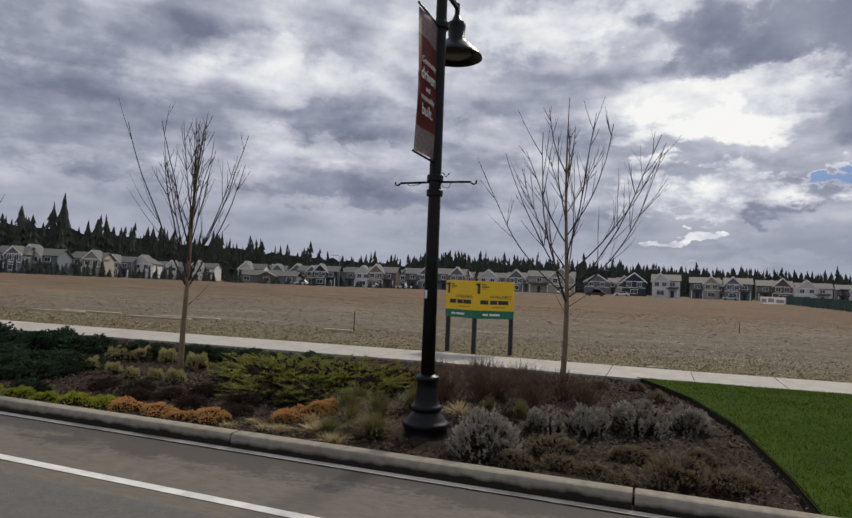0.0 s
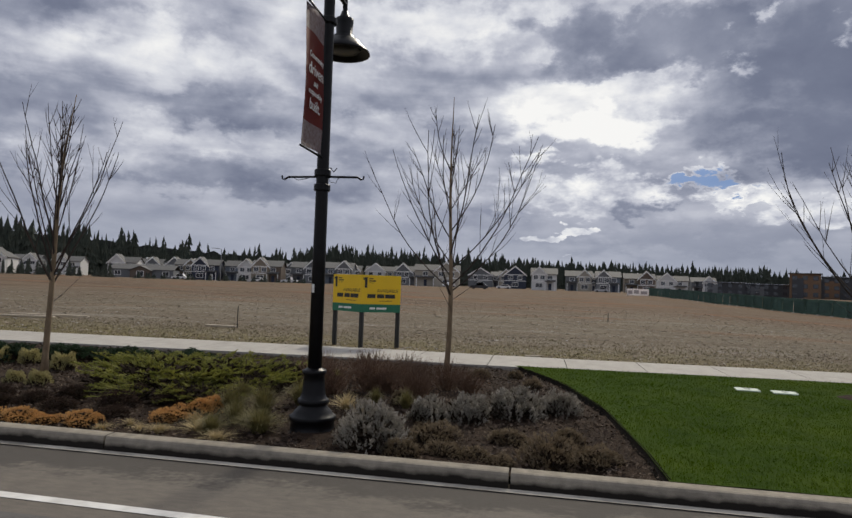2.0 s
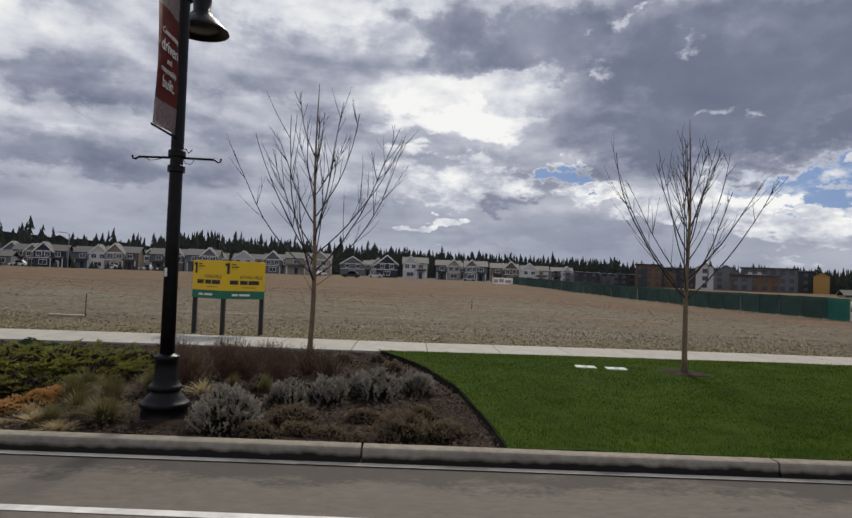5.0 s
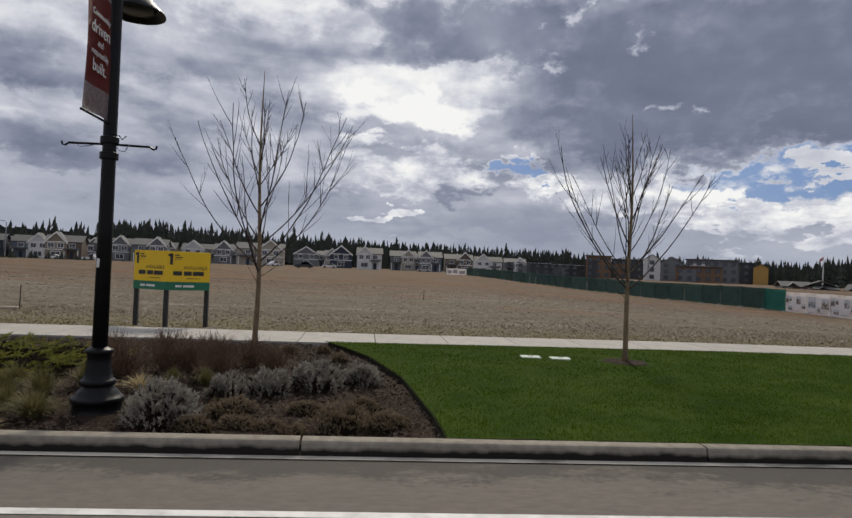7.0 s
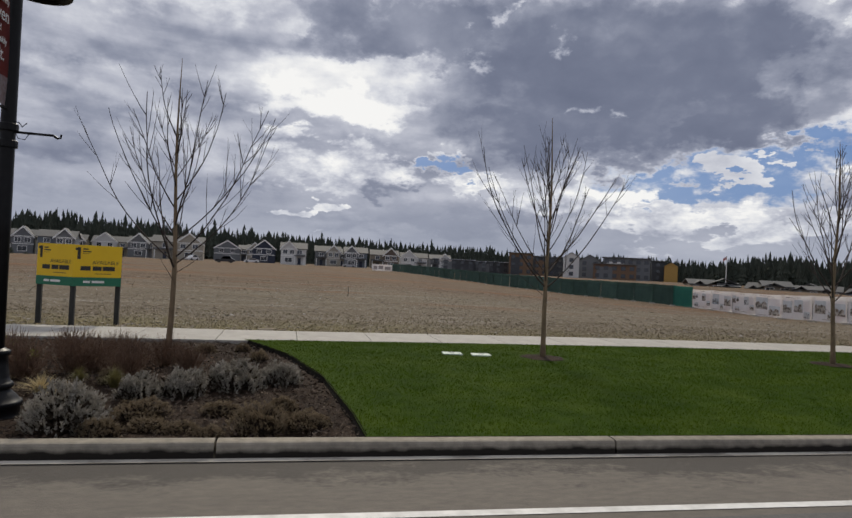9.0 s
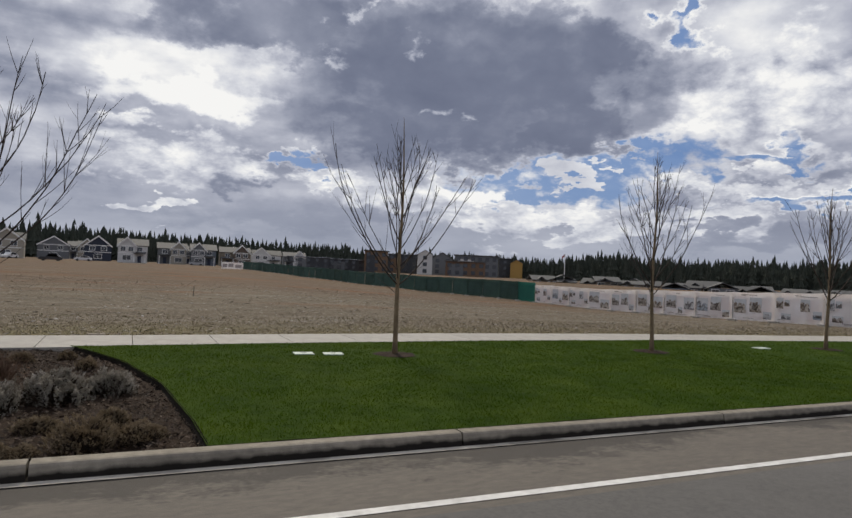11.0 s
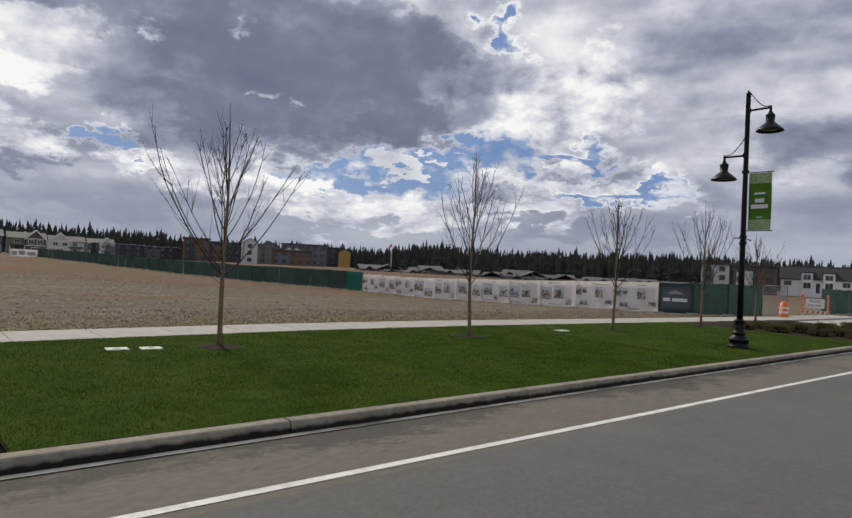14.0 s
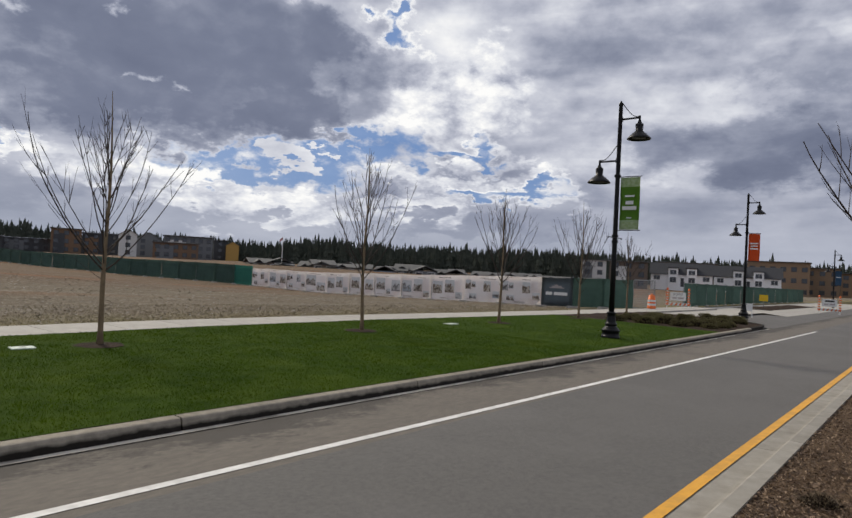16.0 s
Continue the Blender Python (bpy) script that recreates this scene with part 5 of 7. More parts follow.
def house(x, y, w, rz, wall, front, style, label, h=7.8, depth=10.0):
    """Two-storey suburban house: main body, front gable wing, porch, trimmed windows, garage door."""
    z0 = field_z(x, y)
    hs = thing("house", pose(x, y, z0, 0, 0, rz), label, "house", "houses across the field")
    eave, rise = h * 0.68, h * 0.25
    bm = bmesh.new()
    box(bm, -w / 2, w / 2, 0, depth, -0.5, eave)
    gable_wall(bm, -w / 2, w / 2, 0.0, depth, eave, rise, "x" if style != 2 else "y")
    part("wall", bm, SIDINGS[wall], hs)
    bm = bmesh.new()
    gable_roof(bm, -w / 2, w / 2, 0, depth, eave, rise, axis="x" if style != 2 else "y")
    part("roof", bm, ROOFING, hs)
    gw = w * (0.60 if style == 0 else 0.54)
    gx = -w * 0.2 if style == 0 else w * 0.22
    if style == 2:
        gw, gx = w * 0.96, 0.0
    gr = min(gw * 0.50, h * 0.40)
    bm = bmesh.new()
    box(bm, gx - gw / 2, gx + gw / 2, -1.1, 0.0, -0.5, eave)
    gable_wall(bm, gx - gw / 2, gx + gw / 2, -1.1, 0.0, eave, gr)
    wing = part("front_wing", bm, SIDINGS[front], hs)
    bm = bmesh.new()
    gable_roof(bm, gx - gw / 2, gx + gw / 2, -1.1, depth * 0.5, eave, gr, 0.35, 0.16)
    part("wing_roof", bm, ROOFING, hs)
    # white barge boards under the front gable
    for s in (-1, 1):
        bm = bmesh.new()
        k = gr / (gw / 2)
        xa, xb = gx + s * (gw / 2 + 0.4), gx
        za, zb = eave - 0.4 * k, eave + gr
        vs = [(xa, za - 0.42), (xb, zb - 0.42), (xb, zb + 0.12), (xa, za + 0.12)]
        a = [bm.verts.new((px, -1.50, pz)) for px, pz in vs]
        b = [bm.verts.new((px, -1.42, pz)) for px, pz in vs]
        bm.faces.new(a)
        bm.faces.new(b[::-1])
        for i in range(4):
            bm.faces.new((a[i], a[(i + 1) % 4], b[(i + 1) % 4], b[i]))
        part("barge_board", bm, TRIM, hs)
    bm = bmesh.new()
    box(bm, gx - gw / 2 - 0.05, gx + gw / 2 + 0.05, -1.16, -1.1, eave - 0.22, eave)
    part("belt_trim", bm, TRIM, hs)
    bm = bmesh.new()
    box(bm, gx - gw / 2 - 0.05, gx + gw / 2 + 0.05, -1.16, -1.1, h * 0.36, h * 0.39)
    part("belt_trim", bm, TRIM, hs)
    for dx in (-gw * 0.22, gw * 0.22) if gw > 4 else (0.0,):
        window(wing, gx + dx, -1.1, h * 0.45, min(1.5, gw * 0.27), 1.3)
    window(wing, gx, -1.1, h * 0.11, min(2.2, gw * 0.5), 1.35)
    ox = -gx if style != 2 else w * 0.2
    if style != 2:
        window(hs, ox * 1.15, 0.0, h * 0.46, 1.5, 1.2)
        bm = bmesh.new()
        box(bm, ox * 1.15 - w * 0.21, ox * 1.15 + w * 0.21, -1.5, 0.0, h * 0.36, h * 0.385)
        v = [bm.verts.new(p) for p in ((ox * 1.15 - w * 0.23, -1.6, h * 0.385), (ox * 1.15 + w * 0.23, -1.6, h * 0.385), (ox * 1.15 + w * 0.23, 0, h * 0.45), (ox * 1.15 - w * 0.23, 0, h * 0.45))]
        bm.faces.new(v)
        porch = part("porch_roof", bm, ROOFING, hs)
        for s in (-0.19, 0.19):
            bm = bmesh.new()
            box(bm, ox * 1.15 + s * w - 0.12, ox * 1.15 + s * w + 0.12, -1.45, -1.2, -0.4, h * 0.36)
            part("porch_post", bm, TRIM, hs)
        bm = bmesh.new()
        box(bm, ox * 1.15 - 0.5, ox * 1.15 + 0.5, -0.06, 0.02, 0.1, 2.2)
        part("door", bm, SIDINGS["navy"] if wall != "navy" else TRIM, hs)
    return hs


HOUSES_A = [(-166, 131, 10.0, -0, "blue", "white", 0), (-164, 145, 9.5, 0, "cream", "cream", 1), (-178, 171, 8.6, 0, "grey", "grey", 0), (-175, 179, 7.2, 0, "white", "white", 2), (-196, 214, 9.6, 0, "grey", "white", 1),
            (-182, 219, 10.5, 0, "white", "white", 0), (-166, 122, 7.5, 0, "grey", "blue", 1), (-178, 112, 9, 0, "blue", "grey", 0)]
HOUSES_B = [(-148, 206, 9.4, 0, "white", "white", 0), (-149, 222, 10.0, 0, "grey", "grey", 1), (-141, 228, 7.0, 0, "grey", "grey", 2), (-126.5, 212, 8.0, 0, "tan", "tan", 1), (-116, 207, 9.0, 0, "navy", "navy", 0),
            (-106, 213, 10.4, 0, "blue", "white", 1), (-90, 200, 9.6, 0, "brown", "tan", 0), (-79, 208, 10.4, 0, "grey", "grey", 1), (-67, 206, 9.8, 0, "blue", "grey", 1), (-62, 248, 13.5, 0, "cream", "white", 0)]
HOUSES_C = [(-33.7, 210, 15.0, 0, "cream", "cream", 1), (-24.8, 275, 10.6, 0, "grey", "grey", 2), (-18, 300, 8, 0, "grey", "grey", 1), (-8.6, 239, 8.2, 0, "navy", "navy", 2), (1.8, 213, 8.2, 0, "white", "white", 0),
            (14.3, 235, 9.2, 0, "grey", "cream", 1), (24.2, 231, 8.2, 0, "blue", "grey", 0), (37.6, 250, 11.0, 0, "tan", "brown", 1), (54.2, 273, 11.8, 0, "white", "white", 0), (69, 285, 9.5, 0, "grey", "white", 1)]
HOUSES_D = [(-158, 232, 10, 0, "grey", "grey", 1), (-137, 240, 10, 0, "tan", "tan", 0), (-122, 238, 9, 0, "grey", "white", 1), (-111, 240, 10, 0, "cream", "cream", 0), (-98, 236, 10, 0, "grey", "grey", 1), (-88, 236, 9, 0, "blue", "white", 0),
            (-74, 240, 10, 0, "tan", "grey", 1), (-49, 238, 11, 0, "grey", "grey", 0), (-12, 280, 10, 0, "cream", "cream", 0), (20, 268, 10, 0, "white", "cream", 0), (45, 290, 11, 0, "cream", "cream", 0)]
WORDS = {"white": "white", "cream": "cream", "grey": "grey", "navy": "dark navy", "blue": "slate blue", "tan": "tan", "brown": "brown"}
for x, y, w, rz, wall, front, style in HOUSES_A + HOUSES_B + HOUSES_C + HOUSES_D:
    turn = -math.degrees(math.atan2(x, y)) * 0.55
    house(x, y, w, turn, wall, front, style, "%s two-storey suburban house with white trim and grey shingle roof" % WORDS[wall])


def low_house(x, y, w, rz, wall, label, h=5.0, depth=9.0):
    hs = thing("bungalow", pose(x, y, field_z(x, y), 0, 0, rz), label, "house")
    bm = bmesh.new()
    box(bm, -w / 2, w / 2, 0, depth, -0.5, h * 0.56)
    part("wall", bm, SIDINGS[wall], hs)
    bm = bmesh.new()
    gable_roof(bm, -w / 2, w / 2, 0, depth, h * 0.56, h * 0.3, axis="x")
    part("roof", bm, ROOFING, hs)
    bm = bmesh.new()
    box(bm, -w * 0.16, w * 0.16, -2.0, 0.0, -0.5, h * 0.5)
    gable_wall(bm, -w * 0.16, w * 0.16, -2.0, 0.0, h * 0.5, h * 0.28)
    wing = part("porch", bm, SIDINGS["brown"], hs)
    bm = bmesh.new()
    gable_roof(bm, -w * 0.16, w * 0.16, -2.0, depth * 0.4, h * 0.5, h * 0.28, 0.5)
    part("porch_roof", bm, ROOFING, hs)
    for s in (-0.38, 0.38):
        window(hs, s * w, 0, 0.9, 1.8, 1.3)
    window(wing, 0, -2.0, 0.6, 2.0, 1.6)


low_house(-130, 191, 20, 19, "grey", "long low dark grey single-storey building with a gabled porch")


def block(x, y, w, h, depth, rz, wall, accent, label, flat=True, storeys=3, name="townhouse"):
    """Modern multi-storey townhouse block with a thin roof slab or shallow roof, rows of windows and balconies."""
    b = thing(name, pose(x, y, field_z(x, min(y, 300)), 0, 0, rz), label, "building")
    bm = bmesh.new()
    box(bm, -w / 2, w / 2, 0, depth, -2, h)
    body = part("wall", bm, SIDINGS[wall], b)
    if accent:
        bm = bmesh.new()
        box(bm, -w / 2 + w * 0.08, -w / 2 + w * 0.45, -0.35, 0.0, -2, h * 0.82)
        part("bay", bm, SIDINGS[accent], b)
    bm = bmesh.new()
    if flat:
        box(bm, -w / 2 - 0.5, w / 2 + 0.5, -0.7, depth + 0.5, h, h + 0.3, 0.05)
    else:
        gable_roof(bm, -w / 2, w / 2, 0, depth, h, w * 0.3)
        for yy in (0.0, depth):
            g = bmesh.new()
            g.faces.new([g.verts.new(p) for p in ((-w / 2, yy, h), (w / 2, yy, h), (0.0, yy, h + w * 0.3))])
            part("gable_wall", g, SIDINGS[wall], b)
    part("roof", bm, SOLAR if "panels" in label else ROOFING, b)
    n = max(1, int(w / 3.2))
    for s in range(storeys):
        for i in range(n if wall != "yellow" else 0):
            wx = -w / 2 + w * (i + 0.5) / n
            window(b, wx, -0.36 if accent and wx < -w * 0.05 else 0.0, 0.9 + s * h / storeys, 1.5, 1.4, SIDINGS["dark"])
    return b


block(75, 283, 19, 5.4, 10, -12, "dark", "grey", "low charcoal townhouse row with solar panels on pale roofs", True, 2)
block(94, 286, 17, 5.2, 10, -15, "dark", "grey", "charcoal townhouse row with bright reflecting roof panels", True, 2)
block(101.6, 267, 10.5, 9.6, 10, -20, "rust", "dark", "rust brown three-storey townhouse block with charcoal bays", True, 3)
block(121, 282, 14.0, 9.0, 10, -22, "dark", "rust", "charcoal three-storey townhouse block with rust panels", True, 3)
block(116, 246, 6.3, 8.6, 10, -24, "white", "", "narrow white gabled three-storey townhouse", False, 3)
block(132, 261, 9.5, 7.6, 10, -26, "grey", "", "grey gabled three-storey townhouse", False, 3)
block(146, 254, 20, 9.6, 12, -28, "grey", "white", "long grey three-storey townhouse block with flat roof", True, 3)
block(131.5, 238, 17, 6.2, 8, -28, "rust", "grey", "rust brown townhouse row with grey bays", True, 2)
block(173, 272, 6.1, 9.5, 10, -31, "dark", "", "charcoal three-storey end townhouse", True, 3)
block(174, 263, 5.8, 7.4, 8, -32, "yellow", "", "unfinished house with bare yellow sheathing", False, 2, "unfinished_house")
block(210, 96, 8.5, 8.6, 12, -65, "white", "grey", "white flat-roofed apartment block with balconies", True, 3, "apartment_block")
block(194, 77, 11.5, 8.2, 12, -68, "brown", "white", "brown and white apartment block", True, 3, "apartment_block")


def row_house(x, y, w, rz, label):
    """White attached houses with dark roof, paired dormer bays."""
    b = thing("row_house", pose(x, y, -0.6, 0, 0, rz), label, "house", "white row houses")
    bm = bmesh.new()
    box(bm, -w / 2, w / 2, 0, 9, -1.5, 4.6)
    gable_wall(bm, -w / 2, w / 2, 0, 9, 4.6, 3.3, "x")
    part("wall", bm, SIDINGS["bright"], b)
    bm = bmesh.new()
    gable_roof(bm, -w / 2, w / 2, 0, 9, 4.6, 3.3, 0.5, 0.2, "x")
    part("roof", bm, SLATE_ROOF, b)
    for s in (-0.13, 0.17):
        bm = bmesh.new()
        box(bm, s * w - 1.5, s * w + 1.5, -0.8, 2.5, -1.5, 6.3)
        bay = part("bay", bm, SIDINGS["bright"], b)
        bm = bmesh.new()
        box(bm, s * w - 1.8, s * w + 1.8, -1.1, 3.0, 6.3, 6.55)
        part("bay_roof", bm, SLATE_ROOF, bay)
        window(bay, s * w, -0.8, 4.3, 1.9, 1.4)
        window(bay, s * w, -0.8, 1.7, 1.9, 1.7)
    for s in (-0.4, 0.40):
        window(b, s * w, 0, 2.4, 1.9, 1.4)
    bm = bmesh.new()
    box(bm, w * 0.02 - 0.5, w * 0.02 + 0.5, -0.08, 0.02, 0.4, 3.2)
    part("door", bm, SIDINGS["dark"], b)


row_house(212, 66.5, 18.7, -73, "white attached row house with dark shingle roof and dormers")
row_house(226, 50, 19.7, -77, "white attached row house with dark shingle roof and dormers")
block(262, 80, 22, 10.5, 12, -74, "brown", "dark", "brown sheathed apartment block with a dark flat roof", True, 3, "apartment_block")
block(258, 47, 20, 12.0, 12, -80, "osb", "", "apartment block under construction in bare tan sheathing", True, 3, "apartment_block")
block(272, 35, 11, 10.5, 12, -83, "osb", "", "apartment block under construction in bare tan sheathing", True, 3, "apartment_block")
block(288, 26, 10, 9.0, 12, -85, "osb", "", "apartment block under construction in bare tan sheathing", True, 3, "apartment_block")

# low roofs of a housing site beyond the printed fence
rnd_l = random.Random(12)
LOW_LINE = [(116, 159), (127, 152), (139, 146), (146, 135), (155, 126), (165, 113), (173, 101), (178, 92), (186, 76)]
LOW_WALLS = ["grey", "dark", "tan", "brown", "grey", "white", "dark", "tan", "blue"]
for k in range(27):
    f = k / 27 * (len(LOW_LINE) - 1)
    i = int(f)
    x = LOW_LINE[i][0] + (LOW_LINE[i + 1][0] - LOW_LINE[i][0]) * (f - i) + rnd_l.uniform(-1, 6)
    y = LOW_LINE[i][1] + (LOW_LINE[i + 1][1] - LOW_LINE[i][1]) * (f - i) + rnd_l.uniform(-1, 6)
    w, wall = rnd_l.uniform(4.5, 8.5), rnd_l.choice(LOW_WALLS)
    tall = rnd_l.uniform(1.7, 2.7)
    b = thing("site_house", pose(x, y, field_z(x, y) - 1.5, 0, 0, -math.degrees(math.atan2(x, y)) + rnd_l.uniform(-14, 14)), "low %s house with grey roof seen over the site fence" % wall.replace("dark", "charcoal"), "house", "low houses beyond the fence")
    bm = bmesh.new()
    box(bm, -w / 2, w / 2, 0, 8, -1, tall)
    body = part("wall", bm, SIDINGS[wall], b)
    bm = bmesh.new()
    if k % 3 == 1:
        gable_roof(bm, -w / 2, w / 2, 0, 8, tall, w * 0.2, 0.4, 0.2)
    else:
        gable_roof(bm, -w / 2, w / 2, 0, 8, tall, rnd_l.uniform(0.9, 1.6), 0.5, 0.2, "x")
        gable_roof(bm, -w * 0.35, w * 0.02, -0.6, 5, tall, w * 0.12, 0.3, 0.15)
    part("roof", bm, ROOFING, b)
    for s_ in (-0.28, 0.25):
        window(b, s_ * w, 0, tall - 1.7, tall - 0.7, 1.2)

# flag pole
FLAG = material("flag_cloth", (0.45, 0.12, 0.12), (0.4, 0.36, 0.38), 0.8, 4.0)
pole = thing("flag_pole", pose(133.9, 173.2, field_z(133.9, 173.2)), "white flag pole with a striped flag", "flag pole")
bm = bmesh.new()
tube(bm, [(0, 0, 0), (0, 0, 9.6)], [0.16, 0.1], 8)
part("pole", bm, TRIM, pole)
bm = bmesh.new()
grid = [[bm.verts.new((-0.1 - 1.2 * i / 6, 0.1 * math.sin(i), 9.4 - 0.9 * j / 3 - 0.12 * i)) for i in range(7)] for j in range(4)]
for j in range(3):
    for i in range(6):
        bm.faces.new((grid[j][i], grid[j][i + 1], grid[j + 1][i + 1], grid[j + 1][i]))
bmesh.ops.solidify(bm, geom=bm.faces[:], thickness=0.02)
part("flag", bm, FLAG, pole)

# tall road light and far white site board
pole = thing("road_light", pose(-86.5, 162.3, field_z(-86.5, 162.3)), "tall grey road light with a single arm", "street light")
bm = bmesh.new()
tube(bm, [(0, 0, 0), (0, 0, 8.6), (-0.6, 0, 8.9), (-2.2, 0, 9.0)], [0.13, 0.1, 0.08, 0.07], 8)
part("pole", bm, GALV, pole)
bm = bmesh.new()
box(bm, -3.0, -2.1, -0.16, 0.16, 8.9, 9.06, 0.03)
part("lamp_head", bm, GALV, pole)
board = thing("site_board", pose(22.2, 150, field_z(22.2, 150)), "white printed site board at the far field edge", "sign board")
bm = bmesh.new()
box(bm, -2.4, 2.4, 0, 0.06, 0.1, 1.6, 0.01)
part("panel", bm, FABRIC_WHITE, board)
bars("printed_picture", [(-2.1, -1.2, 0.4, 1.2), (-0.9, 0.2, 0.5, 1.3), (0.6, 2.0, 0.4, 1.1)], PRINT_TEXT, board, pose(0, 0, 0))
for s in (-2.2, 2.2):
    bm = bmesh.new()
    box(bm, s - 0.05, s + 0.05, 0.06, 0.16, -0.1, 1.6)
    part("post", bm, POST_WOOD, board)


# ---- parked cars far off ----
CAR_PAINTS = {"white": material("car_white", (0.7, 0.7, 0.7), (0.66, 0.66, 0.66), 0.25), "dark": material("car_dark", (0.03, 0.03, 0.035), (0.04, 0.04, 0.04), 0.25), "silver": material("car_silver", (0.42, 0.43, 0.45), (0.38, 0.39, 0.41), 0.25)}
TYRE = material("tyre_rubber", (0.015, 0.015, 0.015), (0.02, 0.02, 0.02), 0.8)


def car(x, y, rz, paint, long_=4.5, tall=1.45, pickup=False):
    c = thing("parked_car", pose(x, y, field_z(x, y), 0, 0, rz), "%s parked %s beside the far houses" % (paint, "pickup truck" if pickup else "car"), "car", "cars parked by the houses")
    hl = long_ / 2
    side = [(-hl, 0.3), (-hl, 0.75), (-hl * 0.86, 0.92), (-hl * 0.42, 0.98), (-hl * 0.18, tall), (hl * (0.2 if pickup else 0.5), tall), (hl * (0.26 if pickup else 0.82), 1.0), (hl * 0.98, 0.95), (hl, 0.6), (hl, 0.3)]
    bm = bmesh.new()
    a = [bm.verts.new((px, -0.88, pz)) for px, pz in side]
    b = [bm.verts.new((px, 0.88, pz)) for px, pz in side]
    bm.faces.new(a)
    bm.faces.new(b[::-1])
    for i in range(len(side)):
        bm.faces.new((a[i], b[i], b[(i + 1) % len(side)], a[(i + 1) % len(side)]))
    body = part("body", bm, CAR_PAINTS[paint], c)
    for s in (-0.89, 0.885):
        bm = bmesh.new()
        v = [bm.verts.new((px, s, pz)) for px, pz in ((-hl * 0.36, 1.0), (-hl * 0.16, tall - 0.08), (hl * (0.17 if pickup else 0.47), tall - 0.08), (hl * (0.2 if pickup else 0.7), 1.0))]
        bm.faces.new(v)
        bmesh.ops.solidify(bm, geom=bm.faces[:], thickness=0.01)
        part("side_window", bm, PANE, body)
    for px in (-hl * 0.62, hl * 0.62):
        for s in (-0.8, 0.8):
            bm = bmesh.new()
            tube(bm, [(px, s - 0.1, 0.33), (px, s + 0.1, 0.33)], [0.33, 0.33], 14)
            part("wheel", bm, TYRE, c)


for q in ((-112, 184, 10, "white", 4.6, 1.75), (-90.5, 194, 0, "white", 4.5, 1.45), (-80, 196, 0, "white", 5.6, 1.8, True), (-15.7, 170, 0, "dark", 4.8, 1.7), (-11.0, 205, 0, "white", 4.6, 1.45), (-28, 200, 60, "white", 4.4, 1.6), (20.5, 217, 0, "silver", 4.5, 1.45)):
    car(*q)


# ---- forest behind the houses ----
CONIFER = material("far_conifer", (0.046, 0.056, 0.046), (0.078, 0.086, 0.068), 0.95, 0.25, spec=0.05)
CONIFER_BROWN = material("far_bare_wood", (0.055, 0.058, 0.052), (0.036, 0.04, 0.036), 0.95, 0.3, spec=0.05)


def conifer(verts, faces, x, y, z, h, r, rnd):
    """Drooping, ragged tiers round a thin trunk."""
    tiers = 8
    for t in range(tiers):
        f = t / tiers
        zt = z + h * (0.06 + 0.94 * (f + 1.35 / tiers) if t < tiers - 1 else 1.0)
        zt = min(zt, z + h)
        zb = z + h * (0.06 + 0.94 * f * 0.97)
        rr = r * (1 - f) ** 0.9 * rnd.uniform(0.6, 1.25) + 0.1
        x += rnd.uniform(-0.06, 0.06) * r
        k = 8
        a0 = rnd.uniform(0, 6.28)
        ci = len(verts)
        verts.append((x + rnd.uniform(-0.1, 0.1) * r, y, zt))
        for i in range(2 * k):
            a = a0 + math.pi * i / k
            q = rr * (rnd.uniform(0.8, 1.2) if i % 2 == 0 else rnd.uniform(0.4, 0.6))
            verts.append((x + math.cos(a) * q, y + math.sin(a) * q, zb - (0.03 * h if i % 2 == 0 else -0.02 * h) * rnd.uniform(0.5, 1.4)))
        for i in range(2 * k):
            faces.append((ci, ci + 1 + i, ci + 1 + (i + 1) % (2 * k)))


CANOPY = [(-64, 0.085), (-51, 0.082), (-44, 0.072), (-39.5, 0.066), (-33, 0.055), (-28, 0.048), (-22, 0.042), (-20, 0.054), (-14, 0.050), (-6, 0.045), (0, 0.043), (12, 0.039), (18, 0.037), (22, 0.030), (30, 0.033), (36, 0.030), (40, 0.042), (48, 0.038), (60, 0.041), (66, 0.040), (74, 0.036), (90, 0.034)]
rnd = random.Random(4)
for lo, hi in ((-64, -22), (-22, 14), (14, 46), (46, 92)):
    verts, faces = [], []
    near_wood = hi <= -22
    n = int((hi - lo) * (12 if near_wood else 20))
    for i in range(n):
        az = radians(lo + (hi - lo) * (i + rnd.random()) / n)
        deg = math.degrees(az)
        row = i % 4
        r = 335 + 14 * row + rnd.uniform(-6, 6) - (18 if deg < -36 else 0)
        vary = 0.46 + 0.58 * rnd.random() ** 2.0 if near_wood else 0.64 + 0.36 * rnd.random()
        h = 1.6 + r * lerp_table(CANOPY, deg) * vary * (1.0 + 0.22 * noise.noise(Vector((deg * 0.7, row * 1.3, 2.0))))
        if rnd.random() < (0.08 if near_wood else 0.04):
            h *= 1.15
        x, y = r * math.sin(az), r * math.cos(az)
        conifer(verts, faces, x, y, -1.5, h + 1.5, max(2.0, h * rnd.uniform(0.17, 0.29)), rnd)
    me = bpy.data.meshes.new("forest")
    me.from_pydata(verts, [], faces)
    me.materials.append(CONIFER)
    tagged(new("forest", me), "dark green conifer forest along the horizon", "forest", kind="stuff")
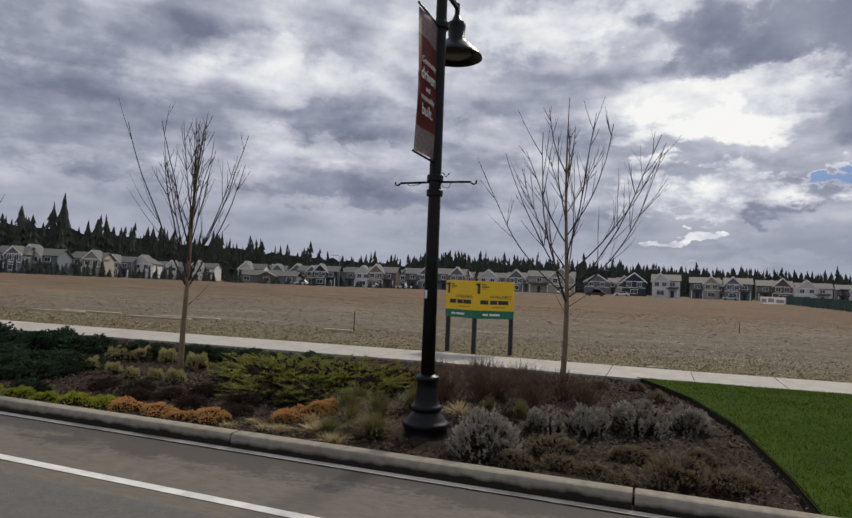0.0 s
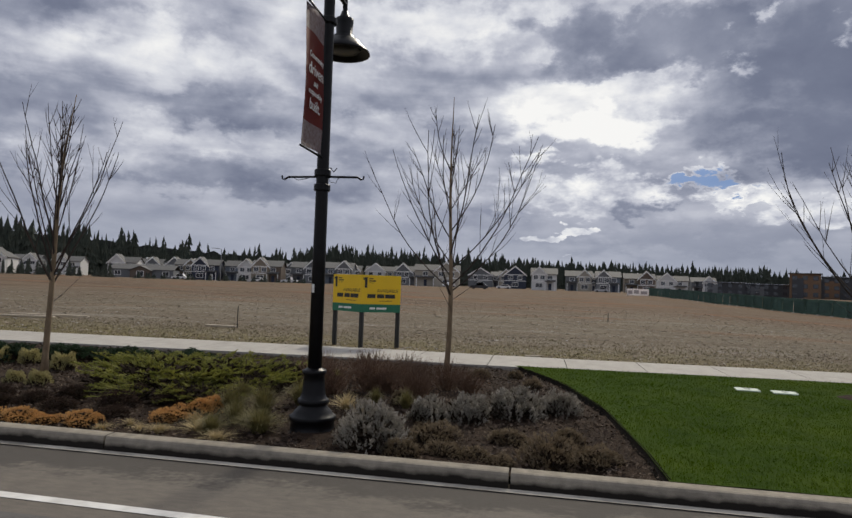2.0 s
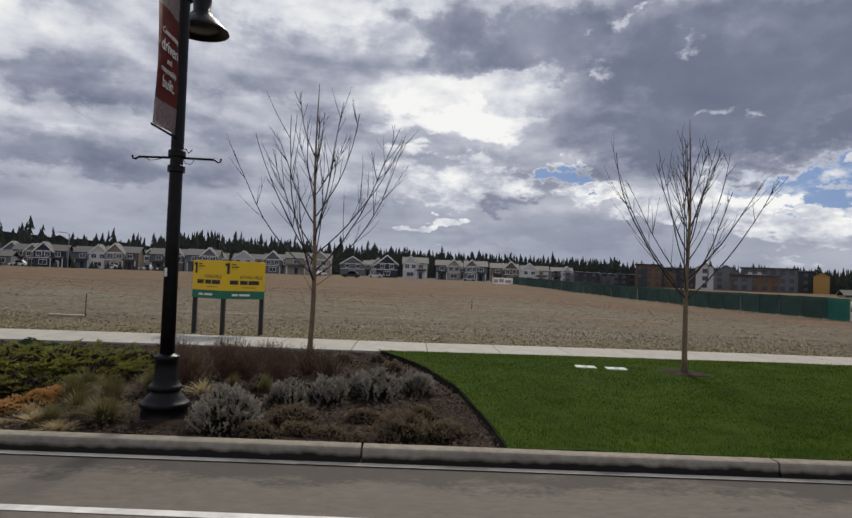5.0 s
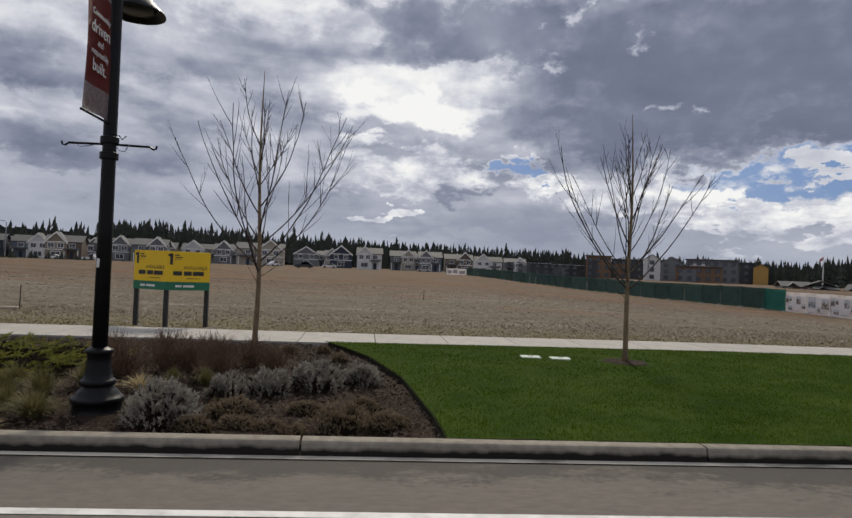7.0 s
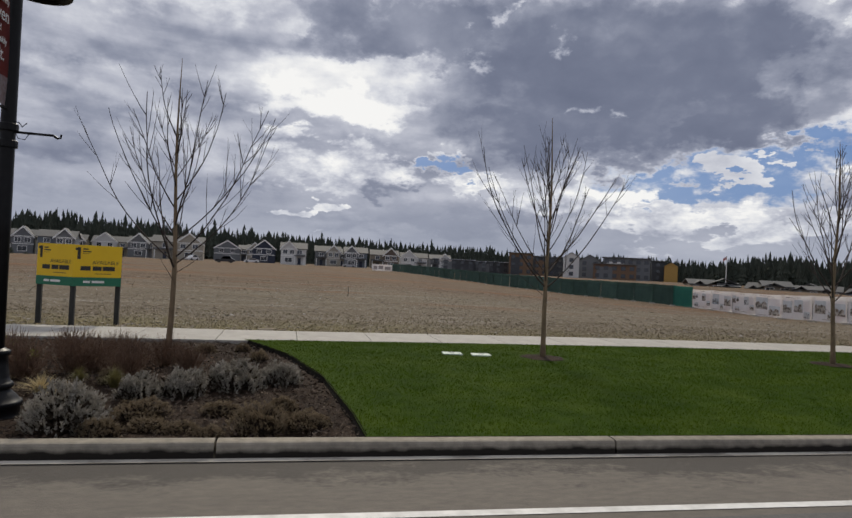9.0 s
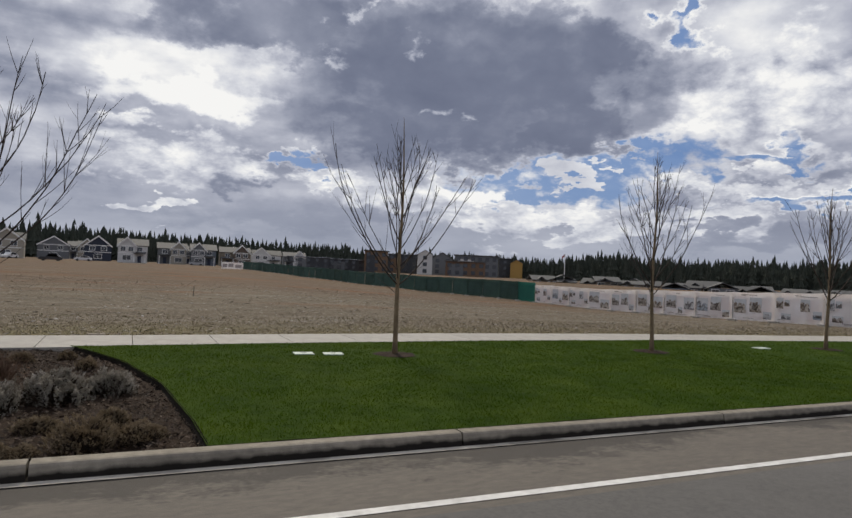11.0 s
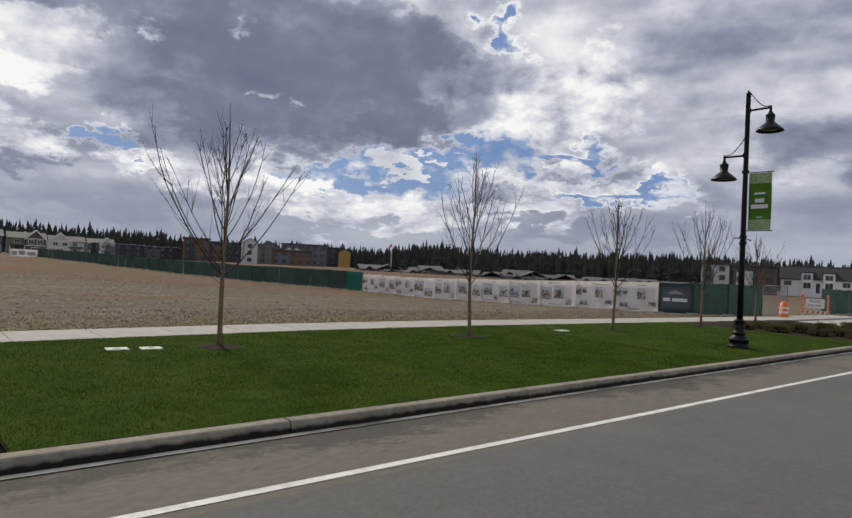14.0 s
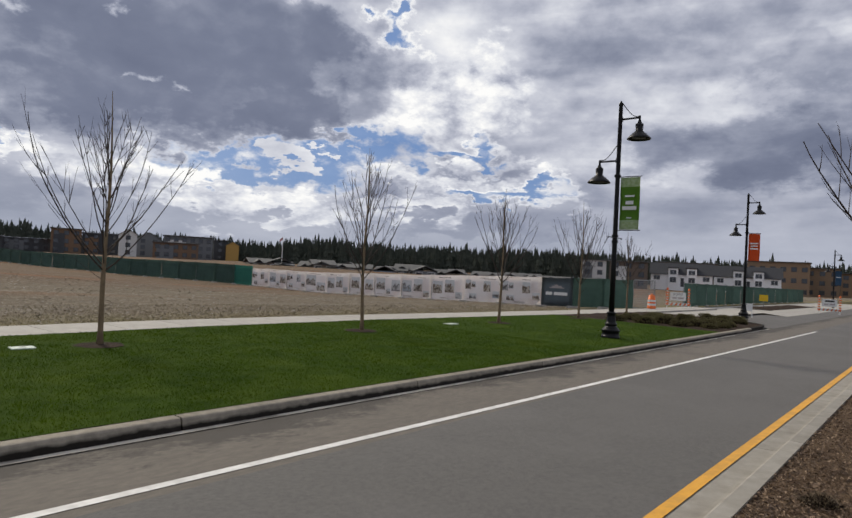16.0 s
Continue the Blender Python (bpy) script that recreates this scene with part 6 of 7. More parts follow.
# bare undergrowth closing the gaps between the trunks
bm = bmesh.new()
prev = None
for i in range(241):
    az = radians(-66 + 160 * i / 240)
    r = 392
    if math.degrees(az) < -36:
        r = 385
    x, y = r * math.sin(az), r * math.cos(az)
    h = r * lerp_table(CANOPY, math.degrees(az)) * (0.74 + 0.12 * noise.noise(Vector((i * 0.9, 0, 0))))
    cur = (bm.verts.new((x, y, -3)), bm.verts.new((x, y, h)), bm.verts.new((x * 1.03, y * 1.03, h * 0.6)))
    if prev:
        bm.faces.new((prev[0], cur[0], cur[1], prev[1]))
        bm.faces.new((prev[1], cur[1], cur[2], prev[2]))
    prev = cur
structure("backdrop", bm, CONIFER_BROWN, "dense dark woodland wall behind the forest edge", "backdrop")
# young evergreens in front of the houses
verts, faces = [], []
for i in range(150):
    az, r = radians(rnd.uniform(-57, -36) if i < 110 else rnd.uniform(-36, -20)), rnd.uniform(168, 190)
    x, y = r * math.sin(az), r * math.cos(az)
    conifer(verts, faces, x, y, field_z(x, y) - 0.2, rnd.uniform(1.4, 4.4) * (1 if i < 110 else 0.5), rnd.uniform(0.6, 1.2), rnd)
me = bpy.data.meshes.new("hedge_trees")
me.from_pydata(verts, [], faces)
me.materials.append(CONIFER)
tagged(new("hedge_trees", me), "young dark evergreens in front of the far houses", "shrubs", kind="stuff")


# ---- planting ----
def leaf_mat(name, a, b, c=None):
    return let_light_through(material(name, a, b, 0.75, 6.0, c=c, c_scale=2.5, c_amount=0.5, spec=0.25, vary=0.1), 0.3)


GREY_LEAF = leaf_mat("grey_foliage", (0.41, 0.38, 0.325), (0.11, 0.095, 0.07), (0.58, 0.55, 0.50))
BROWN_LEAF = leaf_mat("faded_foliage", (0.25, 0.19, 0.118), (0.07, 0.052, 0.033), (0.44, 0.36, 0.25))
OLIVE_LEAF = leaf_mat("olive_brown_foliage", (0.15, 0.135, 0.06), (0.06, 0.055, 0.025), (0.25, 0.22, 0.11))
JUNIPER = leaf_mat("juniper_foliage", (0.25, 0.25, 0.05), (0.10, 0.115, 0.024), (0.36, 0.34, 0.08))
LAUREL = leaf_mat("dark_evergreen_leaf", (0.022, 0.042, 0.022), (0.035, 0.06, 0.03))
LIME_LEAF = leaf_mat("yellow_green_foliage", (0.38, 0.40, 0.04), (0.22, 0.26, 0.03), (0.5, 0.48, 0.09))
ORANGE_LEAF = leaf_mat("orange_heather", (0.68, 0.40, 0.15), (0.50, 0.27, 0.09), (0.75, 0.54, 0.25))
STRAW = leaf_mat("straw_blades", (0.48, 0.38, 0.2), (0.3, 0.24, 0.12), (0.58, 0.48, 0.28))
OLIVE_BLADE = leaf_mat("olive_blades", (0.19, 0.165, 0.062), (0.09, 0.085, 0.032), (0.29, 0.24, 0.105))
TUSSOCK = leaf_mat("tussock_blades", (0.50, 0.44, 0.20), (0.26, 0.24, 0.10), (0.62, 0.56, 0.32))
RED_TWIG = leaf_mat("reddish_twigs", (0.23, 0.14, 0.092), (0.11, 0.068, 0.048), (0.36, 0.26, 0.175))


HEATH_LEAF = leaf_mat("dark_heath_foliage", (0.06, 0.036, 0.026), (0.03, 0.021, 0.016), (0.1, 0.068, 0.045))


def mesh_py(name, verts, faces, material_):
    me = bpy.data.meshes.new(name)
    me.from_pydata(verts, [], faces)
    me.materials.append(material_)
    return me


def under(name, verts, faces, material_, parent, label=""):
    ob = new(name, mesh_py(name, verts, faces, material_))
    ob.parent = parent
    if label:
        tagged(ob, label)
    return ob


def sprig(verts, faces, p, d, length, w, rnd):
    """A narrow folded leaf or shoot along d."""
    d = d.normalized()
    s = d.cross(Vector((rnd.uniform(-1, 1), rnd.uniform(-1, 1), rnd.uniform(-1, 1)))).normalized() * w
    i = len(verts)
    m = p + d * length * 0.5
    n = d.cross(s).normalized() * w * 0.5
    verts.extend((tuple(p), tuple(m + s + n), tuple(p + d * length), tuple(m - s + n)))
    faces.append((i, i + 1, i + 2))
    faces.append((i, i + 2, i + 3))


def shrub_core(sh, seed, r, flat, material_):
    """Dark sprigs filling the heart of a bush, standing in for its inner shade."""
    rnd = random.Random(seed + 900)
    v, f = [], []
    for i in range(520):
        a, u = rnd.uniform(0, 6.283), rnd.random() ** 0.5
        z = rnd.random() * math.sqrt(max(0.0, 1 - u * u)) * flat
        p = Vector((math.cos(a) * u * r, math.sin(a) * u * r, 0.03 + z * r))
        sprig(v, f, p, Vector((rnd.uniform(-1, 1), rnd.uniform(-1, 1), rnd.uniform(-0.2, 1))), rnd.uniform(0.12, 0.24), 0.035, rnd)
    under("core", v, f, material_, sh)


# dark colour that paints the shade inside the bushes
SHADE_CORE = material("painted_inner_shade", (0.05, 0.037, 0.026), (0.018, 0.014, 0.010), 0.95, 9.0, spec=0.05)


def dome_shrub(name, label, category, leaf, seed, shoots=260, per=9, leaf_len=0.035, leaf_w=0.007, shoot=0.2, flat=1.0, tip=None):
    """Unit-radius bush: many short shoots over an uneven dome, each set with small leaves; woody stems inside."""
    rnd = random.Random(seed)
    sh = thing(name, pose(0, 0, -50), label, category)
    stems = bmesh.new()
    v, f = [], []
    for i in range(shoots):
        a = rnd.uniform(0, 2 * math.pi)
        u = rnd.uniform(0.02, 1.0)
        rr = math.sqrt(u)
        bumpy = 0.78 + 0.34 * noise.noise(Vector((math.cos(a) * rr * 2.2, math.sin(a) * rr * 2.2, seed * 1.7))) + rnd.uniform(-0.07, 0.07)
        top = Vector((math.cos(a) * rr, math.sin(a) * rr, math.sqrt(max(0.02, 1 - rr * rr)) * flat)) * bumpy
        top.z = max(top.z, 0.07)
        out = Vector((top.x * 0.9, top.y * 0.9, 0.55 + 0.4 * flat)).normalized()
        base = top - out * shoot
        if i % 6 == 0:
            tube(stems, [(top.x * 0.12, top.y * 0.12, 0.0), (base.x * 0.7, base.y * 0.7, base.z * 0.55), tuple(base)], [0.014, 0.010, 0.006], 4, False)
        for k in range(per):
            t = k / per
            p = base + out * shoot * t + Vector((rnd.uniform(-1, 1), rnd.uniform(-1, 1), rnd.uniform(-1, 1))) * 0.02
            side = Vector((rnd.uniform(-1, 1), rnd.uniform(-1, 1), rnd.uniform(-0.3, 0.8)))
            sprig(v, f, p, out * 0.8 + side * 0.75, leaf_len * rnd.uniform(0.7, 1.3), leaf_w * rnd.uniform(0.7, 1.3), rnd)
    part("stem_frame", stems, TWIG, sh)
    under("foliage", v, f, leaf, sh)
    shrub_core(sh, seed, 0.62, flat, SHADE_CORE)
    return sh


def tuft(name, label, blade, seed, n=260, spread=0.75, height=1.0, width=0.014):
    """Unit tuft of arching grass blades."""
    rnd = random.Random(seed)
    sh = thing(name, pose(0, 0, -50), label, "ornamental grass")
    v, f = [], []
    for i in range(n):
        a = rnd.uniform(0, 2 * math.pi)
        o = Vector((math.cos(a), math.sin(a), 0))
        p = o * rnd.uniform(0, 0.16)
        reach = spread * rnd.uniform(0.15, 1.0)
        hh = height * rnd.uniform(0.55, 1.0) * (1 - 0.35 * reach / spread)
        s = Vector((-o.y, o.x, 0)) * width
        pts = []
        for k in range(4):
            t = k / 3
            pts.append(p + o * reach * t ** 1.6 + Vector((0, 0, hh * (t * 1.45 - 0.55 * t * t * (0.6 + reach)))))
        b = len(v)
        for k, q in enumerate(pts):
            w = s * (1 - k / 3.2)
            v.append(tuple(q - w))
            v.append(tuple(q + w))
        for k in range(3):
            f.append((b + 2 * k, b + 2 * k + 1, b + 2 * k + 3, b + 2 * k + 2))
    under("clump", v, f, blade, sh)
    return sh


def twig_shrub(name, label, seed, twigs=110):
    rnd = random.Random(seed)
    sh = thing(name, pose(0, 0, -50), label, "shrub")
    bm = bmesh.new()
    for i in range(twigs):
        a, o = rnd.uniform(0, 6.28), rnd.uniform(0.05, 0.85)
        d = Vector((math.cos(a) * o, math.sin(a) * o, 0.9))
        p = branch(bm, (math.cos(a) * 0.25 * o, math.sin(a) * 0.25 * o, 0), d, rnd.uniform(0.6, 1.05), 0.010, 3, 0.03, 0.16, rnd, 4)
        for q in range(3):
            j = rnd.randint(1, 3)
            branch(bm, p[j], (p[j] - p[j - 1]).normalized() + Vector((rnd.uniform(-1, 1), rnd.uniform(-1, 1), 0.2)) * 0.7, rnd.uniform(0.15, 0.4), 0.006, 3, 0.02, 0.15, rnd, 2)
    part("branchwork", bm, RED_TWIG, sh)
    v, f = [], []
    for i in range(420):
        a, r = rnd.uniform(0, 6.28), math.sqrt(rnd.random()) * 0.8
        sprig(v, f, Vector((math.cos(a) * r, math.sin(a) * r, rnd.uniform(0.12, 0.85) * (1 - 0.35 * r))), Vector((rnd.uniform(-1, 1), rnd.uniform(-1, 1), rnd.uniform(-0.4, 1))), 0.05, 0.014, rnd)
    under("dry_foliage", v, f, RED_TWIG, sh)
    return sh


def spreader(name, label, leaf, seed):
    """Unit spreading evergreen: long low fans of feathery shoots."""
    rnd = random.Random(seed)
    sh = thing(name, pose(0, 0, -50), label, "shrub")
    stems = bmesh.new()
    v, f = [], []
    for i in range(70):
        a = rnd.uniform(0, 6.28)
        ln = rnd.uniform(0.45, 1.05)
        d = Vector((math.cos(a), math.sin(a), rnd.uniform(0.15, 0.75)))
        p = branch(stems, (math.cos(a) * 0.1, math.sin(a) * 0.1, 0.08), d, ln, 0.011, 3, -0.03, 0.10, rnd, 6)
        for j in range(1, 7):
            for k in range(15):
                t = rnd.random()
                q = p[j - 1].lerp(p[j], t)
                ax = (p[j] - p[j - 1]).normalized()
                sprig(v, f, q, ax * 0.9 + Vector((rnd.uniform(-1, 1), rnd.uniform(-1, 1), rnd.uniform(-0.1, 0.9))) * 0.8, rnd.uniform(0.06, 0.13), 0.012, rnd)
    part("stem_frame", stems, TWIG, sh)
    under("foliage", v, f, leaf, sh)
    shrub_core(sh, seed, 0.8, 0.5, SHADE_CORE)
    return sh


def bed_z(x, y):
    return verge_z(x, y) - (0.055 if x < 2 else -0.01)


def set_out(protos, spots, group):
    """Copies of the prototypes at (x, y, radius, height); the prototypes themselves take the first spots."""
    rnd = random.Random(len(spots) * 7 + 1)
    for i, (x, y, r, h) in enumerate(spots):
        m = pose(x, y, bed_z(x, y), 0, 0, rnd.uniform(0, 360)) @ Matrix.Diagonal((r, r, h, 1))
        if i < len(protos):
            ob = protos[i]
            ob.matrix_world = m
        else:
            base = protos[i % len(protos)]
            ob = copy_thing(base, Matrix())
            ob.matrix_basis = m
        tagged(ob, group=group)


G = "grey-leaved shrubs in the bed"
set_out([dome_shrub("grey_shrub", "silver-grey evergreen shrub in bark mulch", "shrub", GREY_LEAF, s, 480, 15, 0.06, 0.015, 0.2) for s in (1, 2)],
        [(-1.72, 6.2, 0.46, 0.50), (-1.38, 7.45, 0.34, 0.34), (-0.95, 7.6, 0.38, 0.38), (-0.42, 8.0, 0.48, 0.42), (0.12, 8.3, 0.38, 0.36)], G)
G = "faded low shrubs in the bed"
set_out([dome_shrub("faded_shrub", "low faded brown shrub in bark mulch", "shrub", BROWN_LEAF, s, 420, 12, 0.055, 0.014, 0.12, 0.95) for s in (5, 6)],
        [(-1.18, 6.62, 0.34, 0.22), (-1.38, 6.0, 0.26, 0.2), (-1.0, 6.12, 0.25, 0.16), (-0.43, 6.75, 0.3, 0.18), (-0.02, 6.08, 0.33, 0.32), (0.18, 6.85, 0.22, 0.22), (0.36, 6.2, 0.28, 0.22), (-0.72, 6.06, 0.26, 0.14),
         (-0.45, 5.98, 0.2, 0.11), (0.52, 6.35, 0.2, 0.14), (-0.2, 10.1, 0.2, 0.2), (-1.07, 10.7, 0.24, 0.2), (-0.5, 10.9, 0.18, 0.18), (-1.85, 8.25, 0.22, 0.24)], G)
set_out([dome_shrub("heath", "low dark reddish-brown heath in bark mulch", "shrub", HEATH_LEAF, s, 300, 10, 0.06, 0.014, 0.12, 0.9) for s in (14, 15)],
        [(-6.31, 6.55, 0.28, 0.2), (-6.0, 6.8, 0.28, 0.2), (-5.8, 7.2, 0.3, 0.22), (-5.0, 6.95, 0.32, 0.24), (-5.25, 7.6, 0.34, 0.24), (-4.5, 7.3, 0.3, 0.24), (-4.0, 7.4, 0.28, 0.22), (-7.2, 6.9, 0.3, 0.2), (-6.7, 7.0, 0.3, 0.2), (-5.5, 6.6, 0.28, 0.18), (-4.75, 6.55, 0.24, 0.16)], "dark heaths in the bed")
G = "reddish twiggy shrubs in the bed"
set_out([twig_shrub("twig_shrub", "leafless reddish brown twiggy shrub", s) for s in (3, 4)],
        [(-2.9, 8.5, 0.5, 0.55), (-2.5, 8.95, 0.5, 0.55), (-2.2, 8.9, 0.45, 0.5), (-1.8, 9.1, 0.5, 0.5), (-1.45, 9.4, 0.45, 0.48), (-2.1, 9.6, 0.45, 0.5), (-1.1, 9.2, 0.4, 0.42), (-2.75, 9.8, 0.5, 0.5), (-3.3, 9.2, 0.5, 0.55), (-1.75, 8.55, 0.4, 0.4)], G)
G = "ornamental grasses in the bed"
set_out([tuft("grass_tuft", "olive green tufted ornamental grass", OLIVE_BLADE, s, 420, 0.85, 1.0, 0.016) for s in (7, 8)],
        [(-3.65, 7.1, 0.36, 0.4), (-3.25, 7.1, 0.36, 0.45), (-3.05, 7.75, 0.36, 0.42), (-2.95, 6.35, 0.44, 0.34), (-3.35, 6.65, 0.34, 0.32), (-3.8, 7.7, 0.3, 0.36), (-1.76, 8.0, 0.24, 0.3), (-3.4, 6.2, 0.3, 0.25), (-2.2, 8.2, 0.2, 0.25)], G)
set_out([tuft("straw_tuft", "dry straw-coloured ornamental grass", STRAW, 9, 200, 0.95, 0.7)],
        [(-4.33, 6.22, 0.2, 0.13), (-5.26, 5.98, 0.18, 0.12), (-3.9, 6.12, 0.17, 0.13), (-2.45, 7.75, 0.42, 0.34), (-3.55, 6.2, 0.35, 0.22), (-3.2, 5.95, 0.3, 0.2), (-3.9, 6.05, 0.22, 0.16), (-4.1, 6.05, 0.2, 0.14), (-2.15, 7.5, 0.3, 0.25), (-3.75, 6.5, 0.25, 0.25), (-4.45, 5.95, 0.2, 0.14)], "straw grasses in the bed")
set_out([spreader("juniper", "spreading yellow-green juniper in the bed", JUNIPER, s) for s in (12, 13)],
        [(-5.6, 8.3, 0.9, 0.55), (-5.0, 8.5, 0.95, 0.62), (-4.5, 8.9, 0.9, 0.6), (-5.9, 8.9, 0.8, 0.55), (-4.1, 8.4, 0.7, 0.5), (-4.9, 7.7, 0.8, 0.42), (-4.3, 7.6, 0.6, 0.36), (-5.3, 9.4, 0.9, 0.5), (-3.9, 9.4, 0.8, 0.5), (-6.2, 9.6, 0.8, 0.45)], "junipers in the bed")
set_out([dome_shrub("evergreen_shrub", "dark glossy broadleaf evergreen shrub", "shrub", LAUREL, s, 330, 10, 0.09, 0.028, 0.2) for s in (21, 22)],
        [(-8.6, 6.9, 0.55, 0.3), (-9.3, 7.3, 0.7, 0.34), (-8.9, 7.8, 0.7, 0.32), (-10.2, 7.6, 0.75, 0.36), (-8.6, 7.4, 0.4, 0.28), (-10.6, 8.6, 0.8, 0.5), (-9.9, 9.0, 0.8, 0.42), (-8.9, 9.4, 0.7, 0.35), (-11.6, 7.8, 0.8, 0.5), (-12.5, 8.8, 0.9, 0.5), (-8.9, 6.5, 0.4, 0.25), (-7.7, 6.2, 0.3, 0.2),
         (-8.0, 9.8, 0.7, 0.3), (-7.0, 10.0, 0.7, 0.28), (-6.1, 10.3, 0.7, 0.25), (-13.6, 8.0, 0.9, 0.5), (-11.4, 9.6, 0.8, 0.4)], "dark evergreens in the bed")
set_out([dome_shrub("tussock", "pale clipped tussock with a straw-coloured crown", "shrub", TUSSOCK, 31, 420, 11, 0.09, 0.014, 0.12, 1.1)],
        [(-8.6, 7.9, 0.2, 0.24), (-9.1, 8.9, 0.24, 0.26), (-8.75, 9.1, 0.25, 0.28), (-8.2, 9.2, 0.24, 0.27), (-7.35, 8.9, 0.26, 0.3), (-8.05, 7.85, 0.17, 0.2), (-7.55, 7.7, 0.15, 0.18), (-7.15, 7.75, 0.17, 0.19), (-6.75, 7.72, 0.2, 0.22)], "tussocks in the bed")
set_out([dome_shrub("lime_mound", "bright yellow-green low mound beside the kerb", "shrub", LIME_LEAF, 41, 400, 11, 0.075, 0.016, 0.11, 1.0)],
        [(-7.54, 5.95, 0.24, 0.17), (-7.12, 5.95, 0.19, 0.15), (-6.67, 5.97, 0.23, 0.19), (-6.25, 6.0, 0.26, 0.19), (-8.1, 5.95, 0.2, 0.15), (-8.6, 5.95, 0.22, 0.15)], "lime mounds along the kerb")
set_out([dome_shrub("heather_mat", "low orange-brown heather mat beside the kerb", "shrub", ORANGE_LEAF, 51, 560, 12, 0.05, 0.014, 0.07, 0.95)],
        [(-5.88, 6.0, 0.25, 0.2), (-5.45, 6.0, 0.28, 0.17), (-5.15, 6.02, 0.22, 0.14), (-4.78, 6.08, 0.3, 0.17), (-4.05, 6.5, 0.26, 0.17), (-3.93, 6.8, 0.28, 0.24), (-3.85, 7.0, 0.2, 0.24)], "heather mats along the kerb")
set_out([dome_shrub("corner_shrub", "low olive brown shrub in the corner bed", "shrub", OLIVE_LEAF, 61, 300, 9, 0.10, 0.022, 0.2, 0.95)],
        [(24.2, 8.6, 0.55, 0.38), (25.2, 8.2, 0.6, 0.45), (26.2, 8.6, 0.6, 0.42), (27.0, 7.9, 0.6, 0.45), (24.6, 7.4, 0.5, 0.34), (25.6, 7.1, 0.55, 0.36), (26.6, 6.9, 0.5, 0.34), (27.7, 7.2, 0.5, 0.36), (28.5, 6.9, 0.45, 0.3), (29.8, 6.5, 0.45, 0.3), (30.6, 7.4, 0.5, 0.36), (31.8, 7.0, 0.45, 0.32), (31.5, 8.3, 0.5, 0.34), (32.6, 7.8, 0.4, 0.28), (25.0, 6.4, 0.4, 0.25), (26.0, 6.2, 0.4, 0.25), (27.3, 6.3, 0.4, 0.25),
         (23.9, 9.6, 0.5, 0.34), (25.4, 9.6, 0.55, 0.36), (27.0, 9.2, 0.6, 0.4), (28.8, 8.4, 0.55, 0.35), (29.4, 7.4, 0.4, 0.26)], "shrubs in the corner bed")
# dark clump at the edge of the median
set_out([dome_shrub("median_shrub", "small dark shrub in the bark of the median", "shrub", BROWN_LEAF, 71, 160, 7, 0.06, 0.012, 0.16, 0.8)], [(5.55, 0.30, 0.22, 0.16)], "shrubs in the median")

# a bare tree in the median, close to the path
street_tree(pose(8.1, -0.12, gz(8.1) + 0.12, 0, 0, 200), 91, 4.3, 1.1, 0.02, 1.7, 15, "young leafless tree standing in the median strip")

# the dark spade-cut edge between bed and lawn, and the gap along the kerb
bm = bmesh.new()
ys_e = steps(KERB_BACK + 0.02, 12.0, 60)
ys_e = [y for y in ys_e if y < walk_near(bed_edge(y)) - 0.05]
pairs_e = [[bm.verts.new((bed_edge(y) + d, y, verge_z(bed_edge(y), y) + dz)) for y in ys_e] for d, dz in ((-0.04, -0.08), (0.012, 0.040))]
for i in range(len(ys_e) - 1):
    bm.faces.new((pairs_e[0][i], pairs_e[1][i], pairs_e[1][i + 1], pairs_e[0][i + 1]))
structure("lawn_edge", bm, EDGE_DARK, "dark spade-cut edge between bed and lawn", "lawn edge")

# ---- loose ground cover: turf blades, bark chips, field stubble, stones ----
rs = np.random.RandomState(3)


def scatter_blades(name, label, n, region, z_of, h_rng, w, material_, category, lean=0.5):
    verts, faces = [], []
    while len(faces) < n:
        x, y = region()
        if x is None:
            continue
        z = z_of(x, y)
        a = rs.uniform(0, 6.283)
        h = rs.uniform(*h_rng)
        dx, dy = math.cos(a) * w, math.sin(a) * w
        i = len(verts)
        verts += [(x - dx, y - dy, z), (x + dx, y + dy, z), (x + rs.uniform(-lean, lean) * h, y + rs.uniform(-lean, lean) * h, z + h)]
        faces.append((i, i + 1, i + 2))
    tagged(new(name, mesh_py(name, verts, faces, material_)), label, category, kind="stuff")


def lawn_spot():
    x, y = 23.4 - 24.6 * rs.rand() ** 0.8, rs.uniform(KERB_BACK, 12.6)
    if y > walk_near(x) or x < bed_edge(y) + 0.02:
        return None, None
    for tx in (4.69, 10.85, 17.03, 22.71):
        if (x - tx) ** 2 + (y - 10.59) ** 2 < 0.2:
            return None, None
    return x, y


def near_lawn_spot():
    x, y = -1.2 + 15 * rs.rand() ** 1.2, rs.uniform(KERB_BACK + 0.02, 12.6)
    if y > walk_near(x) or x < bed_edge(y) + 0.02 or (x - 4.69) ** 2 + (y - 10.59) ** 2 < 0.2 or (x - 10.85) ** 2 + (y - 10.59) ** 2 < 0.2:
        return None, None
    return x, y


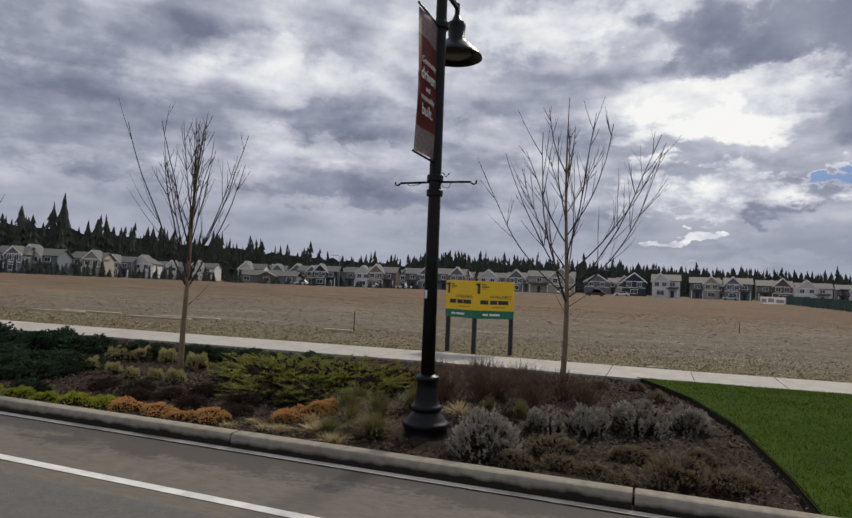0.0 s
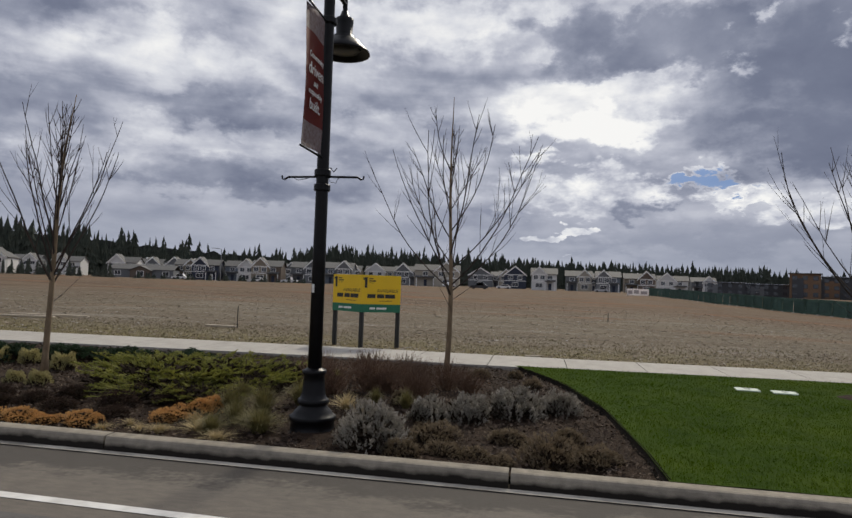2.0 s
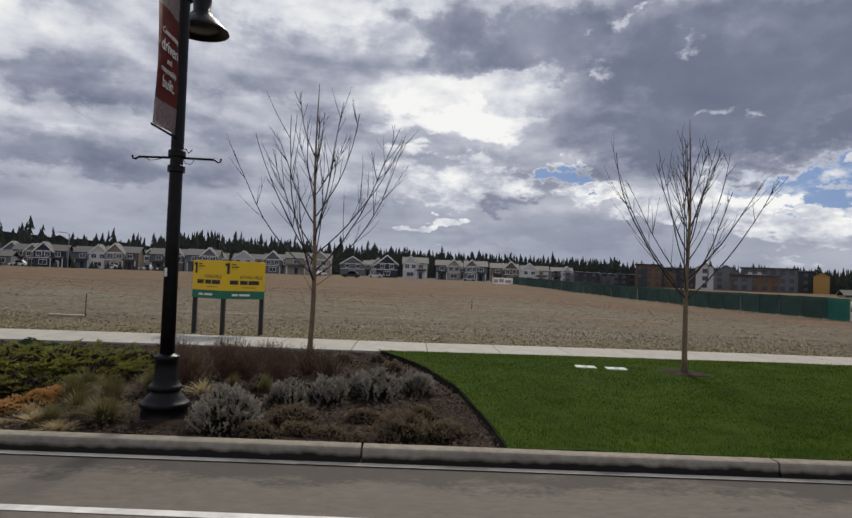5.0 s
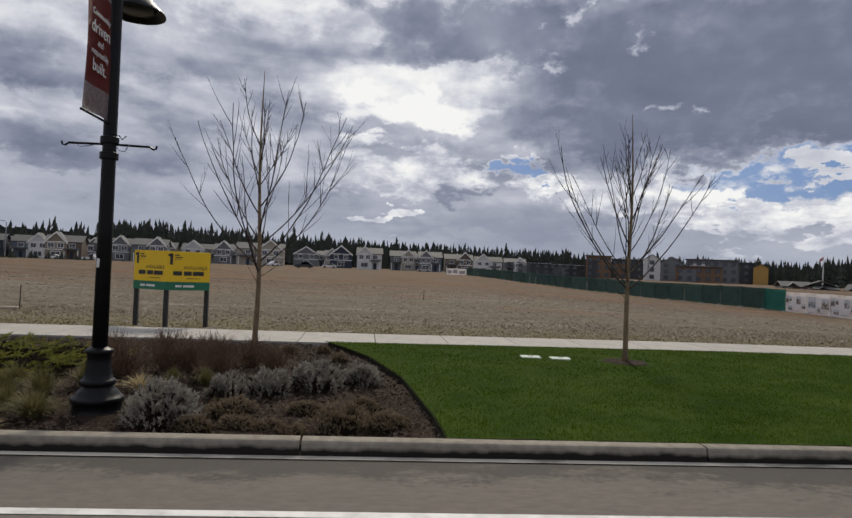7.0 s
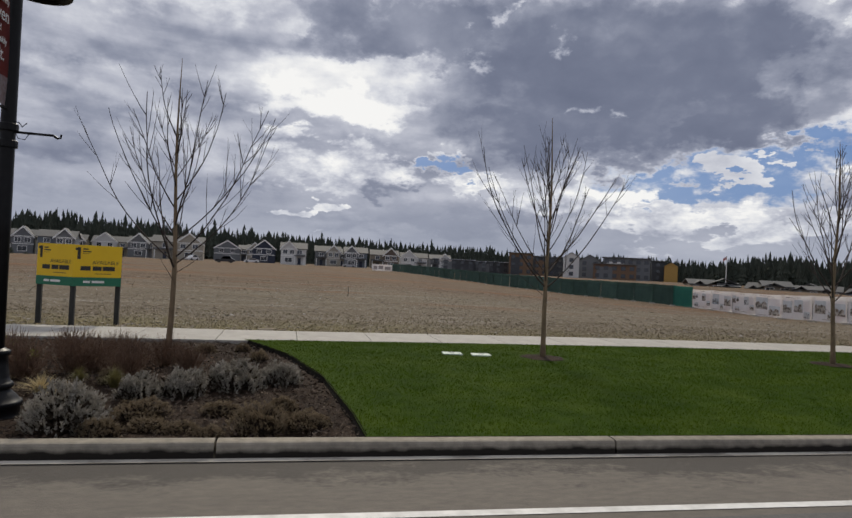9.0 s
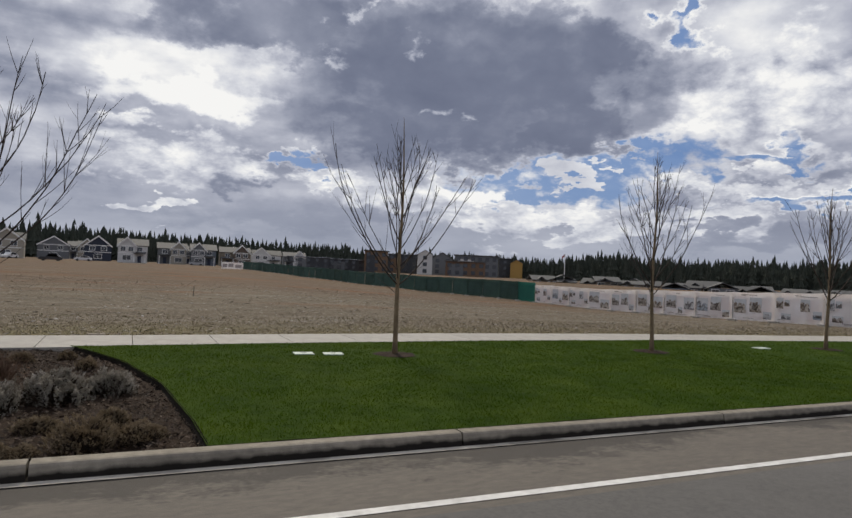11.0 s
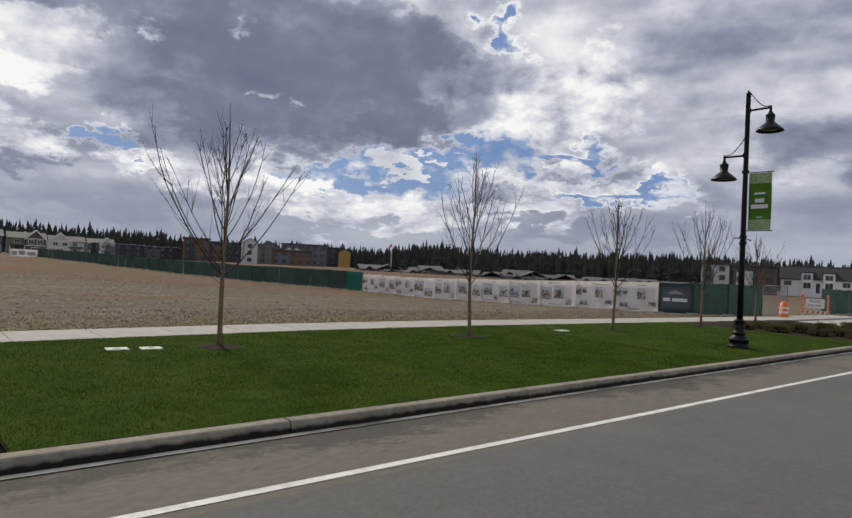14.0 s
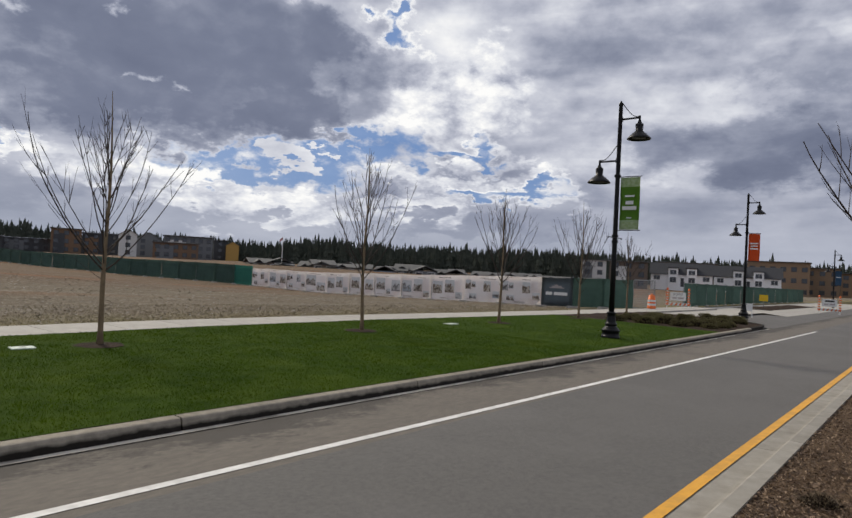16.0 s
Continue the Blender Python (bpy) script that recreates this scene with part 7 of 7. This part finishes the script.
scatter_blades("turf", "short green grass blades of the lawn", 90000, near_lawn_spot, lambda x, y: verge_z(x, y) + 0.025, (0.012, 0.032), 0.005, GRASS_BLADE, "grass")
scatter_blades("turf", "short green grass blades of the lawn", 40000, lawn_spot, lambda x, y: verge_z(x, y) + 0.025, (0.015, 0.035), 0.008, GRASS_BLADE, "grass")
FIELD_BLADE = material("dry_grass_blade", (0.34, 0.28, 0.19), (0.24, 0.2, 0.13), 0.9, 0.7, c=(0.2, 0.2, 0.08), c_scale=0.5, c_amount=0.6, spec=0.1)


def field_spot():
    x = rs.uniform(-26, 32)
    y = walk_near(x) + WALK_WIDTH + 0.05 + 5.5 * rs.rand() ** 1.8
    return x, y


scatter_blades("field_stubble", "dry stubble and weeds of the vacant field", 36000, field_spot, field_z, (0.015, 0.05), 0.012, FIELD_BLADE, "dry grass", 0.8)


def chips(name, label, n, region, z_of, size, material_, category, tilt=0.5):
    verts, faces = [], []
    k = 0
    while k < n:
        x, y = region()
        if x is None:
            continue
        z = z_of(x, y) + 0.012
        a, l, w = rs.uniform(0, 6.283), rs.uniform(*size), rs.uniform(*size) * 0.4
        c, s = math.cos(a), math.sin(a)
        t1, t2 = rs.uniform(-tilt, tilt) * l, rs.uniform(-tilt, tilt) * 0.6 * l
        i = len(verts)
        verts += [(x - c * l, y - s * l, z - t1), (x + s * w, y - c * w, z + t2), (x + c * l, y + s * l, z + t1), (x - s * w, y + c * w, z + 0.01 - t2)]
        faces += [(i, i + 1, i + 2), (i, i + 2, i + 3)]
        k += 1
    tagged(new(name, mesh_py(name, verts, faces, material_)), label, category, kind="stuff")


def island_material(name, cols, rough=0.9):
    m = bpy.data.materials.new(name)
    m.use_nodes = True
    nt = m.node_tree
    g, r = nt.nodes.new("ShaderNodeNewGeometry"), nt.nodes.new("ShaderNodeValToRGB")
    nt.links.new(g.outputs["Random Per Island"], r.inputs[0])
    while len(r.color_ramp.elements) < len(cols):
        r.color_ramp.elements.new(0.5)
    for i, (e, c) in enumerate(zip(r.color_ramp.elements, cols)):
        e.position, e.color = i / (len(cols) - 1), (*c, 1)
    bs = nt.nodes["Principled BSDF"]
    nt.links.new(r.outputs[0], bs.inputs["Base Color"])
    bs.inputs["Roughness"].default_value = rough
    return m


CHIP = island_material("bark_chip", [(0.02, 0.013, 0.009), (0.055, 0.036, 0.024), (0.075, 0.048, 0.031), (0.12, 0.084, 0.056), (0.03, 0.020, 0.014)])
# median chips: bark with the sunlight put into a paler colour
SUNLIT_CHIP = island_material("sunlit_bark_chip", [(0.05, 0.031, 0.019), (0.13, 0.085, 0.052), (0.20, 0.135, 0.085), (0.28, 0.20, 0.135), (0.09, 0.06, 0.038)])
STONE = island_material("field_stone", [(0.35, 0.33, 0.30), (0.22, 0.20, 0.17), (0.45, 0.43, 0.40), (0.16, 0.14, 0.12)])


def bed_spot():
    x, y = rs.uniform(-13, 0.9), rs.uniform(KERB_BACK, 12.2)
    return (None, None) if x > bed_edge(y) or y > walk_near(x) else (x, y)


chips("bark_chips", "loose brown bark chips on the planting bed", 30000, bed_spot, lambda x, y: verge_z(x, y) - 0.035, (0.012, 0.035), CHIP, "bark chips")
chips("bark_chips", "loose brown bark chips on the median", 34000, lambda: (3.5 + 20 * rs.rand() ** 2, rs.uniform(-1.2, 0.71)), lambda x, y: gz(x) + 0.135, (0.007, 0.024), SUNLIT_CHIP, "bark chips")
CLOD = island_material("field_clod", [(0.24, 0.19, 0.135), (0.16, 0.125, 0.088), (0.20, 0.165, 0.12), (0.29, 0.25, 0.19)])
chips("field_clods", "brown clods and matted dry grass over the field", 16000, lambda: (rs.uniform(-30, 36), 14.0 + 40 * rs.rand() ** 1.7), field_z, (0.03, 0.11), CLOD, "clods", 0.10)
chips("field_stones", "pale stones scattered over the field", 7000, lambda: (rs.uniform(-32, 36), 14.0 + 34 * rs.rand() ** 1.5), field_z, (0.02, 0.07), STONE, "stones", 0.2)
